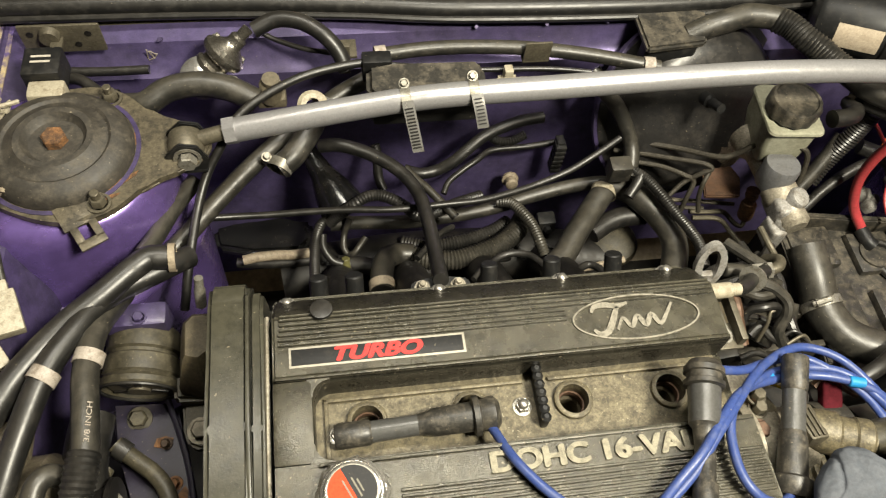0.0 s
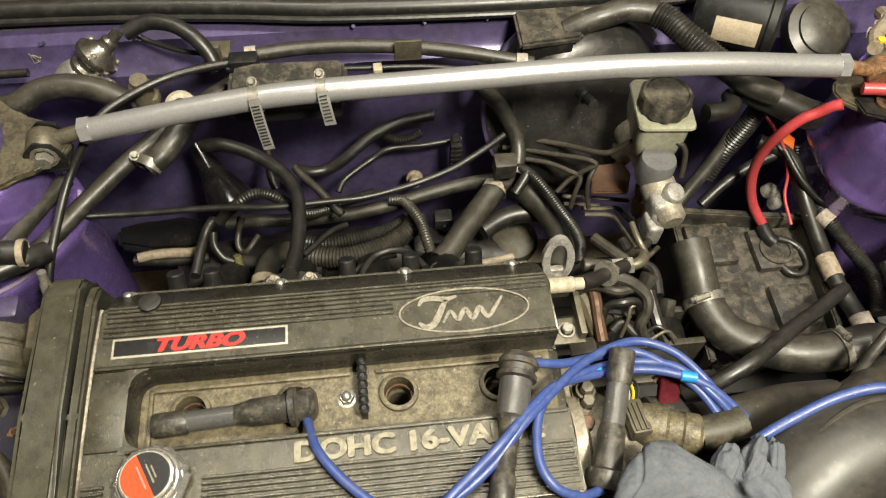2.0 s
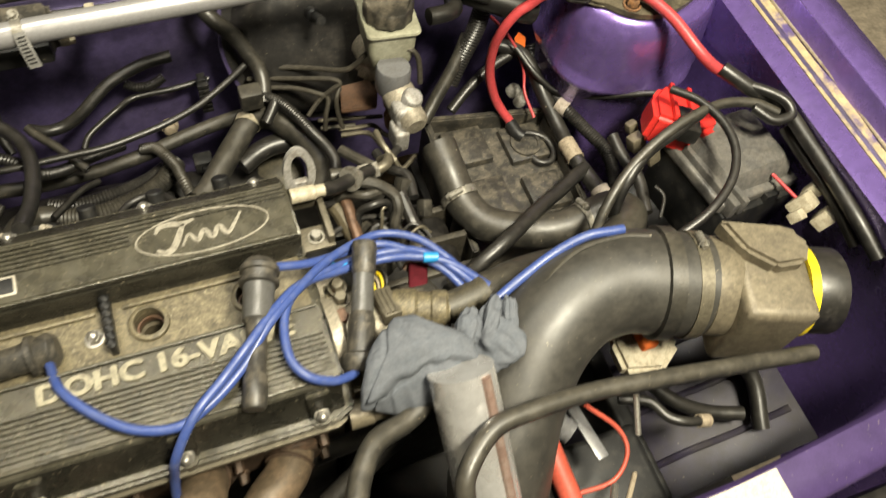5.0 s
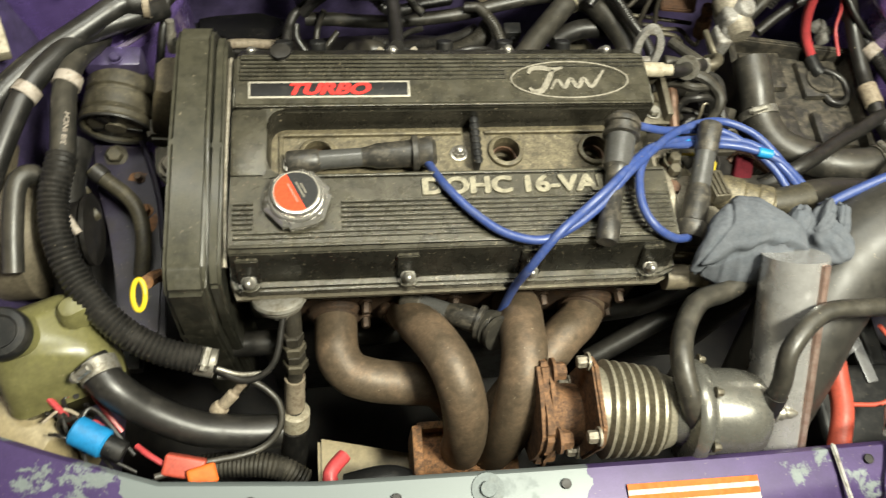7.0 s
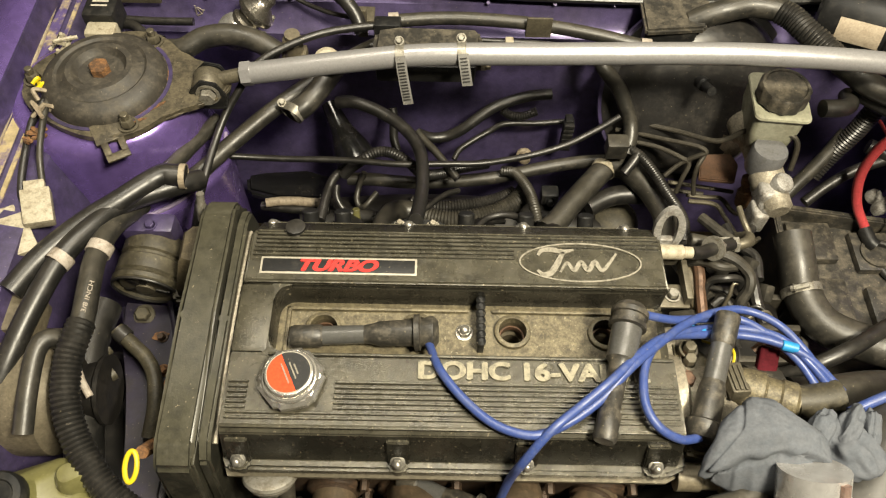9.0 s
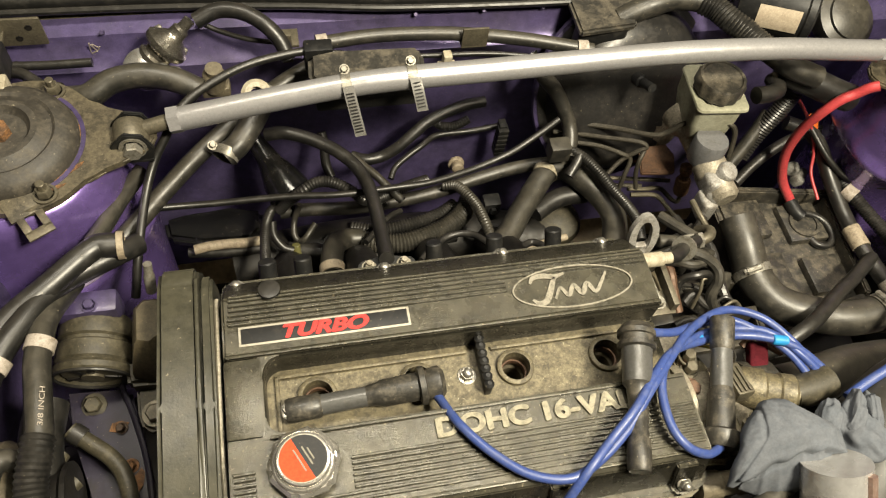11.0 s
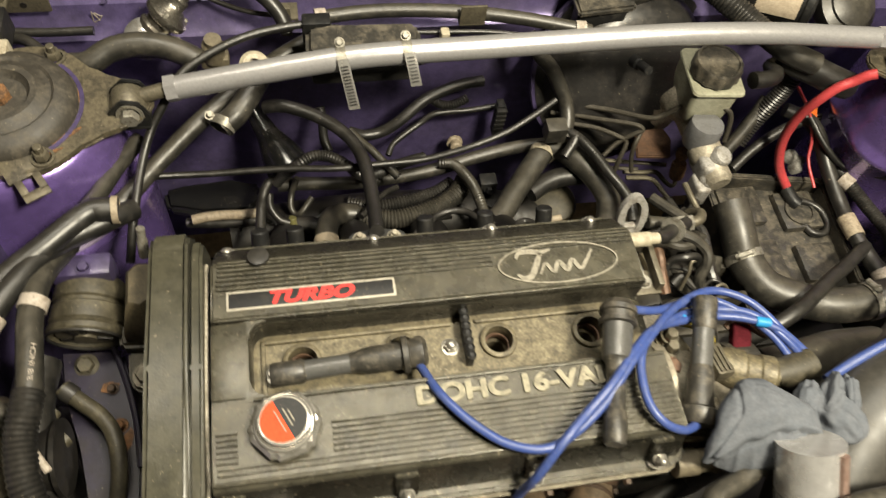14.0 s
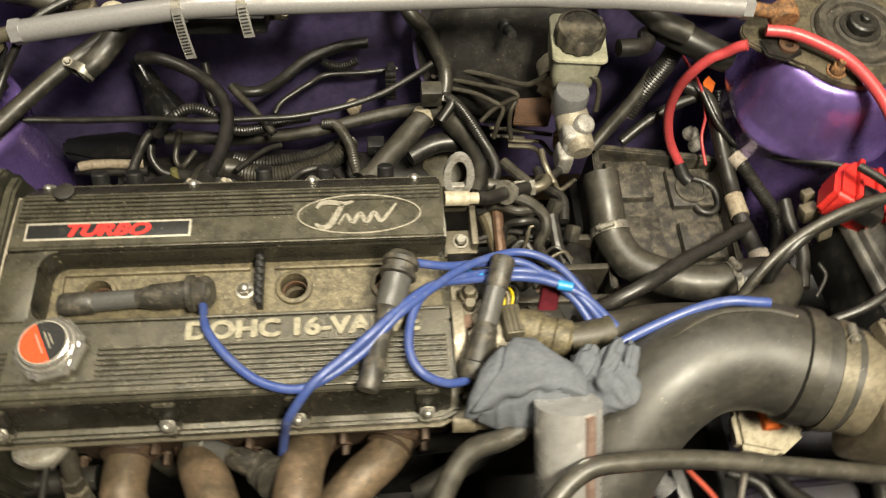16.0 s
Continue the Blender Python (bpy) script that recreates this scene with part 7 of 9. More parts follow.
lathe(bm, (0.200, -0.120, 0.832), (1, -0.02, 0.0), [(0, 0), (0.0125, 0), (0.0125, 0.020), (0.0105, 0.022), (0.0105, 0.036), (0.0125, 0.038), (0.0115, 0.048), (0, 0.048)], 24)
single("coolant_sensor", bm, M_BEIGE, "pale cast sensor plug below the cover", "sensor")
bm = bmesh.new()
tube(bm, [(0.292, 0.0, 0.835), (0.305, 0.006, 0.842), (0.318, -0.004, 0.838), (0.33, -0.012, 0.835)], 0.004, 8)
single("signal_wire", bm, M_COPPER, "brown wire under blue leads", "cable")
# ---- ignition end: cast end plate, sensor, connectors ----
ip = thing("end_casting", (0.219, -0.038, 0.82), "dirty tan cast end plate with brown hex bolts", "casting")
bm = bmesh.new()
prism(bm, [(0.206, -0.105), (0.232, -0.108), (0.240, -0.085), (0.238, -0.040), (0.246, -0.022), (0.238, -0.004), (0.208, 0.004)], 0.825, 0.848, "z", 0.004, 3)
part("plate", bm, M_VALLEY, ip)
for x, y, r in ((0.217, -0.039, 0.0075), (0.222, -0.012, 0.005), (0.228, -0.092, 0.005)):
    bm = bmesh.new()
    lathe(bm, (x, y, 0.845), (0, 0, 1), [(r * 1.7, 0), (r * 1.7, 0.004), (r * 1.3, 0.006), (0, 0.006)], 20)
    part("boss", bm, M_VALLEY, ip)
    bm = bmesh.new()
    hexhead(bm, (x, y, 0.851), (0, 0, 1), r, 0.008)
    part("bolt", bm, M_COPPER, ip, "brown stained hex bolt")
for k in range(4):
    bm = bmesh.new()
    box(bm, 0.242 + 0.010 * k, 0.247 + 0.010 * k, -0.085, -0.05, 0.815, 0.842 - 0.002 * k, 0.0015)
    part("fin", bm, M_VALLEY, ip)
cc = thing("coil_connector", (0.260, -0.037, 0.862), "dusty grey ribbed connector with yellow wires", "connector")
cq = Matrix.Translation((0.260, -0.037, 0.862)) @ pose(0, 0, 0, -12, 0, 4)
bm = bmesh.new()
box(bm, -0.0085, 0.0085, -0.018, 0.015, -0.014, 0.000, 0.0025, cq)
part("shell", bm, M_STEELCAP, cc)
for k in range(3):
    bm = bmesh.new()
    box(bm, -0.006 + 0.0045 * k, -0.0035 + 0.0045 * k, -0.016, 0.010, -0.001, 0.002, 0.0006, cq)
    part("rib", bm, M_STEELCAP, cc)
for k, M in enumerate((M_YELLOW, M_PATCH, M_YELLOW, M_RUBBER)):
    bm = bmesh.new()
    a = cq @ Vector((-0.005 + 0.0033 * k, 0.013, -0.006))
    tube(bm, [a, a + Vector((0.001 * k, 0.010, 0.006)), a + Vector((0.002 * k - 0.004, 0.022, 0.000)), a + Vector((-0.01, 0.034, -0.016))], 0.0013, 6)
    part("wire", bm, M, cc)
cs = thing("cam_sensor", (0.270, -0.042, 0.845), "tan cast cam sensor with brown rubber boot", "sensor")
p0, p1, p2 = Vector((0.270, -0.042, 0.845)), Vector((0.315, -0.058, 0.850)), Vector((0.352, -0.051, 0.850))
bm = bmesh.new()
lathe(bm, p0, p1 - p0, [(0, -0.008), (0.017, -0.008), (0.019, 0.0), (0.019, 0.016), (0.016, 0.019), (0.016, 0.030), (0.0175, 0.032), (0.0175, 0.044), (0.014, 0.047), (0.014, (p1 - p0).length), (0, (p1 - p0).length)], 28)
part("body", bm, M_VALLEY, cs, "tan cast sensor body")
bm = bmesh.new()
tube(bm, [p1 - (p1 - p0) * 0.08, p1.lerp(p2, 0.5), p2], 0.0145, 20, r_end=0.016)
part("boot", bm, M_MOUNT, cs, "olive brown rubber boot")
bm = bmesh.new()
box(bm, -0.009, 0.009, -0.014, 0.014, -0.007, 0.006, 0.003, Matrix.Translation((0.300, -0.014, 0.840)) @ pose(0, 0, 0, 8, 0, -18), 3)
single("tape_wrap", bm, M_DARKRED, "dark crimson tape wrap under blue leads", "tape")
cb = thing("loom_bracket", (0.221, 0.055, 0.842), "grimy folded steel loom bracket with bolt", "bracket")
x, y, z = (0.221, 0.055, 0.842)
bm = bmesh.new()
box(bm, x - 0.016, x + 0.016, y - 0.013, y + 0.013, z - 0.004, z - 0.001, 0.001)
box(bm, x + 0.010, x + 0.016, y - 0.010, y + 0.040, z - 0.003, z + 0.012, 0.001)
box(bm, x - 0.016, x + 0.016, y + 0.036, y + 0.040, z - 0.003, z + 0.010, 0.001)
part("plate", bm, M_STEELCAP, cb)
bm = bmesh.new()
hexhead(bm, (x, y, z - 0.001), (0, 0, 1), 0.0055, 0.007)
part("bolt", bm, M_ZINC, cb)
hn = thing("hose_union", (0.295, 0.132, 0.815), "grey braided union with plated hex nut", "fitting")
q = Vector((0.295, 0.132, 0.815))
bm = bmesh.new()
rod(bm, q - Vector((0.038, -0.004, -0.004)), q - Vector((0.006, 0, 0)), 0.0075, n=16)
part("sleeve", bm, M_RUBBER_OLD, hn)
bm = bmesh.new()
lathe(bm, q - Vector((0.008, 0, 0)), (1, 0.05, 0.0), [(0, 0), (0.0095, 0), (0.0095, 0.012), (0.0078, 0.0125), (0.0078, 0.016), (0.0092, 0.0165), (0.0092, 0.022), (0, 0.022)], 6)
part("nut", bm, M_ZINC, hn)
bm = bmesh.new()
tube(bm, [q + Vector((0.012, 0, 0)), q + Vector((0.024, 0.004, 0.001)), q + Vector((0.030, 0.014, -0.004)), q + Vector((0.026, 0.024, -0.020))], 0.0060, 14)
part("elbow", bm, M_STEELCAP, hn, "tan alloy elbow")

# ---- cloth stuffed in the pipe ----
def ridged(p):
    """Sharp-crested wrinkle noise, 0 to 1."""
    return 1 - min(1.0, abs(noise.noise(p)) * 2.6)


bm = bmesh.new()
bmesh.ops.create_icosphere(bm, subdivisions=6, radius=1.0)
for v in bm.verts:
    d = v.co.normalized()
    n1 = noise.noise(d * 1.1 + Vector((3, 1, 2)))
    n2 = noise.noise(d * 2.7 + Vector((1, 5, 2)))
    s = 1 + 0.12 * n1 + 0.05 * n2
    # the upper layer hangs over a lower flap along one wandering hem
    hem = d.y + 0.34 + 0.22 * d.x * d.x - 0.10 * d.x + 0.10 * n2
    step = 1 / (1 + math.exp(-hem / 0.022))
    s *= 0.84 + 0.16 * step
    s += 0.045 * math.exp(-((hem - 0.08) / 0.07) ** 2) - 0.10 * math.exp(-((hem + 0.03) / 0.03) ** 2)
    # rolled edge on one side, pleats running down the flap
    s -= 0.06 * math.exp(-((d.x + 0.70 - 0.25 * d.y) / 0.035) ** 2) * step
    s += 0.05 * (1 - step) * ridged(Vector((d.x * 3.2 + d.y, d.y * 0.8, 4.0)))
    s += 0.028 * ridged(Vector((d.x * 1.7 + 0.9 * d.y, d.y * 1.1 - d.x * 0.6, d.z + 2.0)))
    taper = 1 - 0.36 * d.y
    p = Vector((d.x * 0.046 * s * taper - 0.004 * d.y, d.y * 0.038 * s, d.z * 0.027 * s))
    if d.y < 0.1:
        p.z -= 0.036 * (0.1 - d.y) ** 1.2 * (1 - 0.55 * min(1.0, max(0.0, d.x * 2)))
        p.x -= 0.012 * (0.1 - d.y)
    p.z += 0.0006 * noise.noise(d * 9) + 0.0003 * noise.noise(d * 22)
    v.co = Vector((0.264, -0.110, 0.891)) + p
rag = single("cloth", bm, M_CLOTH, "crumpled blue-grey cloth stuffed over charge pipe", "cloth", angle=80)
for centre, size, seed, turn in (((0.333, -0.112, 0.880), (0.024, 0.026, 0.019), 2.0, 0.3), ((0.314, -0.092, 0.884), (0.012, 0.016, 0.010), 5.0, -0.5), ((0.334, -0.092, 0.891), (0.009, 0.020, 0.011), 14.0, -0.6), ((0.351, -0.093, 0.889), (0.008, 0.018, 0.010), 8.0, -0.3)):
    bm = bmesh.new()
    bmesh.ops.create_icosphere(bm, subdivisions=5, radius=1.0)
    for v in bm.verts:
        d = v.co.normalized()
        n1 = noise.noise(d * 1.3 + Vector((seed, 1, 2)))
        pleat = ridged(Vector((d.x * 1.9 + turn * d.y, d.y * 0.5, d.z * 0.9 + seed)))
        s = 0.94 + 0.34 * n1 + 0.12 * pleat
        x, y = d.x * size[0] * s, d.y * size[1] * s
        v.co = Vector(centre) + Vector((x * math.cos(turn) - y * math.sin(turn), x * math.sin(turn) + y * math.cos(turn), d.z * size[2] * s + 0.0005 * noise.noise(d * 9)))
    part("fold", bm, M_CLOTH, rag, "", 80)

# ---- brake booster and master cylinder ----
bb = thing("brake_booster", (0.31, 0.40, 0.60), "round dull black brake booster on firewall", "brake booster")
bd = Vector((0.12, -0.86, 0.42)).normalized()
bm = bmesh.new()
lathe(bm, Vector((0.318, 0.385, 0.775)) - bd * 0.03, bd, [(0.105, 0), (0.122, 0.004), (0.124, 0.012), (0.122, 0.020), (0.112, 0.024), (0.108, 0.034), (0.096, 0.052), (0.080, 0.060), (0.060, 0.064), (0.045, 0.066), (0.030, 0.067), (0, 0.068)], 64)
part("shell", bm, M_BOOSTER, bb)
bm = bmesh.new()
lathe(bm, Vector((0.318, 0.385, 0.775)) - bd * 0.03, bd, [(0.118, 0.010), (0.1265, 0.012), (0.1265, 0.018), (0.118, 0.020)], 64)
part("rim", bm, M_PURPLE_DARK, bb, "crimped rim")
bm = bmesh.new()
lathe(bm, (0.296, 0.345, 0.842), bd, [(0, 0), (0.008, 0), (0.008, 0.012), (0.0055, 0.014), (0.0055, 0.034), (0, 0.034)], 16)
part("check_valve", bm, M_PLASTIC, bb)


def on_booster(r, a):
    """A point on the booster's front shell at a radius and an angle, a hair proud."""
    u = (Vector((1, 0, 0)) - bd * bd.x).normalized()
    v = bd.cross(u)
    h = 0.066 if r < 0.045 else 0.064 - (r - 0.06) * 0.2 if r < 0.08 else 0.060 - (r - 0.08) * 0.5 if r < 0.096 else 0.052 - (r - 0.096) * 1.5
    a = radians(a)
    return Vector((0.318, 0.385, 0.775)) - bd * 0.03 + bd * (h + 0.0010) + (u * math.cos(a) + v * math.sin(a)) * r


for r0, r1, a0, a1, M, lb in ((0.050, 0.092, -62, -22, M_PATCH, "patch of peeled tan paint"), (0.086, 0.104, -84, -60, M_ORUST, "rusty patch")):
    bm = bmesh.new()
    sheet(bm, [[on_booster(r0 + (r1 - r0) * (i / 8) + 0.10 * (r1 - r0) * math.sin(1.9 * j + a0), a0 + (a1 - a0) * (j / 10) + 0.06 * (a1 - a0) * math.sin(2.1 * i)) for j in range(11)] for i in range(9)])
    part("bare_patch", bm, M, bb, lb)

mc = thing("brake_master_cylinder", (0.375, 0.25, 0.75), "cast brake master cylinder with milky reservoir", "brake cylinder")
bm = bmesh.new()
lathe(bm, (0.362, 0.325, 0.800), (0.12, -0.95, -0.10), [(0, 0), (0.024, 0), (0.024, 0.02), (0.017, 0.03), (0.017, 0.075), (0.020, 0.078), (0.020, 0.095), (0.0165, 0.10), (0.0165, 0.125), (0.012, 0.13), (0, 0.13)], 28)
part("cylinder", bm, M_ALLOY, mc, "corroded pale alloy cylinder")
bm = bmesh.new()
loft(bm, [(rounded(0.374, 0.300, 0.020, 0.022, 0.008, -0.08), 0.800), (rounded(0.374, 0.302, 0.025, 0.029, 0.008, -0.08), 0.812), (rounded(0.374, 0.305, 0.028, 0.033, 0.008, -0.08), 0.832), (rounded(0.374, 0.306, 0.029, 0.034, 0.008, -0.08), 0.858)])
part("reservoir", bm, M_RESERVOIR, mc, "milky plastic fluid reservoir")
bm = bmesh.new()
loft(bm, [(rounded(0.375, 0.305, 0.031, 0.036, 0.008, -0.08), 0.8565), (rounded(0.375, 0.305, 0.0318, 0.0368, 0.008, -0.08), 0.8585), (rounded(0.375, 0.305, 0.031, 0.036, 0.008, -0.08), 0.8610)])
part("flange", bm, M_RESERVOIR, mc)
bm = bmesh.new()
n = 48
rings = []
for r, h in ((0.0255, 0.862), (0.0275, 0.864), (0.0275, 0.879), (0.0262, 0.882), (0.0235, 0.882), (0.0225, 0.8805), (0, 0.8805)):
    rings.append([bm.verts.new((0.374 + (r * (1.05 if (i // 2) % 2 and 0.863 < h < 0.880 else 1)) * math.cos(2 * math.pi * i / n), 0.302 + (r * (1.05 if (i // 2) % 2 and 0.863 < h < 0.880 else 1)) * math.sin(2 * math.pi * i / n), h)) for i in range(n)] if r else [bm.verts.new((0.374, 0.302, h))])
for a, b in zip(rings, rings[1:]):
    for i in range(n):
        bm.faces.new((a[i], a[(i + 1) % n], b[(i + 1) % n], b[i]) if len(b) > 1 else (a[i], a[(i + 1) % n], b[0]))
part("cap", bm, M_DUSTYBOX, mc, "dusty ribbed black cap")
bm = bmesh.new()
lathe(bm, (0.368, 0.256, 0.790), (0.03, 0.10, 1), [(0, 0), (0.0190, 0), (0.0205, 0.004), (0.0205, 0.030), (0.0190, 0.034), (0, 0.035)], 28)
part("neck", bm, M_NECK, mc, "smooth grey lower neck")
bm = bmesh.new()
box(bm, 0.356, 0.380, 0.206, 0.246, 0.772, 0.804, 0.008, None, 3)
lathe(bm, (0.376, 0.228, 0.79), (0.25, -0.3, 1), [(0.0125, 0), (0.0125, 0.020), (0.0105, 0.023), (0.0075, 0.024), (0, 0.024)], 20)
lathe(bm, (0.368, 0.214, 0.782), (0.5, -0.85, 0.1), [(0.013, 0), (0.0135, 0.010), (0.0115, 0.014), (0.0065, 0.0145), (0.006, 0.0165), (0, 0.0165)], 22)
box(bm, 0.352, 0.370, 0.192, 0.220, 0.750, 0.782, 0.005, None, 3)
part("valve_block", bm, M_PALEALLOY, mc, "pale corroded valve block")
bm = bmesh.new()
prism(bm, [(0.312, 0.276), (0.356, 0.272), (0.366, 0.300), (0.360, 0.318), (0.322, 0.316)], 0.738, 0.744, "z", 0.0015)
part("bracket", bm, M_COPPER, mc, "rusty bracket")
bm = bmesh.new()
lathe(bm, (0.378, 0.268, 0.702), (-0.10, 0.20, 1), [(0, 0), (0.0085, 0), (0.0098, 0.004), (0.0098, 0.022), (0.0085, 0.025), (0.0065, 0.026), (0.0065, 0.036), (0.008, 0.037), (0.008, 0.046), (0, 0.046)], 20)
part("plug", bm, M_RUST, mc, "brown sensor plug")
bm = bmesh.new()
tube(bm, [(0.418, 0.287, 0.862), (0.44, 0.29, 0.86), (0.455, 0.30, 0.855), (0.46, 0.32, 0.85)], 0.010, 14)
single("fluid_hose", bm, M_RUBBER, "short black hose by fluid reservoir", "hose")

# ---- battery tray ----
bt = thing("battery_tray", (0.51, 0.18, 0.62), "dusty black battery tray with ribbed floor", "battery tray")
C = [(0.428, 0.278), (0.595, 0.252), (0.585, 0.100), (0.419, 0.070)]
bm = bmesh.new()
prism(bm, C, 0.655, 0.664, "z", 0.002)
part("floor", bm, M_DUSTYBOX, bt)
for (a, b), h in zip(zip(C, C[1:] + C[:1]), (0.690, 0.684, 0.676, 0.690)):
    d = (Vector(b) - Vector(a)).normalized()
    nn = Vector((-d.y, d.x)) * 0.0045
    bm = bmesh.new()
    prism(bm, [(a[0] + nn.x, a[1] + nn.y), (b[0] + nn.x, b[1] + nn.y), (b[0] - nn.x, b[1] - nn.y), (a[0] - nn.x, a[1] - nn.y)], 0.60, h, "z", 0.002)
    part("wall", bm, M_DUSTYBOX, bt)
for x0, x1, y0, y1, h in ((0.442, 0.500, 0.204, 0.262, 0.6755), (0.522, 0.578, 0.190, 0.248, 0.6745), (0.438, 0.500, 0.104, 0.178, 0.6745), (0.522, 0.574, 0.112, 0.166, 0.6755)):
    bm = bmesh.new()
    box(bm, x0, x1, y0, y1, 0.662, h, 0.004)
    part("rib", bm, M_DUSTYBOX, bt)
bm = bmesh.new()
lathe(bm, (0.550, 0.215, 0.6745), (0, 0, 1), [(0.021, 0), (0.021, 0.003), (0.017, 0.003), (0.017, 0.0005), (0, 0.0005)], 32)
part("drain", bm, M_DUSTYBOX, bt)
bm = bmesh.new()
box(bm, 0.41, 0.60, 0.06, 0.29, 0.50, 0.60, 0.01)
part("carrier", bm, M_DARK, bt, "oily dark carrier")

# ---- fuse box and terminal cover ----
fz = thing("fuse_box", (0.722, 0.052, 0.69), "black plastic fuse box with dusty lid", "fuse box")
fm = Matrix.Translation((0.722, 0.052, 0.752)) @ pose(0, 0, 0, -3, 4, 6)
bm = bmesh.new()
box(bm, -0.055, 0.060, -0.065, 0.060, -0.06, 0.02, 0.006, fm)
part("base", bm, M_PLASTIC, fz)
bm = bmesh.new()
box(bm, -0.058, 0.066, -0.056, 0.062, 0.018, 0.034, 0.004, fm, 3)
part("lid", bm, M_LID, fz, "scuffed lid skirt")
bm = bmesh.new()
loft(bm, [(rounded(0.730, 0.056, 0.054, 0.050, 0.010, 0.10), 0.778), (rounded(0.730, 0.058, 0.052, 0.047, 0.010, 0.10), 0.797), (rounded(0.730, 0.060, 0.044, 0.039, 0.012, 0.10), 0.809)])
part("lid_top", bm, M_LID, fz, "bevelled lid top with dull shine")
for x0, x1, y0, y1 in ((-0.052, -0.042, -0.066, 0.030), (-0.036, -0.028, -0.066, 0.000)):
    bm = bmesh.new()
    box(bm, x0, x1, y0, y1, 0.020, 0.044, 0.002, fm)
    part("rib", bm, M_LID, fz, "raised rib")
for y in (-0.060, 0.062):
    bm = bmesh.new()
    box(bm, 0.010, 0.030, y - 0.004, y + 0.004, -0.01, 0.030, 0.002, fm)
    part("latch", bm, M_PLASTIC, fz, "black lid latch")
rc = thing("terminal_cover", (0.675, 0.16, 0.78), "bright red plastic battery terminal cover", "terminal cover")
bm = bmesh.new()
rm = Matrix.Translation((0.681, 0.116, 0.797)) @ pose(0, 0, 0, -10, 8, -28)
prism(bm, [(-0.040, -0.030), (0.020, -0.036), (0.044, -0.016), (0.042, 0.030), (0.010, 0.044), (-0.026, 0.036), (-0.040, 0.010)], -0.022, 0.020, "z", 0.006, 3)
bmesh.ops.transform(bm, matrix=rm, verts=bm.verts)
part("shell", bm, M_REDCOVER, rc)
for x in (-0.016, 0.006):
    bm = bmesh.new()
    box(bm, x - 0.003, x + 0.003, -0.028, 0.034, 0.018, 0.027, 0.002, rm)
    part("rib", bm, M_REDCOVER, rc)
bm = bmesh.new()
box(bm, -0.014, 0.012, -0.050, -0.006, 0.006, 0.028, 0.006, rm)
part("cable_boot", bm, M_RUBBER, rc, "black cable boot")
bm = bmesh.new()
for p, s in (((0.636, 0.118, 0.768), 0.010), ((0.650, 0.098, 0.760), 0.009), ((0.628, 0.095, 0.755), 0.008), ((0.640, 0.140, 0.770), 0.007)):
    box(bm, -s, s, -s * 0.8, s * 0.8, -s, s, 0.003, Matrix.Translation(p) @ pose(0, 0, 0, 20, 10, 300 * p[0]))
single("fusible_link", bm, M_BEIGE, "cluster of grey fusible link connectors", "connector")
bm = bmesh.new()
for p, s in (((0.762, -0.035, 0.80), 0.013), ((0.780, -0.057, 0.795), 0.011), ((0.784, -0.023, 0.80), 0.010), ((0.746, -0.047, 0.80), 0.008)):
    box(bm, -s, s, -s * 0.8, s * 0.8, -s, s, 0.003, Matrix.Translation(p) @ pose(0, 0, 0, 15, 20, 500 * p[0]))
single("ground_connector", bm, M_WHITE, "pale bundle of wire connectors by fender", "connector")

# ---- fittings on the firewall ----
hbx = thing("map_sensor_box", (0.0, 0.335, 0.85), "flat black box strapped behind strut brace", "sensor box")
bm = bmesh.new()
prism(bm, [(-0.080, 0.318), (-0.088, 0.328), (-0.086, 0.362), (-0.060, 0.368), (0.030, 0.366), (0.036, 0.356), (0.034, 0.318)], 0.868, 0.900, "z", 0.006, 3)
part("case", bm, M_DUSTYBOX, hbx)
bm = bmesh.new()
box(bm, -0.084, 0.028, 0.308, 0.345, 0.868, 0.893, 0.006)
part("bracket", bm, M_PLASTIC, hbx)
bm = bmesh.new()
box(bm, 0.050, 0.085, 0.335, 0.352, 0.872, 0.884, 0.002)
part("plug", bm, M_WHITE, hbx, "pale wire plug")
cbk = thing("wire_connector", (-0.072, 0.385, 0.875), "black wire connector block on a bracket", "connector")
bm = bmesh.new()
box(bm, -0.089, -0.058, 0.370, 0.388, 0.866, 0.895, 0.003)
part("shell", bm, M_PLASTIC, cbk)
bm = bmesh.new()
box(bm, -0.083, -0.064, 0.366, 0.371, 0.874, 0.883, 0.001)
part("latch", bm, M_DARK, cbk)
bm = bmesh.new()
box(bm, -0.118, -0.092, 0.404, 0.430, 0.868, 0.872, 0.001)
box(bm, -0.112, -0.100, 0.400, 0.406, 0.850, 0.890, 0.001)
part("bracket", bm, M_STEELCAP, cbk)
bm = bmesh.new()
box(bm, 0.088, 0.118, 0.388, 0.391, 0.868, 0.894, 0.001)
box(bm, 0.088, 0.118, 0.388, 0.412, 0.866, 0.869, 0.001)
single("pipe_bracket", bm, M_STEELCAP, "folded olive steel bracket on firewall", "bracket")
for nm, p, lb in (("hose_clip", (0.068, 0.370, 0.868), "pale clip on firewall"), ("hose_clip", (0.037, 0.345, 0.868), "white wire clip by the sensor box")):
    bm = bmesh.new()
    box(bm, p[0] - 0.005, p[0] + 0.005, p[1] - 0.006, p[1] + 0.006, p[2] - 0.01, p[2] + 0.010, 0.002)
    box(bm, p[0] - 0.010, p[0] + 0.010, p[1] - 0.004, p[1] + 0.004, p[2] - 0.01, p[2] - 0.004, 0.001)
    single(nm, bm, M_WHITE, lb, "clip")
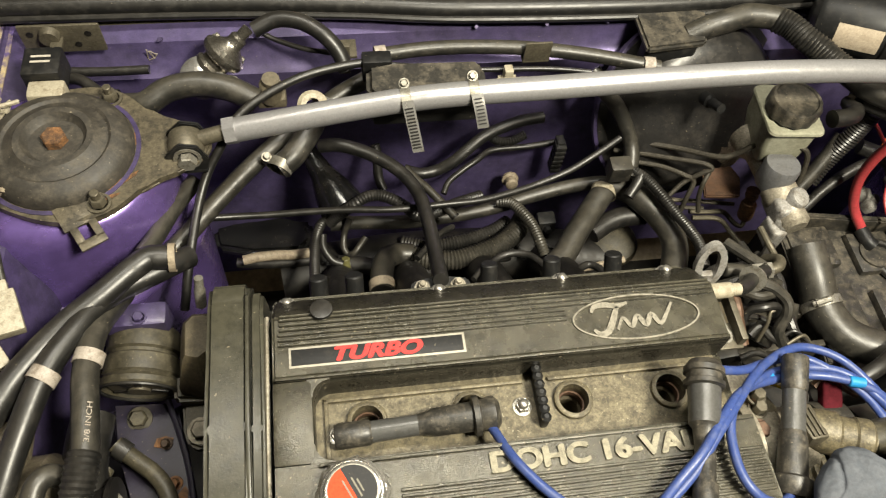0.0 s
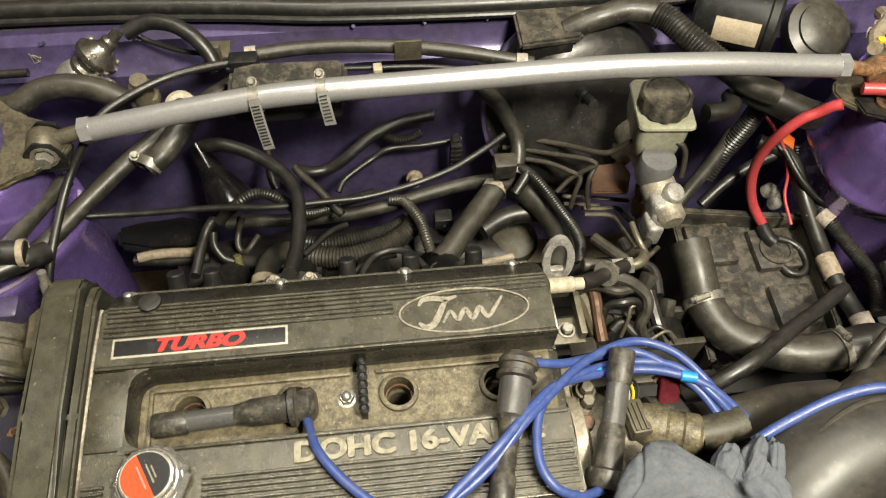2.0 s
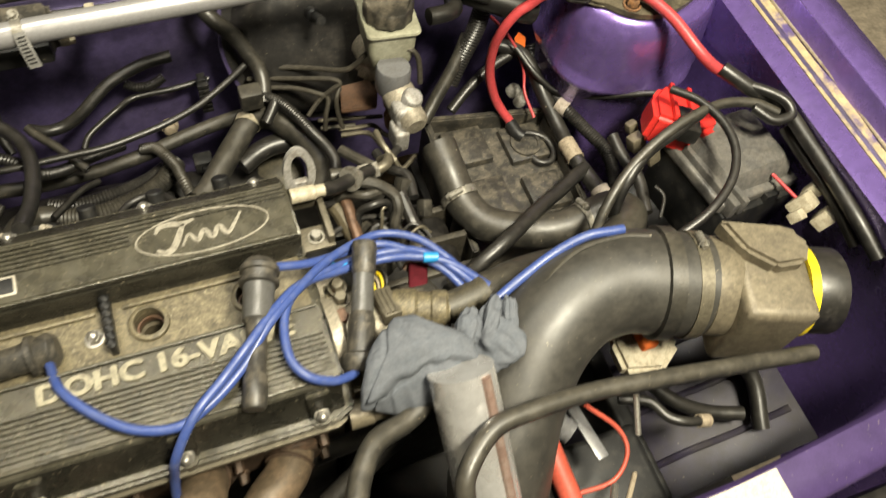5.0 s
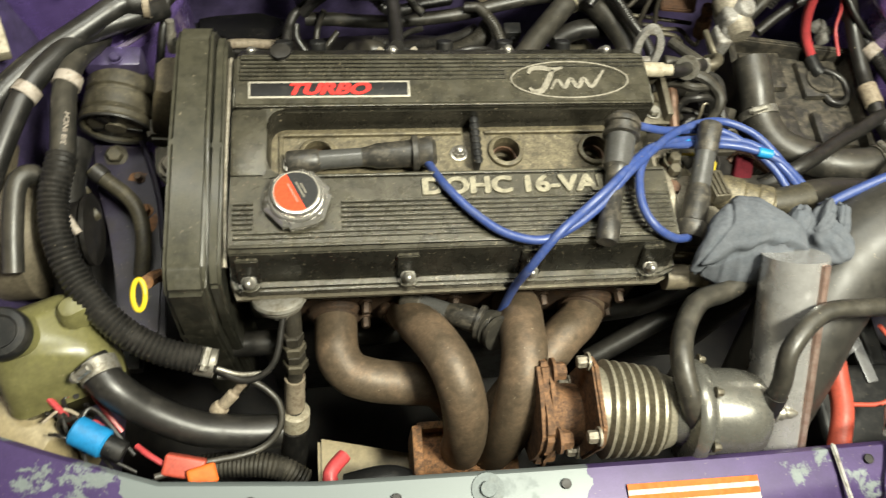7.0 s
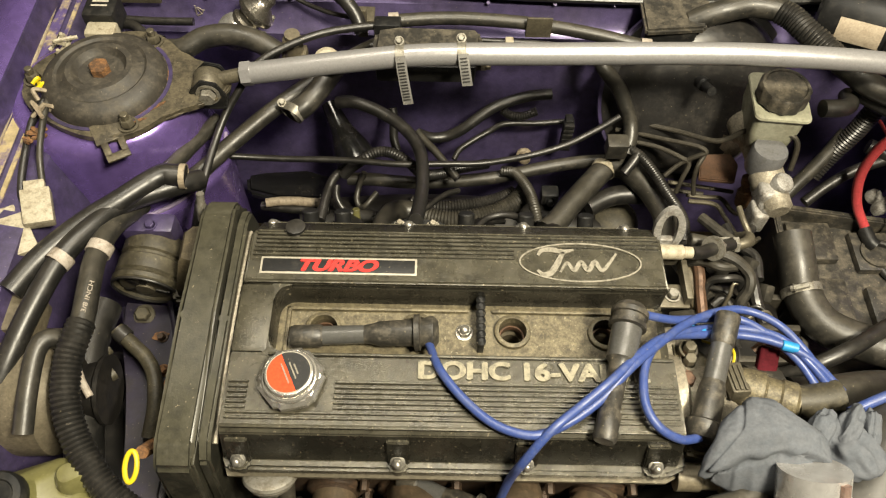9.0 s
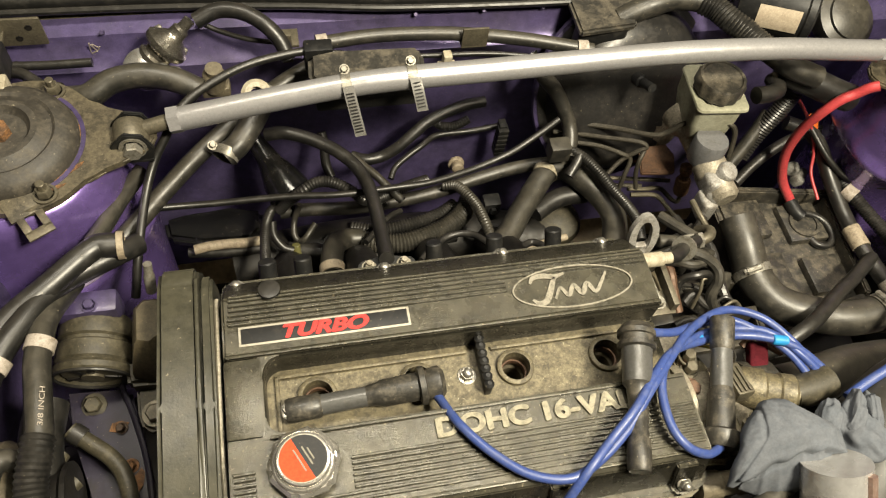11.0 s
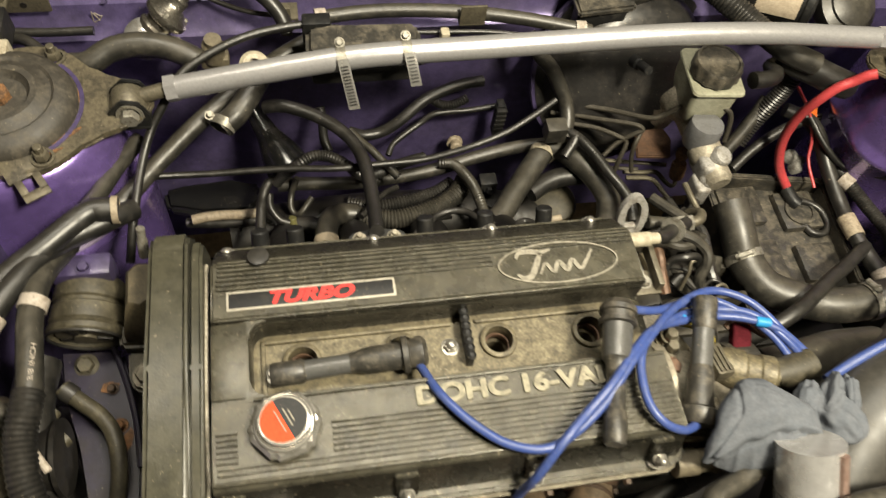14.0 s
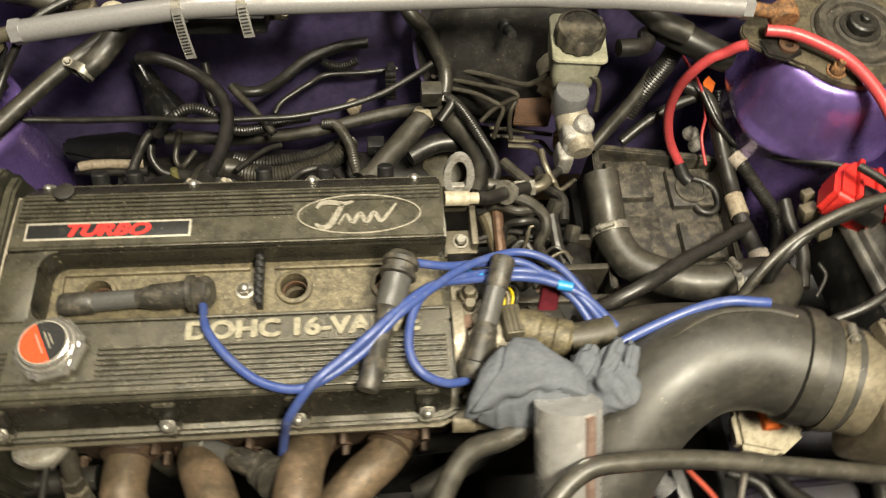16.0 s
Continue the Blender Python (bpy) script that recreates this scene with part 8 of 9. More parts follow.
jb = thing("bulkhead_cover", (0.265, 0.42, 0.86), "flat black plastic bulkhead cover on firewall", "cover")
bm = bmesh.new()
prism(bm, [(0.228, 0.385), (0.300, 0.392), (0.315, 0.44), (0.285, 0.452), (0.228, 0.446)], 0.872, 0.882, "z", 0.003)
part("plate", bm, M_DUSTYBOX, jb)
bm = bmesh.new()
box(bm, 0.230, 0.292, 0.392, 0.41, 0.84, 0.874, 0.004)
part("skirt", bm, M_PLASTIC, jb)
# wiper motor can with paper label, and its gearbox
wm = thing("wiper_motor", (0.50, 0.40, 0.85), "black wiper motor can with aged paper label", "wiper motor")
bm = bmesh.new()
wd = Vector((0.86, -0.48, 0.10)).normalized()
lathe(bm, (0.440, 0.428, 0.882), wd, [(0, 0), (0.022, 0), (0.034, 0.004), (0.038, 0.010), (0.038, 0.080), (0.040, 0.082), (0.040, 0.090), (0.030, 0.094), (0, 0.094)], 40)
part("can", bm, M_PLASTIC, wm)
bm = bmesh.new()
wu = Vector((0, 0, 1)).cross(wd).normalized()
wv = wd.cross(wu)
sheet(bm, [[Vector((0.440, 0.428, 0.882)) + wd * h + (wu * math.cos(radians(a)) + wv * math.sin(radians(a))) * 0.0386 for h in (0.027, 0.05, 0.076)] for a in range(146, 190, 6)])
part("label", thicken(bm, 0.0005), M_PAPER, wm, "aged tan paper label")
bm = bmesh.new()
lathe(bm, (0.578, 0.398, 0.858), (0.1, -0.5, 0.86), [(0, 0), (0.038, 0), (0.040, 0.006), (0.040, 0.020), (0.030, 0.024), (0.030, 0.028), (0.018, 0.034), (0, 0.034)], 36)
part("gear_case", bm, M_RUBBER_OLD, wm, "round gear case")
# cowl grate, leaves and litter
gr = thing("cowl_vent", (0.17, 0.55, 0.85), "black plastic cowl vent grate", "vent")
for i in range(7):
    bm = bmesh.new()
    box(bm, 0.128 + 0.009 * i, 0.1305 + 0.009 * i, 0.508, 0.56, 0.856, 0.866, 0.0005)
    part("slat", bm, M_PLASTIC, gr)
for i in range(5):
    bm = bmesh.new()
    box(bm, 0.126, 0.186, 0.508 + 0.0115 * i, 0.5105 + 0.0115 * i, 0.855, 0.864, 0.0005)
    part("slat", bm, M_PLASTIC, gr)
rnd = random.Random(4)


def leaf(bm, x, y, z, size, turn, curl):
    out = [(0, -1.0), (0.30, -0.55), (0.85, -0.60), (0.55, -0.1), (0.95, 0.35), (0.40, 0.40), (0.05, 1.0), (-0.35, 0.45), (-0.9, 0.3), (-0.5, -0.1), (-0.8, -0.62), (-0.28, -0.55)]
    c, s = math.cos(turn), math.sin(turn)
    top = []
    for a, b in out:
        top.append(bm.verts.new((x + size * (a * c * 0.45 - b * s), y + size * (a * s * 0.45 + b * c) * 0.8, z + size * curl * (a * a + 0.3 * b))))
    mid = bm.verts.new((x, y, z + size * 0.10))
    for i in range(len(top)):
        bm.faces.new((mid, top[i], top[(i + 1) % len(top)]))


bm = bmesh.new()
leaf(bm, -0.142, 0.532, 0.870, 0.056, -0.95, 0.16)
single("dry_leaf", thicken(bm, 0.0006), M_LEAF, "curled orange-brown dry leaf in cowl", "leaf")
bm = bmesh.new()
for i in range(70):
    leaf(bm, rnd.uniform(0.03, 0.14), rnd.uniform(0.498, 0.58), rnd.uniform(0.856, 0.872), rnd.uniform(0.006, 0.017), rnd.uniform(0, 6.3), rnd.uniform(-0.2, 0.5))
single("leaf_litter", bm, M_LITTER, "heap of brown leaf litter in cowl", "leaves", kind="stuff")

# regulator with shiny dome
rg = thing("pressure_regulator", (-0.24, 0.42, 0.86), "shiny metal fuel pressure regulator on firewall", "regulator")
rd = Vector((0.74, 0.28, 0.60)).normalized()
bm = bmesh.new()
lathe(bm, (-0.250, 0.398, 0.866), rd, [(0, -0.006), (0.015, -0.006), (0.018, 0.0), (0.018, 0.009), (0.015, 0.012), (0.015, 0.017), (0.0215, 0.021), (0.0235, 0.024), (0.0235, 0.029), (0.019, 0.033), (0.011, 0.040), (0.009, 0.043), (0.009, 0.050), (0.006, 0.053), (0.006, 0.064), (0, 0.064)], 36)
part("body", bm, M_DULLCHROME, rg)
bm = bmesh.new()
lathe(bm, (-0.2545, 0.391, 0.862), (0.05, -0.55, 0.83), [(0, 0), (0.020, 0), (0.0225, 0.003), (0.0225, 0.009), (0.020, 0.0125), (0.013, 0.0165), (0.005, 0.018), (0, 0.0182)], 36)
part("flange", bm, M_CHROME, rg, "chromed domed cover")
for a in (20, 140, 260):
    q = Vector((-0.250, 0.398, 0.866)) + rd * 0.030 + (basis_for(rd) @ Vector((0.0195 * math.cos(radians(a)), 0.0195 * math.sin(radians(a)), 0)))
    part("screw", hexhead(bmesh.new(), q, rd, 0.0028, 0.005), M_ZINC, rg)
bm = bmesh.new()
lathe(bm, (-0.236, 0.389, 0.860), (0.9, -0.4, 0.1), [(0, 0), (0.008, 0), (0.008, 0.016), (0.006, 0.02), (0, 0.02)], 6)
part("nut", bm, M_ZINC, rg)
bm = bmesh.new()
lathe(bm, (-0.186, 0.368, 0.855), (0.1, -0.1, 1), [(0, 0), (0.012, 0), (0.012, 0.020), (0.009, 0.024), (0.009, 0.03), (0, 0.03)], 20)
box(bm, -0.20, -0.17, 0.36, 0.378, 0.845, 0.858, 0.003)
single("vacuum_valve", bm, M_BEIGE, "pale beige vacuum valve on firewall", "valve")
bm = bmesh.new()
lathe(bm, (-0.143, 0.345, 0.862), (0.1, -0.5, 0.9), [(0.007, 0), (0.016, 0), (0.016, 0.005), (0.012, 0.008), (0.007, 0.008)], 24)
single("pipe_end", bm, M_WHITE, "cream flanged pipe end", "fitting")

# bracket plate with relay on the left firewall
bp = thing("relay_bracket", (-0.39, 0.45, 0.86), "olive steel relay bracket with holes", "bracket")
bm = bmesh.new()
box(bm, -0.432, -0.352, 0.434, 0.438, 0.866, 0.902, 0.004, None)
part("plate", bm, M_STEELCAP, bp)
me_h2 = finish(lathe(bmesh.new(), (0, 0, 0), (0, -1, 0), [(0.0035, 0), (0.0035, 0.0008), (0, 0.0008)], 16), "hole", M_DARK)
for x, z in ((-0.365, 0.891), (-0.378, 0.877), (-0.421, 0.892)):
    shared("hole", me_h2, bp, pose(x, 0.4338, z))
bm = bmesh.new()
lathe(bm, (-0.402, 0.434, 0.891), (0, -1, 0), [(0, 0), (0.011, 0), (0.009, 0.008), (0, 0.008)], 20)
part("boss", bm, M_STEELCAP, bp)
rl = thing("relay", (-0.395, 0.37, 0.885), "black relay plugged into cream socket", "relay")
bm = bmesh.new()
box(bm, -0.413, -0.378, 0.357, 0.393, 0.884, 0.914, 0.003)
part("case", bm, M_PLASTIC, rl)
bm = bmesh.new()
box(bm, -0.408, -0.374, 0.336, 0.357, 0.882, 0.906, 0.004)
part("socket", bm, M_WHITE, rl, "cream plastic socket")
part("stay", box(bmesh.new(), -0.402, -0.390, 0.390, 0.446, 0.884, 0.888, 0.001), M_STEELCAP, rl, "olive steel stay to the firewall")
me_dash = finish(box(bmesh.new(), -0.009, 0.009, -0.0003, 0.0003, -0.0012, 0.0012), "bar", M_STICKER)
for y in (0.380, 0.373):
    shared("bar", me_dash, rl, pose(-0.396, y, 0.9142, 90, 0, 0))

# white connectors hanging by the left tower
for (x, y, z), turn, sz in (((-0.412, 0.128, 0.868), 20, 1.0), ((-0.430, 0.098, 0.858), 35, 1.15)):
    wc = thing("wire_connector", (x, y, z), "cream plastic wire connector with loose wires", "connector", "cream connectors")
    cm = Matrix.Translation((x, y, z)) @ pose(0, 0, 0, 15, 10, turn)
    bm = bmesh.new()
    box(bm, -0.014 * sz, 0.014 * sz, -0.020 * sz, 0.018 * sz, -0.008, 0.008, 0.002, cm)
    part("shell", bm, M_WHITE, wc)
    bm = bmesh.new()
    box(bm, -0.010 * sz, 0.010 * sz, 0.017 * sz, 0.028 * sz, -0.006, 0.006, 0.002, cm)
    part("collar", bm, M_WHITE, wc)
for i, (p, q) in enumerate((((-0.428, 0.235, 0.895), 0.010), ((-0.436, 0.265, 0.895), 0.008), ((-0.43, 0.33, 0.89), 0.010), ((-0.425, 0.20, 0.888), 0.007))):
    bm = bmesh.new()
    for k in range(5):
        a = Vector(p) + Vector((rnd.uniform(-1, 1), rnd.uniform(-1, 1), rnd.uniform(-0.3, 0.8))) * q
        tube(bm, [a, a + Vector((rnd.uniform(-1, 1), rnd.uniform(-1, 1), rnd.uniform(0, 1))) * q, a + Vector((rnd.uniform(-1, 1), rnd.uniform(-1, 1), rnd.uniform(-1, 0.4))) * q * 1.6], 0.0022, 6)
    single("loose_wires", bm, (M_PATCH, M_YELLOW, M_WHITE, M_ORUST)[i], ("frayed tan wire ends by strut mount", "tuft of yellow wire ends by strut mount", "pale frayed wires by strut mount", "rusty wire ends by strut mount")[i], "wires", kind="stuff")

# ---- engine mount, alternator and tanks on the left ----
mt = thing("engine_mount", (-0.305, 0.08, 0.74), "grimy olive rubber engine mount on purple bracket", "engine mount")
md = Vector((-0.08, -0.95, -0.12)).normalized()
bm = bmesh.new()
mo = Vector((-0.312, 0.132, 0.800))
lathe(bm, mo, md, [(0, -0.004), (0.024, -0.004), (0.030, 0.0), (0.0330, 0.008), (0.0330, 0.020), (0.0305, 0.022), (0.0305, 0.025), (0.0335, 0.027), (0.0340, 0.042), (0.0322, 0.044), (0.0330, 0.046), (0.0352, 0.048), (0.0352, 0.053), (0.0335, 0.055), (0.0310, 0.052), (0.0300, 0.049), (0, 0.048)], 48)
part("rubber", bm, M_MOUNT, mt, "grimy olive drum")
bm = bmesh.new()
lathe(bm, mo + md * 0.048, md, [(0, 0), (0.0285, 0), (0.0285, 0.002), (0.0265, 0.0045), (0.010, 0.0055), (0.010, 0.008), (0, 0.008)], 36)
part("face", bm, M_STEELCAP, mt, "dull metal face")
mq = Matrix.Translation(mo + md * 0.0535) @ basis_for(md).to_4x4()
for a in (200, 340, 80, 120):
    bm = bmesh.new()
    box(bm, 0.010, 0.025, -0.0032, 0.0032, -0.001, 0.0012, 0.001, mq @ Matrix.Rotation(radians(a), 4, "Z"))
    part("slot", bm, M_DARK, mt, "dark slot in the face")
bm = bmesh.new()
tube(bm, [mo + md * 0.056 + basis_for(md) @ Vector((0.0335 * math.cos(2 * math.pi * i / 40), 0.0335 * math.sin(2 * math.pi * i / 40), 0)) for i in range(41)], 0.0016, 8, smooth=False)
part("lip", bm, M_RUBBER, mt, "black rubber lip")
bm = bmesh.new()
box(bm, -0.340, -0.286, 0.122, 0.146, 0.80, 0.8360, 0.005, None)
hexhead(bm, (-0.310, 0.130, 0.836), (0, 0, 1), 0.005, 0.004)
part("cap_plate", bm, M_PURPLE_DARK, mt, "purple cap plate")
bm = bmesh.new()
prism(bm, [(-0.352, 0.078), (-0.290, 0.074), (-0.280, 0.032), (-0.270, -0.017), (-0.262, -0.14), (-0.300, -0.15), (-0.322, -0.02), (-0.338, 0.030)], 0.752, 0.768, "z", 0.006)
part("bracket", bm, M_PURPLE_OILY, mt, "oily dark purple bracket arm with rust")
part("edge", tube(bmesh.new(), [(-0.296, 0.074, 0.772), (-0.283, 0.036, 0.771), (-0.274, 0.000, 0.770), (-0.268, -0.045, 0.770)], 0.0028, 8), M_PURPLE_OILY, mt, "rolled edge of the bracket arm")
for x, y, a, k in ((-0.299, 0.036, 5, 0.55), (-0.281, -0.018, 70, 0.7), (-0.287, -0.060, 50, 0.5)):
    shared("rust_patch", me_rustpatch, mt, pose(x, y, 0.7688, 0, 0, a) @ Matrix.Diagonal((k, 1.6, 1, 1)), "orange rust patch")
for p, r, m_ in (((-0.321, 0.060, 0.768), 0.0078, M_MOUNT), ((-0.296, 0.034, 0.768), 0.0038, M_DARKRUST), ((-0.287, -0.003, 0.768), 0.0046, M_ORUST)):
    bm = bmesh.new()
    lathe(bm, p, (0, -0.15, 1), [(0, 0), (r * 1.25, 0), (r * 1.25, 0.0018), (r * 0.9, 0.002), (0, 0.002)], 20)
    hexhead(bm, p, (0, -0.25, 1), r, 0.010)
    part("bolt", bm, m_, mt)
mb = thing("mount_block", (-0.258, 0.09, 0.76), "brown cast mounting block beside timing cover", "bracket")
bm = bmesh.new()
loops = []
for z, out in ((0.775, [(-0.279, 0.066), (-0.248, 0.062), (-0.244, 0.076), (-0.244, 0.124), (-0.250, 0.130), (-0.272, 0.130), (-0.280, 0.118)]),
               (0.812, [(-0.277, 0.068), (-0.252, 0.063), (-0.244, 0.076), (-0.244, 0.123), (-0.250, 0.129), (-0.270, 0.129), (-0.278, 0.117)]),
               (0.846, [(-0.268, 0.080), (-0.255, 0.077), (-0.245, 0.084), (-0.244, 0.117), (-0.248, 0.123), (-0.261, 0.123), (-0.269, 0.115)]),
               (0.849, [(-0.265, 0.083), (-0.255, 0.080), (-0.247, 0.086), (-0.246, 0.115), (-0.249, 0.120), (-0.260, 0.120), (-0.266, 0.113)])):
    loops.append((out, z))
loft(bm, loops)
part("block", bm, M_BROWN, mb)
bm = bmesh.new()
prism(bm, [(-0.288, 0.086), (-0.246, 0.080), (-0.246, 0.060), (-0.284, 0.062)], 0.780, 0.800, "z", 0.004, 3)
part("ledge", bm, M_MOUNT, mb, "olive ledge below the block")
bm = bmesh.new()
prism(bm, [(-0.280, 0.064), (-0.248, 0.064), (-0.246, 0.034), (-0.251, 0.024), (-0.262, 0.019), (-0.273, 0.024), (-0.278, 0.036)], 0.772, 0.786, "z", 0.003, 3)
part("tab", bm, M_MOUNT, mb, "olive steel tab")
bm = bmesh.new()
lathe(bm, (-0.262, 0.036, 0.786), (0, -0.1, 1), [(0, 0), (0.0115, 0), (0.0115, 0.002), (0, 0.002)], 24)
hexhead(bm, (-0.262, 0.036, 0.787), (0, -0.1, 1), 0.0085, 0.008)
part("bolt", bm, M_STEELCAP, mb)
bm = bmesh.new()
lathe(bm, (-0.254, 0.134, 0.842), (0.1, 0.3, 1), [(0, 0), (0.005, 0), (0.005, 0.020), (0.004, 0.022), (0.004, 0.034), (0, 0.034)], 12)
single("dowel", bm, M_ZINC, "bright steel stud on mounting block", "stud")

al = thing("alternator", (-0.40, -0.03, 0.72), "dusty beige alternator with ribbed end", "alternator")
bm = bmesh.new()
lathe(bm, (-0.470, -0.040, 0.790), (1, 0.05, 0.0), [(0, -0.06), (0.050, -0.06), (0.060, -0.054), (0.060, -0.01), (0.063, -0.008), (0.063, 0.004), (0.060, 0.006), (0.060, 0.044), (0.056, 0.046), (0.056, 0.050), (0.061, 0.053), (0.061, 0.095), (0.052, 0.106), (0.030, 0.110), (0.030, 0.118), (0, 0.118)], 44)
part("housing", bm, M_BEIGE, al)
bm = bmesh.new()
lathe(bm, (-0.352, -0.035, 0.792), (1, 0.05, 0.0), [(0, 0), (0.034, 0), (0.034, 0.004), (0.028, 0.008), (0.028, 0.018), (0.034, 0.022), (0.034, 0.026), (0, 0.028)], 36)
part("pulley", bm, M_DARK, al, "black grooved pulley")
bm = bmesh.new()
tube(bm, [(-0.340, 0.010, 0.792), (-0.348, -0.008, 0.795), (-0.338, -0.026, 0.795), (-0.326, -0.016, 0.793)], 0.0075, 16)
part("pipe", bm, M_MOUNT, al, "bent olive stub pipe")
bm = bmesh.new()
tube(bm, [(-0.352, -0.012, 0.848), (-0.362, -0.012, 0.860), (-0.370, -0.025, 0.862), (-0.372, -0.06, 0.852), (-0.372, -0.095, 0.838)], 0.0088, 16)
part("pipe", bm, M_RUBBER_OLD, al, "bent grey stub pipe")
bm = bmesh.new()
box(bm, -0.44, -0.39, 0.0, 0.04, 0.82, 0.85, 0.004)
part("terminal", bm, M_BEIGE, al)
bm = bmesh.new()
tube(bm, [(-0.342, -0.03, 0.838), (-0.334, -0.044, 0.836), (-0.326, -0.056, 0.830)], 0.0035, 10)
single("clip_strap", bm, M_TAPE, "white strap beside alternator", "strap")
h = hose("radiator_hose", [(-0.352, 0.055, 0.800), (-0.355, 0.016, 0.800), (-0.350, -0.036, 0.792), (-0.350, -0.065, 0.775), (-0.352, -0.100, 0.745)], 0.0185, M_RUBBER, "fat black rubber boot with steel band", "hose", n=20)
clamp_part(h, (-0.350, -0.030, 0.793), (0.05, -1, -0.2), 0.0190, width=0.006, screw=None)
h = hose("drain_hose", [(-0.332, 0.028, 0.800), (-0.324, 0.021, 0.796), (-0.313, 0.012, 0.794), (-0.301, 0.002, 0.792), (-0.291, -0.011, 0.790), (-0.285, -0.028, 0.788), (-0.283, -0.050, 0.782), (-0.286, -0.074, 0.772)], 0.0074, M_MOUNT, "stiff olive-grey hose bending over the mount arm", "hose", n=16)
clamp_part(h, (-0.326, 0.0228, 0.797), (0.8, -0.6, -0.3), 0.0080, width=0.011, screw=None, material=M_RUBBER, label="black hose end")
bm = bmesh.new()
lathe(bm, (-0.445, 0.065, 0.85), (0.2, -0.3, 1), [(0.008, 0), (0.016, 0), (0.018, 0.006), (0.015, 0.012), (0.008, 0.012), (0.006, 0.002)], 24)
single("hose_union", bm, M_DARK, "dark round hose union", "fitting")

# Added dark box that stands in for the black gap under the alternator.
bm = bmesh.new()
box(bm, -0.50, -0.30, -0.145, 0.05, 0.68, 0.70, 0.006)
single("dark_gap_filler", bm, M_DARK, "added dark box in the black gap below alternator", "bracket")
ps = thing("fluid_bottle", (-0.345, -0.16, 0.72), "yellowed translucent fluid bottle with black cap", "fluid bottle")


bm = bmesh.new()
loft(bm, [(rounded(-0.345, -0.160, 0.034, 0.026, 0.014, 0.35), 0.742), (rounded(-0.345, -0.160, 0.046, 0.037, 0.014, 0.35), 0.752), (rounded(-0.345, -0.157, 0.048, 0.039, 0.014, 0.35), 0.782),
          (rounded(-0.345, -0.157, 0.0495, 0.0405, 0.014, 0.35), 0.785), (rounded(-0.345, -0.156, 0.048, 0.039, 0.014, 0.35), 0.789), (rounded(-0.347, -0.152, 0.044, 0.036, 0.014, 0.35), 0.812), (rounded(-0.352, -0.148, 0.036, 0.030, 0.014, 0.35), 0.826), (rounded(-0.366, -0.150, 0.020, 0.020, 0.016, 0.35), 0.834), (rounded(-0.368, -0.152, 0.018, 0.018, 0.016, 0.35), 0.846)])
part("bottle", bm, M_AMBER, ps, "", 50)
bm = bmesh.new()
loft(bm, [(rounded(-0.318, -0.128, 0.018, 0.014, 0.010, 0.5), 0.80), (rounded(-0.318, -0.128, 0.017, 0.013, 0.010, 0.5), 0.834), (rounded(-0.319, -0.127, 0.012, 0.008, 0.007, 0.5), 0.842)])
part("shoulder", bm, M_AMBER, ps, "", 50)
bm = bmesh.new()
lathe(bm, (-0.368, -0.152, 0.842), (0.02, -0.1, 1), [(0.018, 0), (0.0215, 0.002), (0.0215, 0.012), (0.0195, 0.015), (0.014, 0.016), (0.0125, 0.014), (0, 0.014)], 36)
part("cap", bm, M_PLASTIC, ps, "black screw cap")
bm = bmesh.new()
loft(bm, [(rounded(-0.415, -0.205, 0.075, 0.035, 0.02, -0.45), 0.66), (rounded(-0.415, -0.205, 0.080, 0.040, 0.02, -0.45), 0.69), (rounded(-0.415, -0.205, 0.078, 0.038, 0.02, -0.45), 0.755), (rounded(-0.415, -0.205, 0.066, 0.028, 0.02, -0.45), 0.772)])
single("washer_tank", bm, M_CREAM, "cream plastic washer tank", "tank", angle=50)
# dipstick with a yellow ring
ds = thing("dipstick", (-0.262, -0.125, 0.80), "dipstick with yellow ring handle", "dipstick")
bm = bmesh.new()
oval = [(-0.262 + 0.0050 * math.cos(2 * math.pi * i / 24), -0.128 + 0.0118 * math.sin(2 * math.pi * i / 24), 0.860 + 0.0045 * math.sin(2 * math.pi * i / 24)) for i in range(25)]
tube(bm, oval, 0.0022, 8, smooth=False)
part("ring", bm, M_YELLOW, ds, "yellow plastic ring")
bm = bmesh.new()
tube(bm, [(-0.260, -0.112, 0.848), (-0.258, -0.095, 0.82), (-0.255, -0.075, 0.77)], 0.006, 10)
part("tube", bm, M_ORUST, ds, "rusty dipstick tube")

# taped connectors by the nose panel
bm = bmesh.new()
rod(bm, (-0.322, -0.222, 0.800), (-0.296, -0.236, 0.796), 0.0125, n=24)
tp = single("taped_connector", bm, M_BLUETAPE, "connector wrapped in bright blue tape", "connector")
bm = bmesh.new()
rod(bm, (-0.298, -0.235, 0.796), (-0.282, -0.243, 0.792), 0.0095, n=18)
part("plug", bm, M_PLASTIC, tp, "black plug end")
rnd2 = random.Random(9)
for i in range(14):
    bm = bmesh.new()
    a = Vector((-0.335 + rnd2.uniform(-0.02, 0.02), -0.205 + rnd2.uniform(-0.02, 0.015), 0.79))
    b = a + Vector((rnd2.uniform(-0.02, 0.02), rnd2.uniform(-0.015, 0.03), rnd2.uniform(-0.02, 0.015)))
    c = b + Vector((rnd2.uniform(0.0, 0.05), rnd2.uniform(-0.05, -0.01), rnd2.uniform(-0.03, 0.0)))
    tube(bm, [a, b, c], rnd2.uniform(0.0015, 0.003), 8)
    single("signal_wire", bm, (M_RUBBER, M_RUBBER, M_RED, M_RUBBER, M_PATCH)[i % 5], "loose wire by the nose panel", "cable", "loose front wires")
op = thing("orange_plug", (-0.232, -0.258, 0.78), "orange-red plastic plug by nose panel", "connector")
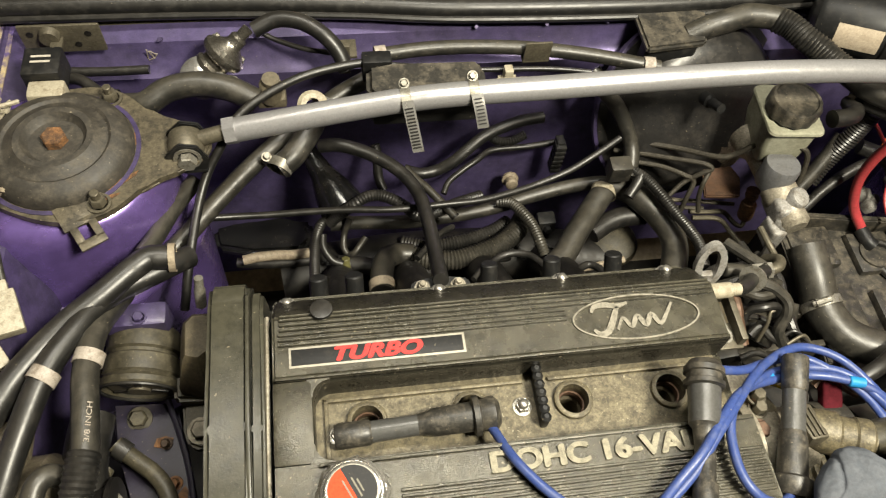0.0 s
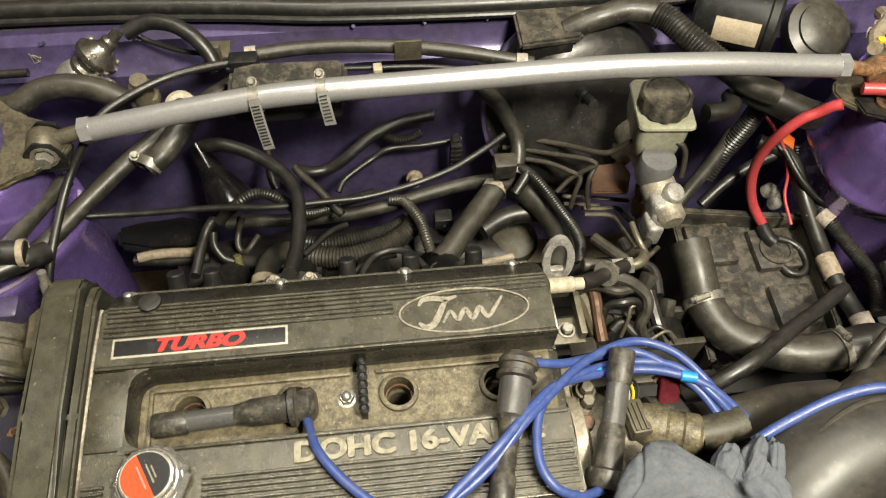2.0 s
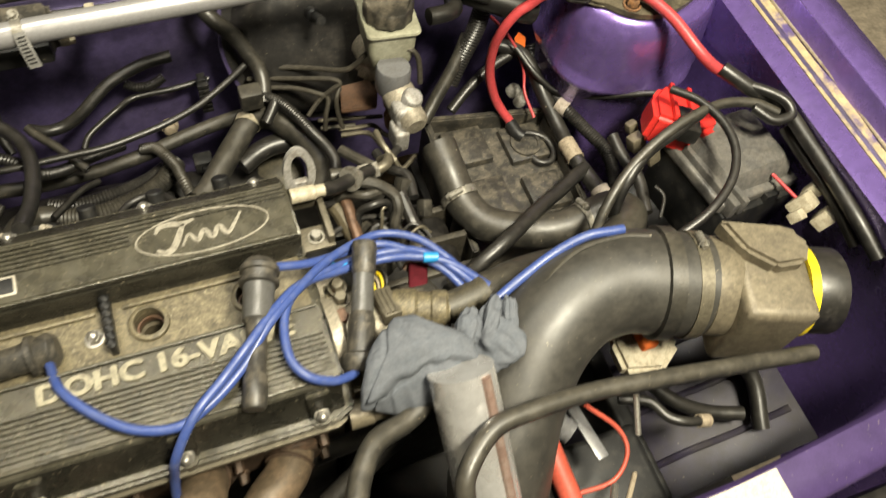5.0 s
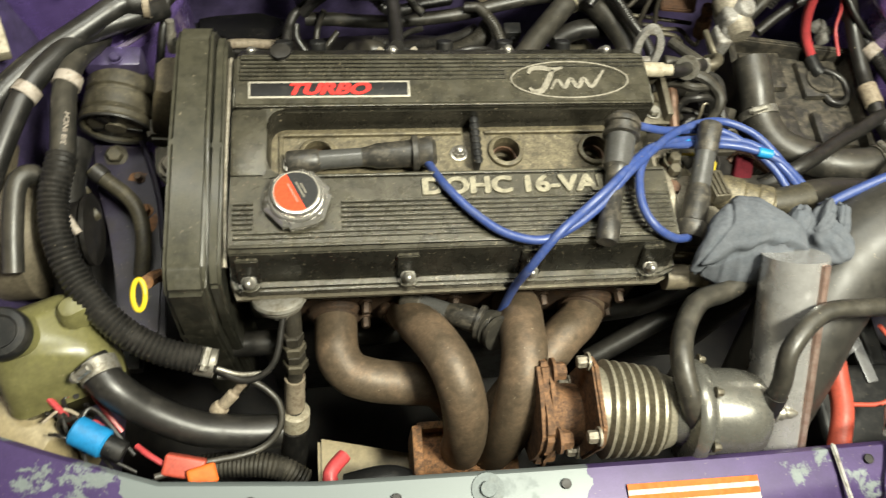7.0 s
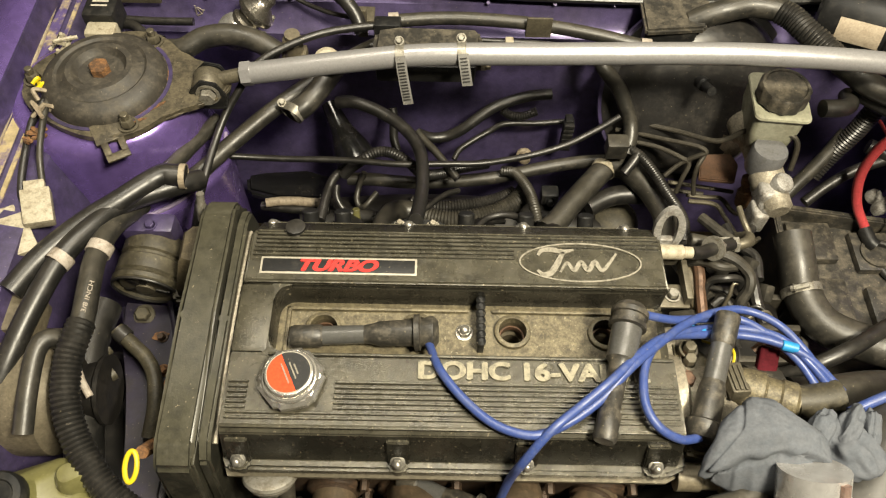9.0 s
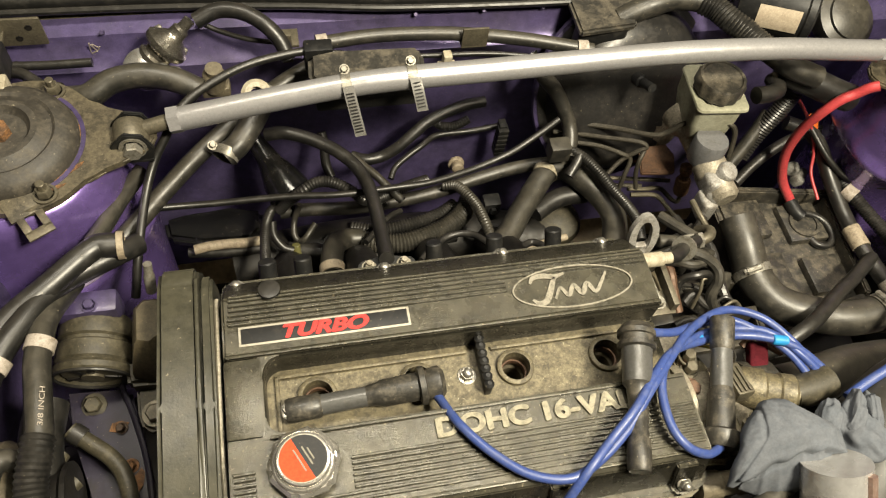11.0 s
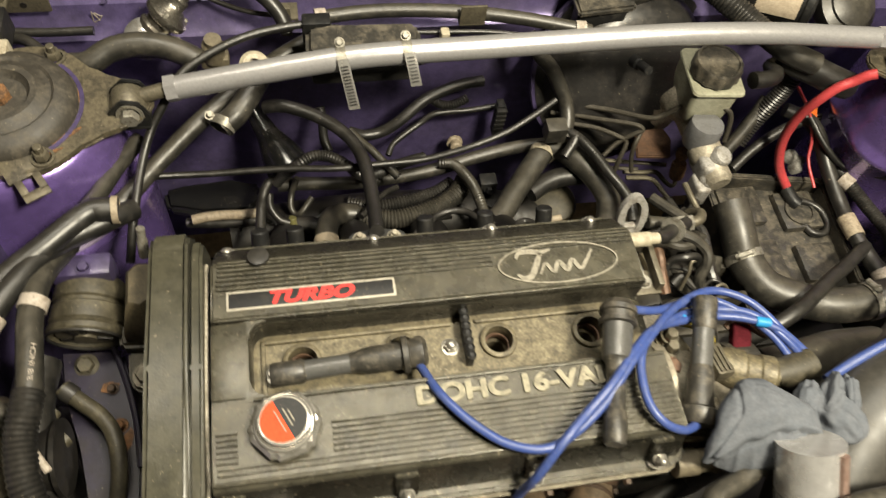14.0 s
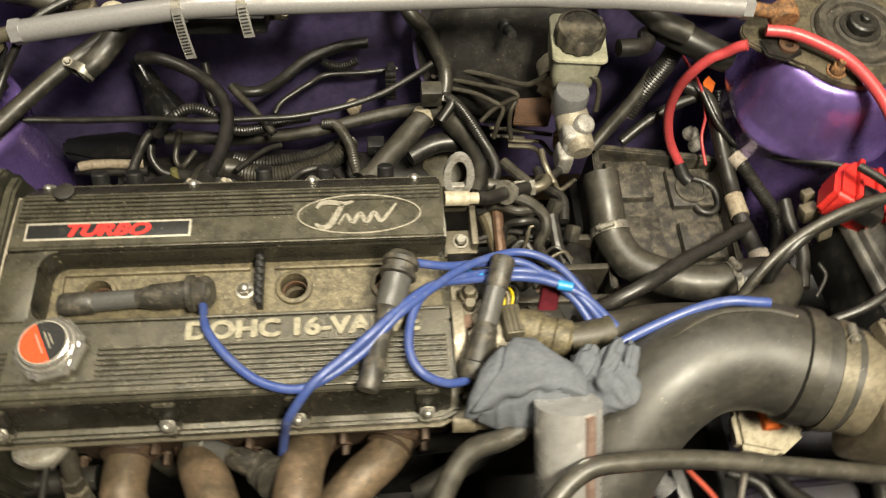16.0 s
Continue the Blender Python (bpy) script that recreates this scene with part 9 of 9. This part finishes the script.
part("shell", box(bmesh.new(), -0.017, 0.017, -0.009, 0.009, -0.009, 0.008, 0.003, Matrix.Translation((-0.233, -0.257, 0.790)) @ pose(0, 0, 0, 15, 8, -12), 3), M_REDHOSE, op)
part("cap", box(bmesh.new(), -0.010, 0.014, -0.011, 0.006, 0.004, 0.013, 0.003, Matrix.Translation((-0.222, -0.264, 0.788)) @ pose(0, 0, 0, 10, 14, 18), 3), M_ORANGE, op, "orange cap")
part("wire", tube(bmesh.new(), [(-0.250, -0.254, 0.792), (-0.262, -0.246, 0.797), (-0.272, -0.238, 0.795)], 0.0024, 8), M_RED, op)
bm = bmesh.new()
tube(bm, [(-0.100, -0.255, 0.78), (-0.112, -0.270, 0.787), (-0.110, -0.284, 0.785)], 0.0065, 12)
single("rubber_stopper", bm, M_RED, "small red rubber stopper by nose panel", "stopper")
bm = bmesh.new()
lathe(bm, (-0.215, -0.205, 0.755), (0.6, 0.45, 0.5), [(0, 0), (0.0075, 0), (0.0085, 0.004), (0.0075, 0.009), (0.0055, 0.010), (0.006, 0.026), (0.004, 0.028), (0.004, 0.040), (0, 0.04)], 18)
single("temperature_sensor", bm, M_PATCH, "pale plastic temperature sensor plug", "sensor")
ft = thing("vacuum_fitting", (-0.16, -0.135, 0.80), "stacked steel fitting with hex nut below cover", "fitting")
bm = bmesh.new()
fd = Vector((0.02, -0.50, -0.86)).normalized()
fo = Vector((-0.152, -0.120, 0.832))
lathe(bm, fo, fd, [(0, 0), (0.019, 0), (0.0235, 0.002), (0.0245, 0.005), (0.0235, 0.007), (0.0220, 0.0075), (0.0225, 0.009), (0.0205, 0.013), (0.013, 0.016), (0, 0.016)], 36)
part("dish", bm, M_ZINC, ft, "gold-tinted pressed steel dish")
part("nut", lathe(bmesh.new(), fo + fd * 0.0155, fd, [(0, 0), (0.0085, 0), (0.0092, 0.001), (0.0092, 0.010), (0.0080, 0.011), (0, 0.011)], 6), M_ZINC, ft, "plated hex nut")
part("stem", rod(bmesh.new(), fo + fd * 0.026, fd * 0.034 + fo, 0.0035, n=12), M_PLASTIC, ft)
for k, (z, r, M) in enumerate(((0.766, 0.0105, M_DARKALLOY), (0.752, 0.0118, M_STEELCAP), (0.740, 0.0105, M_DARKALLOY), (0.728, 0.0125, M_STEELCAP))):
    y = -0.142 - (0.766 - z) * 0.40
    part("union_nut", lathe(bmesh.new(), (-0.145, y, z), (0, 0.35, 1), [(0, 0), (r, 0), (r, 0.009), (r * 0.85, 0.0105), (0, 0.0105)], 6), M, ft)
part("collar", rod(bmesh.new(), (-0.1525, -0.197, 0.639), (-0.1505, -0.186, 0.662), 0.0150, n=24), M_WHITE, ft, "pale collar")

# ---- low parts that fill the bay ----
im = thing("intake_manifold", (0.0, 0.25, 0.5), "oily black intake manifold below the hoses", "intake manifold")
bm = bmesh.new()
tube(bm, [(-0.20, 0.29, 0.60), (-0.05, 0.30, 0.605), (0.10, 0.295, 0.605), (0.22, 0.28, 0.60)], 0.038, 22)
part("plenum", bm, M_DARK, im)
for x in (-0.13, -0.045, 0.045, 0.13):
    bm = bmesh.new()
    tube(bm, [(x, 0.12, 0.74), (x, 0.16, 0.735), (x, 0.21, 0.70), (x, 0.26, 0.64), (x, 0.285, 0.61)], 0.021, 16)
    part("runner", bm, M_DARK, im)
bm = bmesh.new()
box(bm, -0.19, 0.19, 0.135, 0.158, 0.775, 0.798, 0.006)
part("fuel_rail", bm, M_STEELCAP, im, "dull steel fuel rail")
for x in (-0.15, -0.115, 0.02, 0.085, 0.15):
    bm = bmesh.new()
    rod(bm, (x, 0.15, 0.79), (x, 0.168, 0.815), 0.009, n=14)
    part("injector", bm, M_PLASTIC, im)
bm = bmesh.new()
prism(bm, [(-0.284, 0.351), (-0.251, 0.359), (-0.199, 0.358), (-0.159, 0.352), (-0.159, 0.323), (-0.176, 0.308), (-0.234, 0.309), (-0.278, 0.321)], 0.622, 0.640, "z", 0.006, 3)
single("heat_shield", bm, M_GLOSSBLACK, "glossy black plastic shield below hoses", "shield")
bm = bmesh.new()
lathe(bm, (-0.150, 0.375, 0.735), (0.45, -0.75, -0.45), [(0.010, -0.02), (0.012, 0), (0.015, 0.02), (0.024, 0.045), (0.028, 0.065), (0.0255, 0.067), (0.020, 0.045), (0, 0.03)], 28)
single("air_funnel", bm, M_GLOSSBLACK, "glossy black funnel duct by firewall", "duct")
gb = thing("gearbox", (0.33, 0.05, 0.40), "grimy dark gearbox casing", "gearbox")
bm = bmesh.new()
box(bm, 0.21, 0.40, -0.09, 0.16, 0.42, 0.70, 0.03, None, 3)
part("casing", bm, M_DARK, gb)
for y in (-0.07, -0.03, 0.01, 0.05, 0.09, 0.13):
    bm = bmesh.new()
    box(bm, 0.22, 0.41, y - 0.004, y + 0.004, 0.60, 0.708, 0.002)
    part("rib", bm, M_DARKALLOY, gb)
for p, s in (((0.28, 0.10, 0.755), 0.016), ((0.255, 0.065, 0.765), 0.014), ((0.30, 0.06, 0.745), 0.013), ((0.31, 0.14, 0.755), 0.012), ((0.345, 0.145, 0.75), 0.011), ((0.33, 0.10, 0.73), 0.014), ((0.365, 0.12, 0.735), 0.010)):
    bm = bmesh.new()
    box(bm, -s, s, -s * 0.7, s * 0.7, -s * 0.7, s * 0.7, 0.003, Matrix.Translation(p) @ pose(0, 0, 0, 400 * p[0], 300 * p[1], 700 * p[0]))
    single("wire_connector", bm, M_RUBBER_OLD, "dusty black harness connector", "connector", "harness connectors")
bm = bmesh.new()
lathe(bm, (0.231, 0.290, 0.622), (0.0, -0.25, 1), [(0, 0), (0.030, 0), (0.0325, 0.004), (0.0325, 0.010), (0.028, 0.017), (0.018, 0.021), (0, 0.023)], 36)
single("egr_valve", bm, M_MOUNT, "round olive steel valve dome", "valve")
bm = bmesh.new()
box(bm, 0.198, 0.225, 0.305, 0.327, 0.742, 0.768, 0.004, None)
single("wire_connector", bm, M_RUBBER_OLD, "square grey harness connector", "connector", "harness connectors")
for p in ((0.110, 0.398, 0.637),):
    bm = bmesh.new()
    lathe(bm, p, (0, -1, 0.3), [(0.0115, 0), (0.0115, 0.003), (0.0085, 0.005), (0.0085, 0.014), (0.0065, 0.016), (0, 0.0165)], 20)
    single("grommet", bm, M_PATCH, "cream firewall grommet stud", "grommet")
lcl = thing("line_clip", (0.163, 0.393, 0.66), "black ribbed brake line clip on firewall", "clip")
bm = bmesh.new()
box(bm, 0.158, 0.168, 0.386, 0.400, 0.662, 0.722, 0.001)
part("spine", bm, M_PLASTIC, lcl)
me_rib = finish(box(bmesh.new(), -0.007, 0.007, -0.0075, 0.0075, -0.00275, 0.00275, 0.0008), "rib", M_PLASTIC)
for i in range(6):
    shared("rib", me_rib, lcl, pose(0.163, 0.3875, 0.6708 + 0.009 * i))
bm = bmesh.new()
lathe(bm, (0.122, 0.214, 0.676), (0.35, 0.55, 0.45), [(0, 0), (0.014, 0), (0.018, 0.006), (0.018, 0.022), (0.0155, 0.026), (0.0155, 0.034), (0, 0.034)], 24)
rod(bm, (0.131, 0.226, 0.69), (0.118, 0.200, 0.720), 0.0095, n=16)
single("hose_tee", bm, M_DUSTYBOX, "dusty black hose tee behind the cover", "fitting")
bm = bmesh.new()
rod(bm, (-0.119, 0.258, 0.632), (-0.121, 0.274, 0.668), 0.0052, n=12)
rod(bm, (-0.118, 0.250, 0.606), (-0.119, 0.258, 0.634), 0.0105, n=16)
single("sensor_plug", bm, M_AMBER, "olive sensor plug standing behind the cover", "sensor")
bm = bmesh.new()
box(bm, 0.128, 0.152, 0.305, 0.325, 0.640, 0.662, 0.004)
hexhead(bm, (0.140, 0.304, 0.652), (0, -1, 0.4), 0.005, 0.007)
single("wire_connector", bm, M_PLASTIC, "black connector block low at firewall", "connector", "harness connectors")
bm = bmesh.new()
prism(bm, [(0.566, 0.316), (0.576, 0.314), (0.584, 0.330), (0.578, 0.342), (0.568, 0.332)], 0.748, 0.7495, "z")
single("wire_tag", bm, M_ORANGE, "orange tape tag on red wire", "tag")
bm = bmesh.new()
for q, r in (((0.566, 0.303, 0.676), 0.0095), ((0.578, 0.296, 0.672), 0.0075), ((0.572, 0.288, 0.668), 0.0085)):
    lathe(bm, q, (0.3, -0.3, 0.9), [(0, 0), (r, 0), (r, 0.010), (r * 0.7, 0.014), (0, 0.014)], 16)
single("wire_plug", bm, M_PALEALLOY, "cluster of pale corroded wire plugs", "connector")
# front low area
bm = bmesh.new()
prism(bm, [(-0.13, -0.300), (-0.02, -0.300), (-0.02, -0.235), (-0.13, -0.21)], 0.60, 0.63, "z", 0.004)
single("radiator_tank", bm, M_CREAM, "dusty olive radiator tank top", "radiator")
bm = bmesh.new()
tube(bm, [(-0.10, -0.275, 0.70), (-0.06, -0.27, 0.705), (-0.03, -0.28, 0.70)], 0.016, 14)
single("fan_shroud", bm, M_PLASTIC, "black fan shroud edge", "fan shroud")
ow = thing("fan_clip", (0.49, -0.14, 0.78), "cream fan clip with orange latch", "clip")
bm = bmesh.new()
prism(bm, [(0.477, -0.149), (0.517, -0.159), (0.547, -0.139), (0.540, -0.104), (0.502, -0.094), (0.478, -0.114)], 0.765, 0.785, "z", 0.005)
part("plate", bm, M_WHITE, ow)
bm = bmesh.new()
box(bm, 0.502, 0.520, -0.135, -0.110, 0.784, 0.796, 0.003)
part("latch", bm, M_ORANGE, ow, "orange latch")
for nm, (x0, x1, y0, y1, z0, z1), M, lb, ct in (
        ("side_duct", (0.40, 0.50, -0.27, -0.18, 0.62, 0.70), M_PLASTIC, "dark plastic duct below intake elbow", "duct"),
        ("fan_motor", (0.33, 0.39, -0.24, -0.17, 0.62, 0.69), M_DARK, "grey fan motor near radiator", "motor"),
        ("headlamp_bracket", (0.40, 0.46, -0.50, -0.36, 0.74, 0.79), M_PLASTIC, "black headlamp bracket ahead of nose panel", "bracket"),
        ("headlamp_housing", (0.47, 0.72, -0.50, -0.36, 0.72, 0.77), M_DUSTYBOX, "dusty black headlamp housing", "headlamp")):
    bm = bmesh.new()
    box(bm, x0, x1, y0, y1, z0, z1, 0.008, None, 3)
    single(nm, bm, M, lb, ct)
bm = bmesh.new()
box(bm, -0.36, 0.80, -0.60, -0.50, 0.55, 0.70, 0.02, None, 3)
single("bumper", bm, M_PURPLE, "purple bumper ahead of the nose panel", "bumper")
sg = thing("splash_guard", (0.59, -0.15, 0.58), "oily purple inner splash panel with black duct edge", "splash guard")
bm = bmesh.new()
sheet(bm, [[(0.515 + 0.004 * math.sin(30 * y), y, 0.625), (0.56, y, 0.662), (0.62, y, 0.672), (0.68, y, 0.715)] for y in (-0.265, -0.21, -0.155, -0.10, -0.05)])
part("panel", thicken(bm, 0.003), M_PURPLE_OILY, sg, "oily purple panel", 50)
for y in (-0.225, -0.165, -0.105):
    bm = bmesh.new()
    tube(bm, [(0.53, y, 0.640), (0.56, y, 0.664), (0.62, y, 0.674), (0.672, y, 0.710)], 0.004, 8)
    part("bead", bm, M_PURPLE_OILY, sg, "pressed stiffening bead")
bm = bmesh.new()
box(bm, 0.497, 0.520, -0.265, -0.05, 0.58, 0.668, 0.006, None, 3)
part("duct_edge", bm, M_PLASTIC, sg, "dull black duct edge")
h = hose("wiring_loom", [(0.470, -0.165, 0.755), (0.497, -0.178, 0.760), (0.508, -0.198, 0.760), (0.524, -0.209, 0.760), (0.551, -0.213, 0.750)], 0.0052, M_RUBBER, "short black loom with tan taped end", "cable", n=12)
clamp_part(h, (0.546, -0.2125, 0.752), (1, -0.15, -0.35), 0.0056, width=0.014, screw=None, material=M_PATCH, label="tan tape end")
single("duct_coupling", tube(bmesh.new(), [(0.372, -0.146, 0.780), (0.386, -0.166, 0.780), (0.400, -0.186, 0.778)], 0.0125, 16, 0.0075), M_NECK, "pale grey corrugated duct coupling above red hose", "coupling")
bm = bmesh.new()
box(bm, -0.006, 0.006, -0.030, 0.030, -0.002, 0.002, 0.001, Matrix.Translation((0.4225, -0.185, 0.760)) @ pose(0, 0, 0, 0, 0, 8))
single("stay_strip", bm, M_NECK, "dull grey metal stay strip", "bracket")
gp = thing("grille_top", (0.1, -0.43, 0.74), "dusty black plastic grille top ahead of nose panel", "grille")
bm = bmesh.new()
box(bm, -0.30, 0.46, -0.50, -0.375, 0.742, 0.752, 0.003)
part("shelf", bm, M_DUSTYBOX, gp)
me_slat = finish(box(bmesh.new(), -0.004, 0.004, -0.055, 0.055, 0, 0.016, 0.001), "slat", M_PLASTIC)
for k in range(19):
    shared("slat", me_slat, gp, pose(-0.28 + 0.04 * k, -0.437, 0.751))
lt = thing("hood_latch", (0.44, -0.34, 0.80), "grimy black hood latch with pale lever", "latch")
bm = bmesh.new()
prism(bm, [(0.366, -0.281), (0.389, -0.288), (0.393, -0.300), (0.386, -0.330), (0.357, -0.326), (0.362, -0.300)], 0.8525, 0.8575, "z", 0.002, 3)
part("bracket", bm, M_LATCH, lt, "corroded grey-green bracket over the nose panel")
part("bolt", lathe(bmesh.new(), (0.377, -0.304, 0.8575), (0, 0, 1), [(0, 0), (0.007, 0), (0.007, 0.001), (0.0045, 0.0014), (0.0045, 0.003), (0, 0.003)], 20), M_LATCH, lt)
bm = bmesh.new()
box(bm, 0.385, 0.440, -0.350, -0.336, 0.77, 0.848, 0.003)
part("plate", bm, M_PLASTIC, lt)
bm = bmesh.new()
tube(bm, [(0.390 + 0.022 * math.cos(radians(a)), -0.356, 0.812 + 0.022 * math.sin(radians(a))) for a in range(-60, 201, 20)], 0.0055, 12, smooth=False)
part("hook", bm, M_LATCH, lt, "corroded latch hook")
bm = bmesh.new()
prism(bm, [(0.352, -0.352), (0.372, -0.356), (0.380, -0.400), (0.366, -0.408), (0.350, -0.380)], 0.780, 0.790, "z", 0.003)
part("lever", bm, M_AMBER, lt, "pale translucent lever")
for nm, pts, r, m_, lb in (("prop_rod", [(0.468, -0.176, 0.800), (0.461, -0.208, 0.780)], 0.0032, M_NUT, "bright steel rod behind the nose panel"),
                           ("prop_rod", [(0.413, -0.245, 0.790), (0.397, -0.262, 0.805), (0.380, -0.274, 0.822)], 0.0034, M_NUT, "bright steel rod end at the nose panel"),
                           ("release_cable", [(0.380, -0.268, 0.825), (0.362, -0.277, 0.856), (0.352, -0.300, 0.857), (0.344, -0.322, 0.856), (0.345, -0.345, 0.835)], 0.0022, M_RUBBER, "thin black release cable over nose panel"),
                           ("release_cable", [(0.393, -0.262, 0.820), (0.370, -0.279, 0.857), (0.361, -0.300, 0.857), (0.350, -0.324, 0.856), (0.352, -0.345, 0.835)], 0.0022, M_RUBBER, "thin black release cable over nose panel"),
                           ("stay_wire", [(0.449, -0.238, 0.760), (0.425, -0.258, 0.778), (0.400, -0.275, 0.800)], 0.0026, M_PATCH, "tan stay wire behind the nose panel")):
    hose(nm, pts, r, m_, lb, "rod" if nm == "prop_rod" else "cable", n=10)
bm = bmesh.new()
tube(bm, [(0.655, 0.40, 0.885), (0.64, 0.37, 0.90), (0.615, 0.345, 0.905), (0.60, 0.32, 0.91)], 0.008, 10)
for k in range(7):
    a = Vector((0.605 + 0.012 * k, 0.345 + 0.008 * (k % 3), 0.90))
    tube(bm, [a, a + Vector((0.01, 0.012 + 0.003 * k, 0.004)), a + Vector((0.030, 0.004 * k - 0.01, -0.010))], 0.0009, 6)
single("loose_wires", bm, M_PATCH, "tangle of tan wires behind strut mount", "wires", kind="stuff")
bm = bmesh.new()
box(bm, 0.601, 0.610, 0.320, 0.328, 0.915, 0.920, 0.002)
single("wire_tag", bm, M_YELLOW, "small yellow wire tag", "tag")
lug = thing("cable_lug", (0.598, 0.262, 0.885), "brown copper cable lug on strut mount", "cable lug")
bm = bmesh.new()
prism(bm, [(0.570, 0.248), (0.590, 0.240), (0.612, 0.250), (0.612, 0.268), (0.590, 0.280), (0.566, 0.270)], 0.884, 0.890, "z", 0.002)
part("plate", bm, M_DARK, lug)
bm = bmesh.new()
lathe(bm, (0.596, 0.259, 0.890), (0, 0, 1), [(0.005, 0), (0.011, 0), (0.011, 0.004), (0.005, 0.004), (0.004, 0)], 20)
part("eyelet", bm, M_COPPER, lug, "copper eyelet")
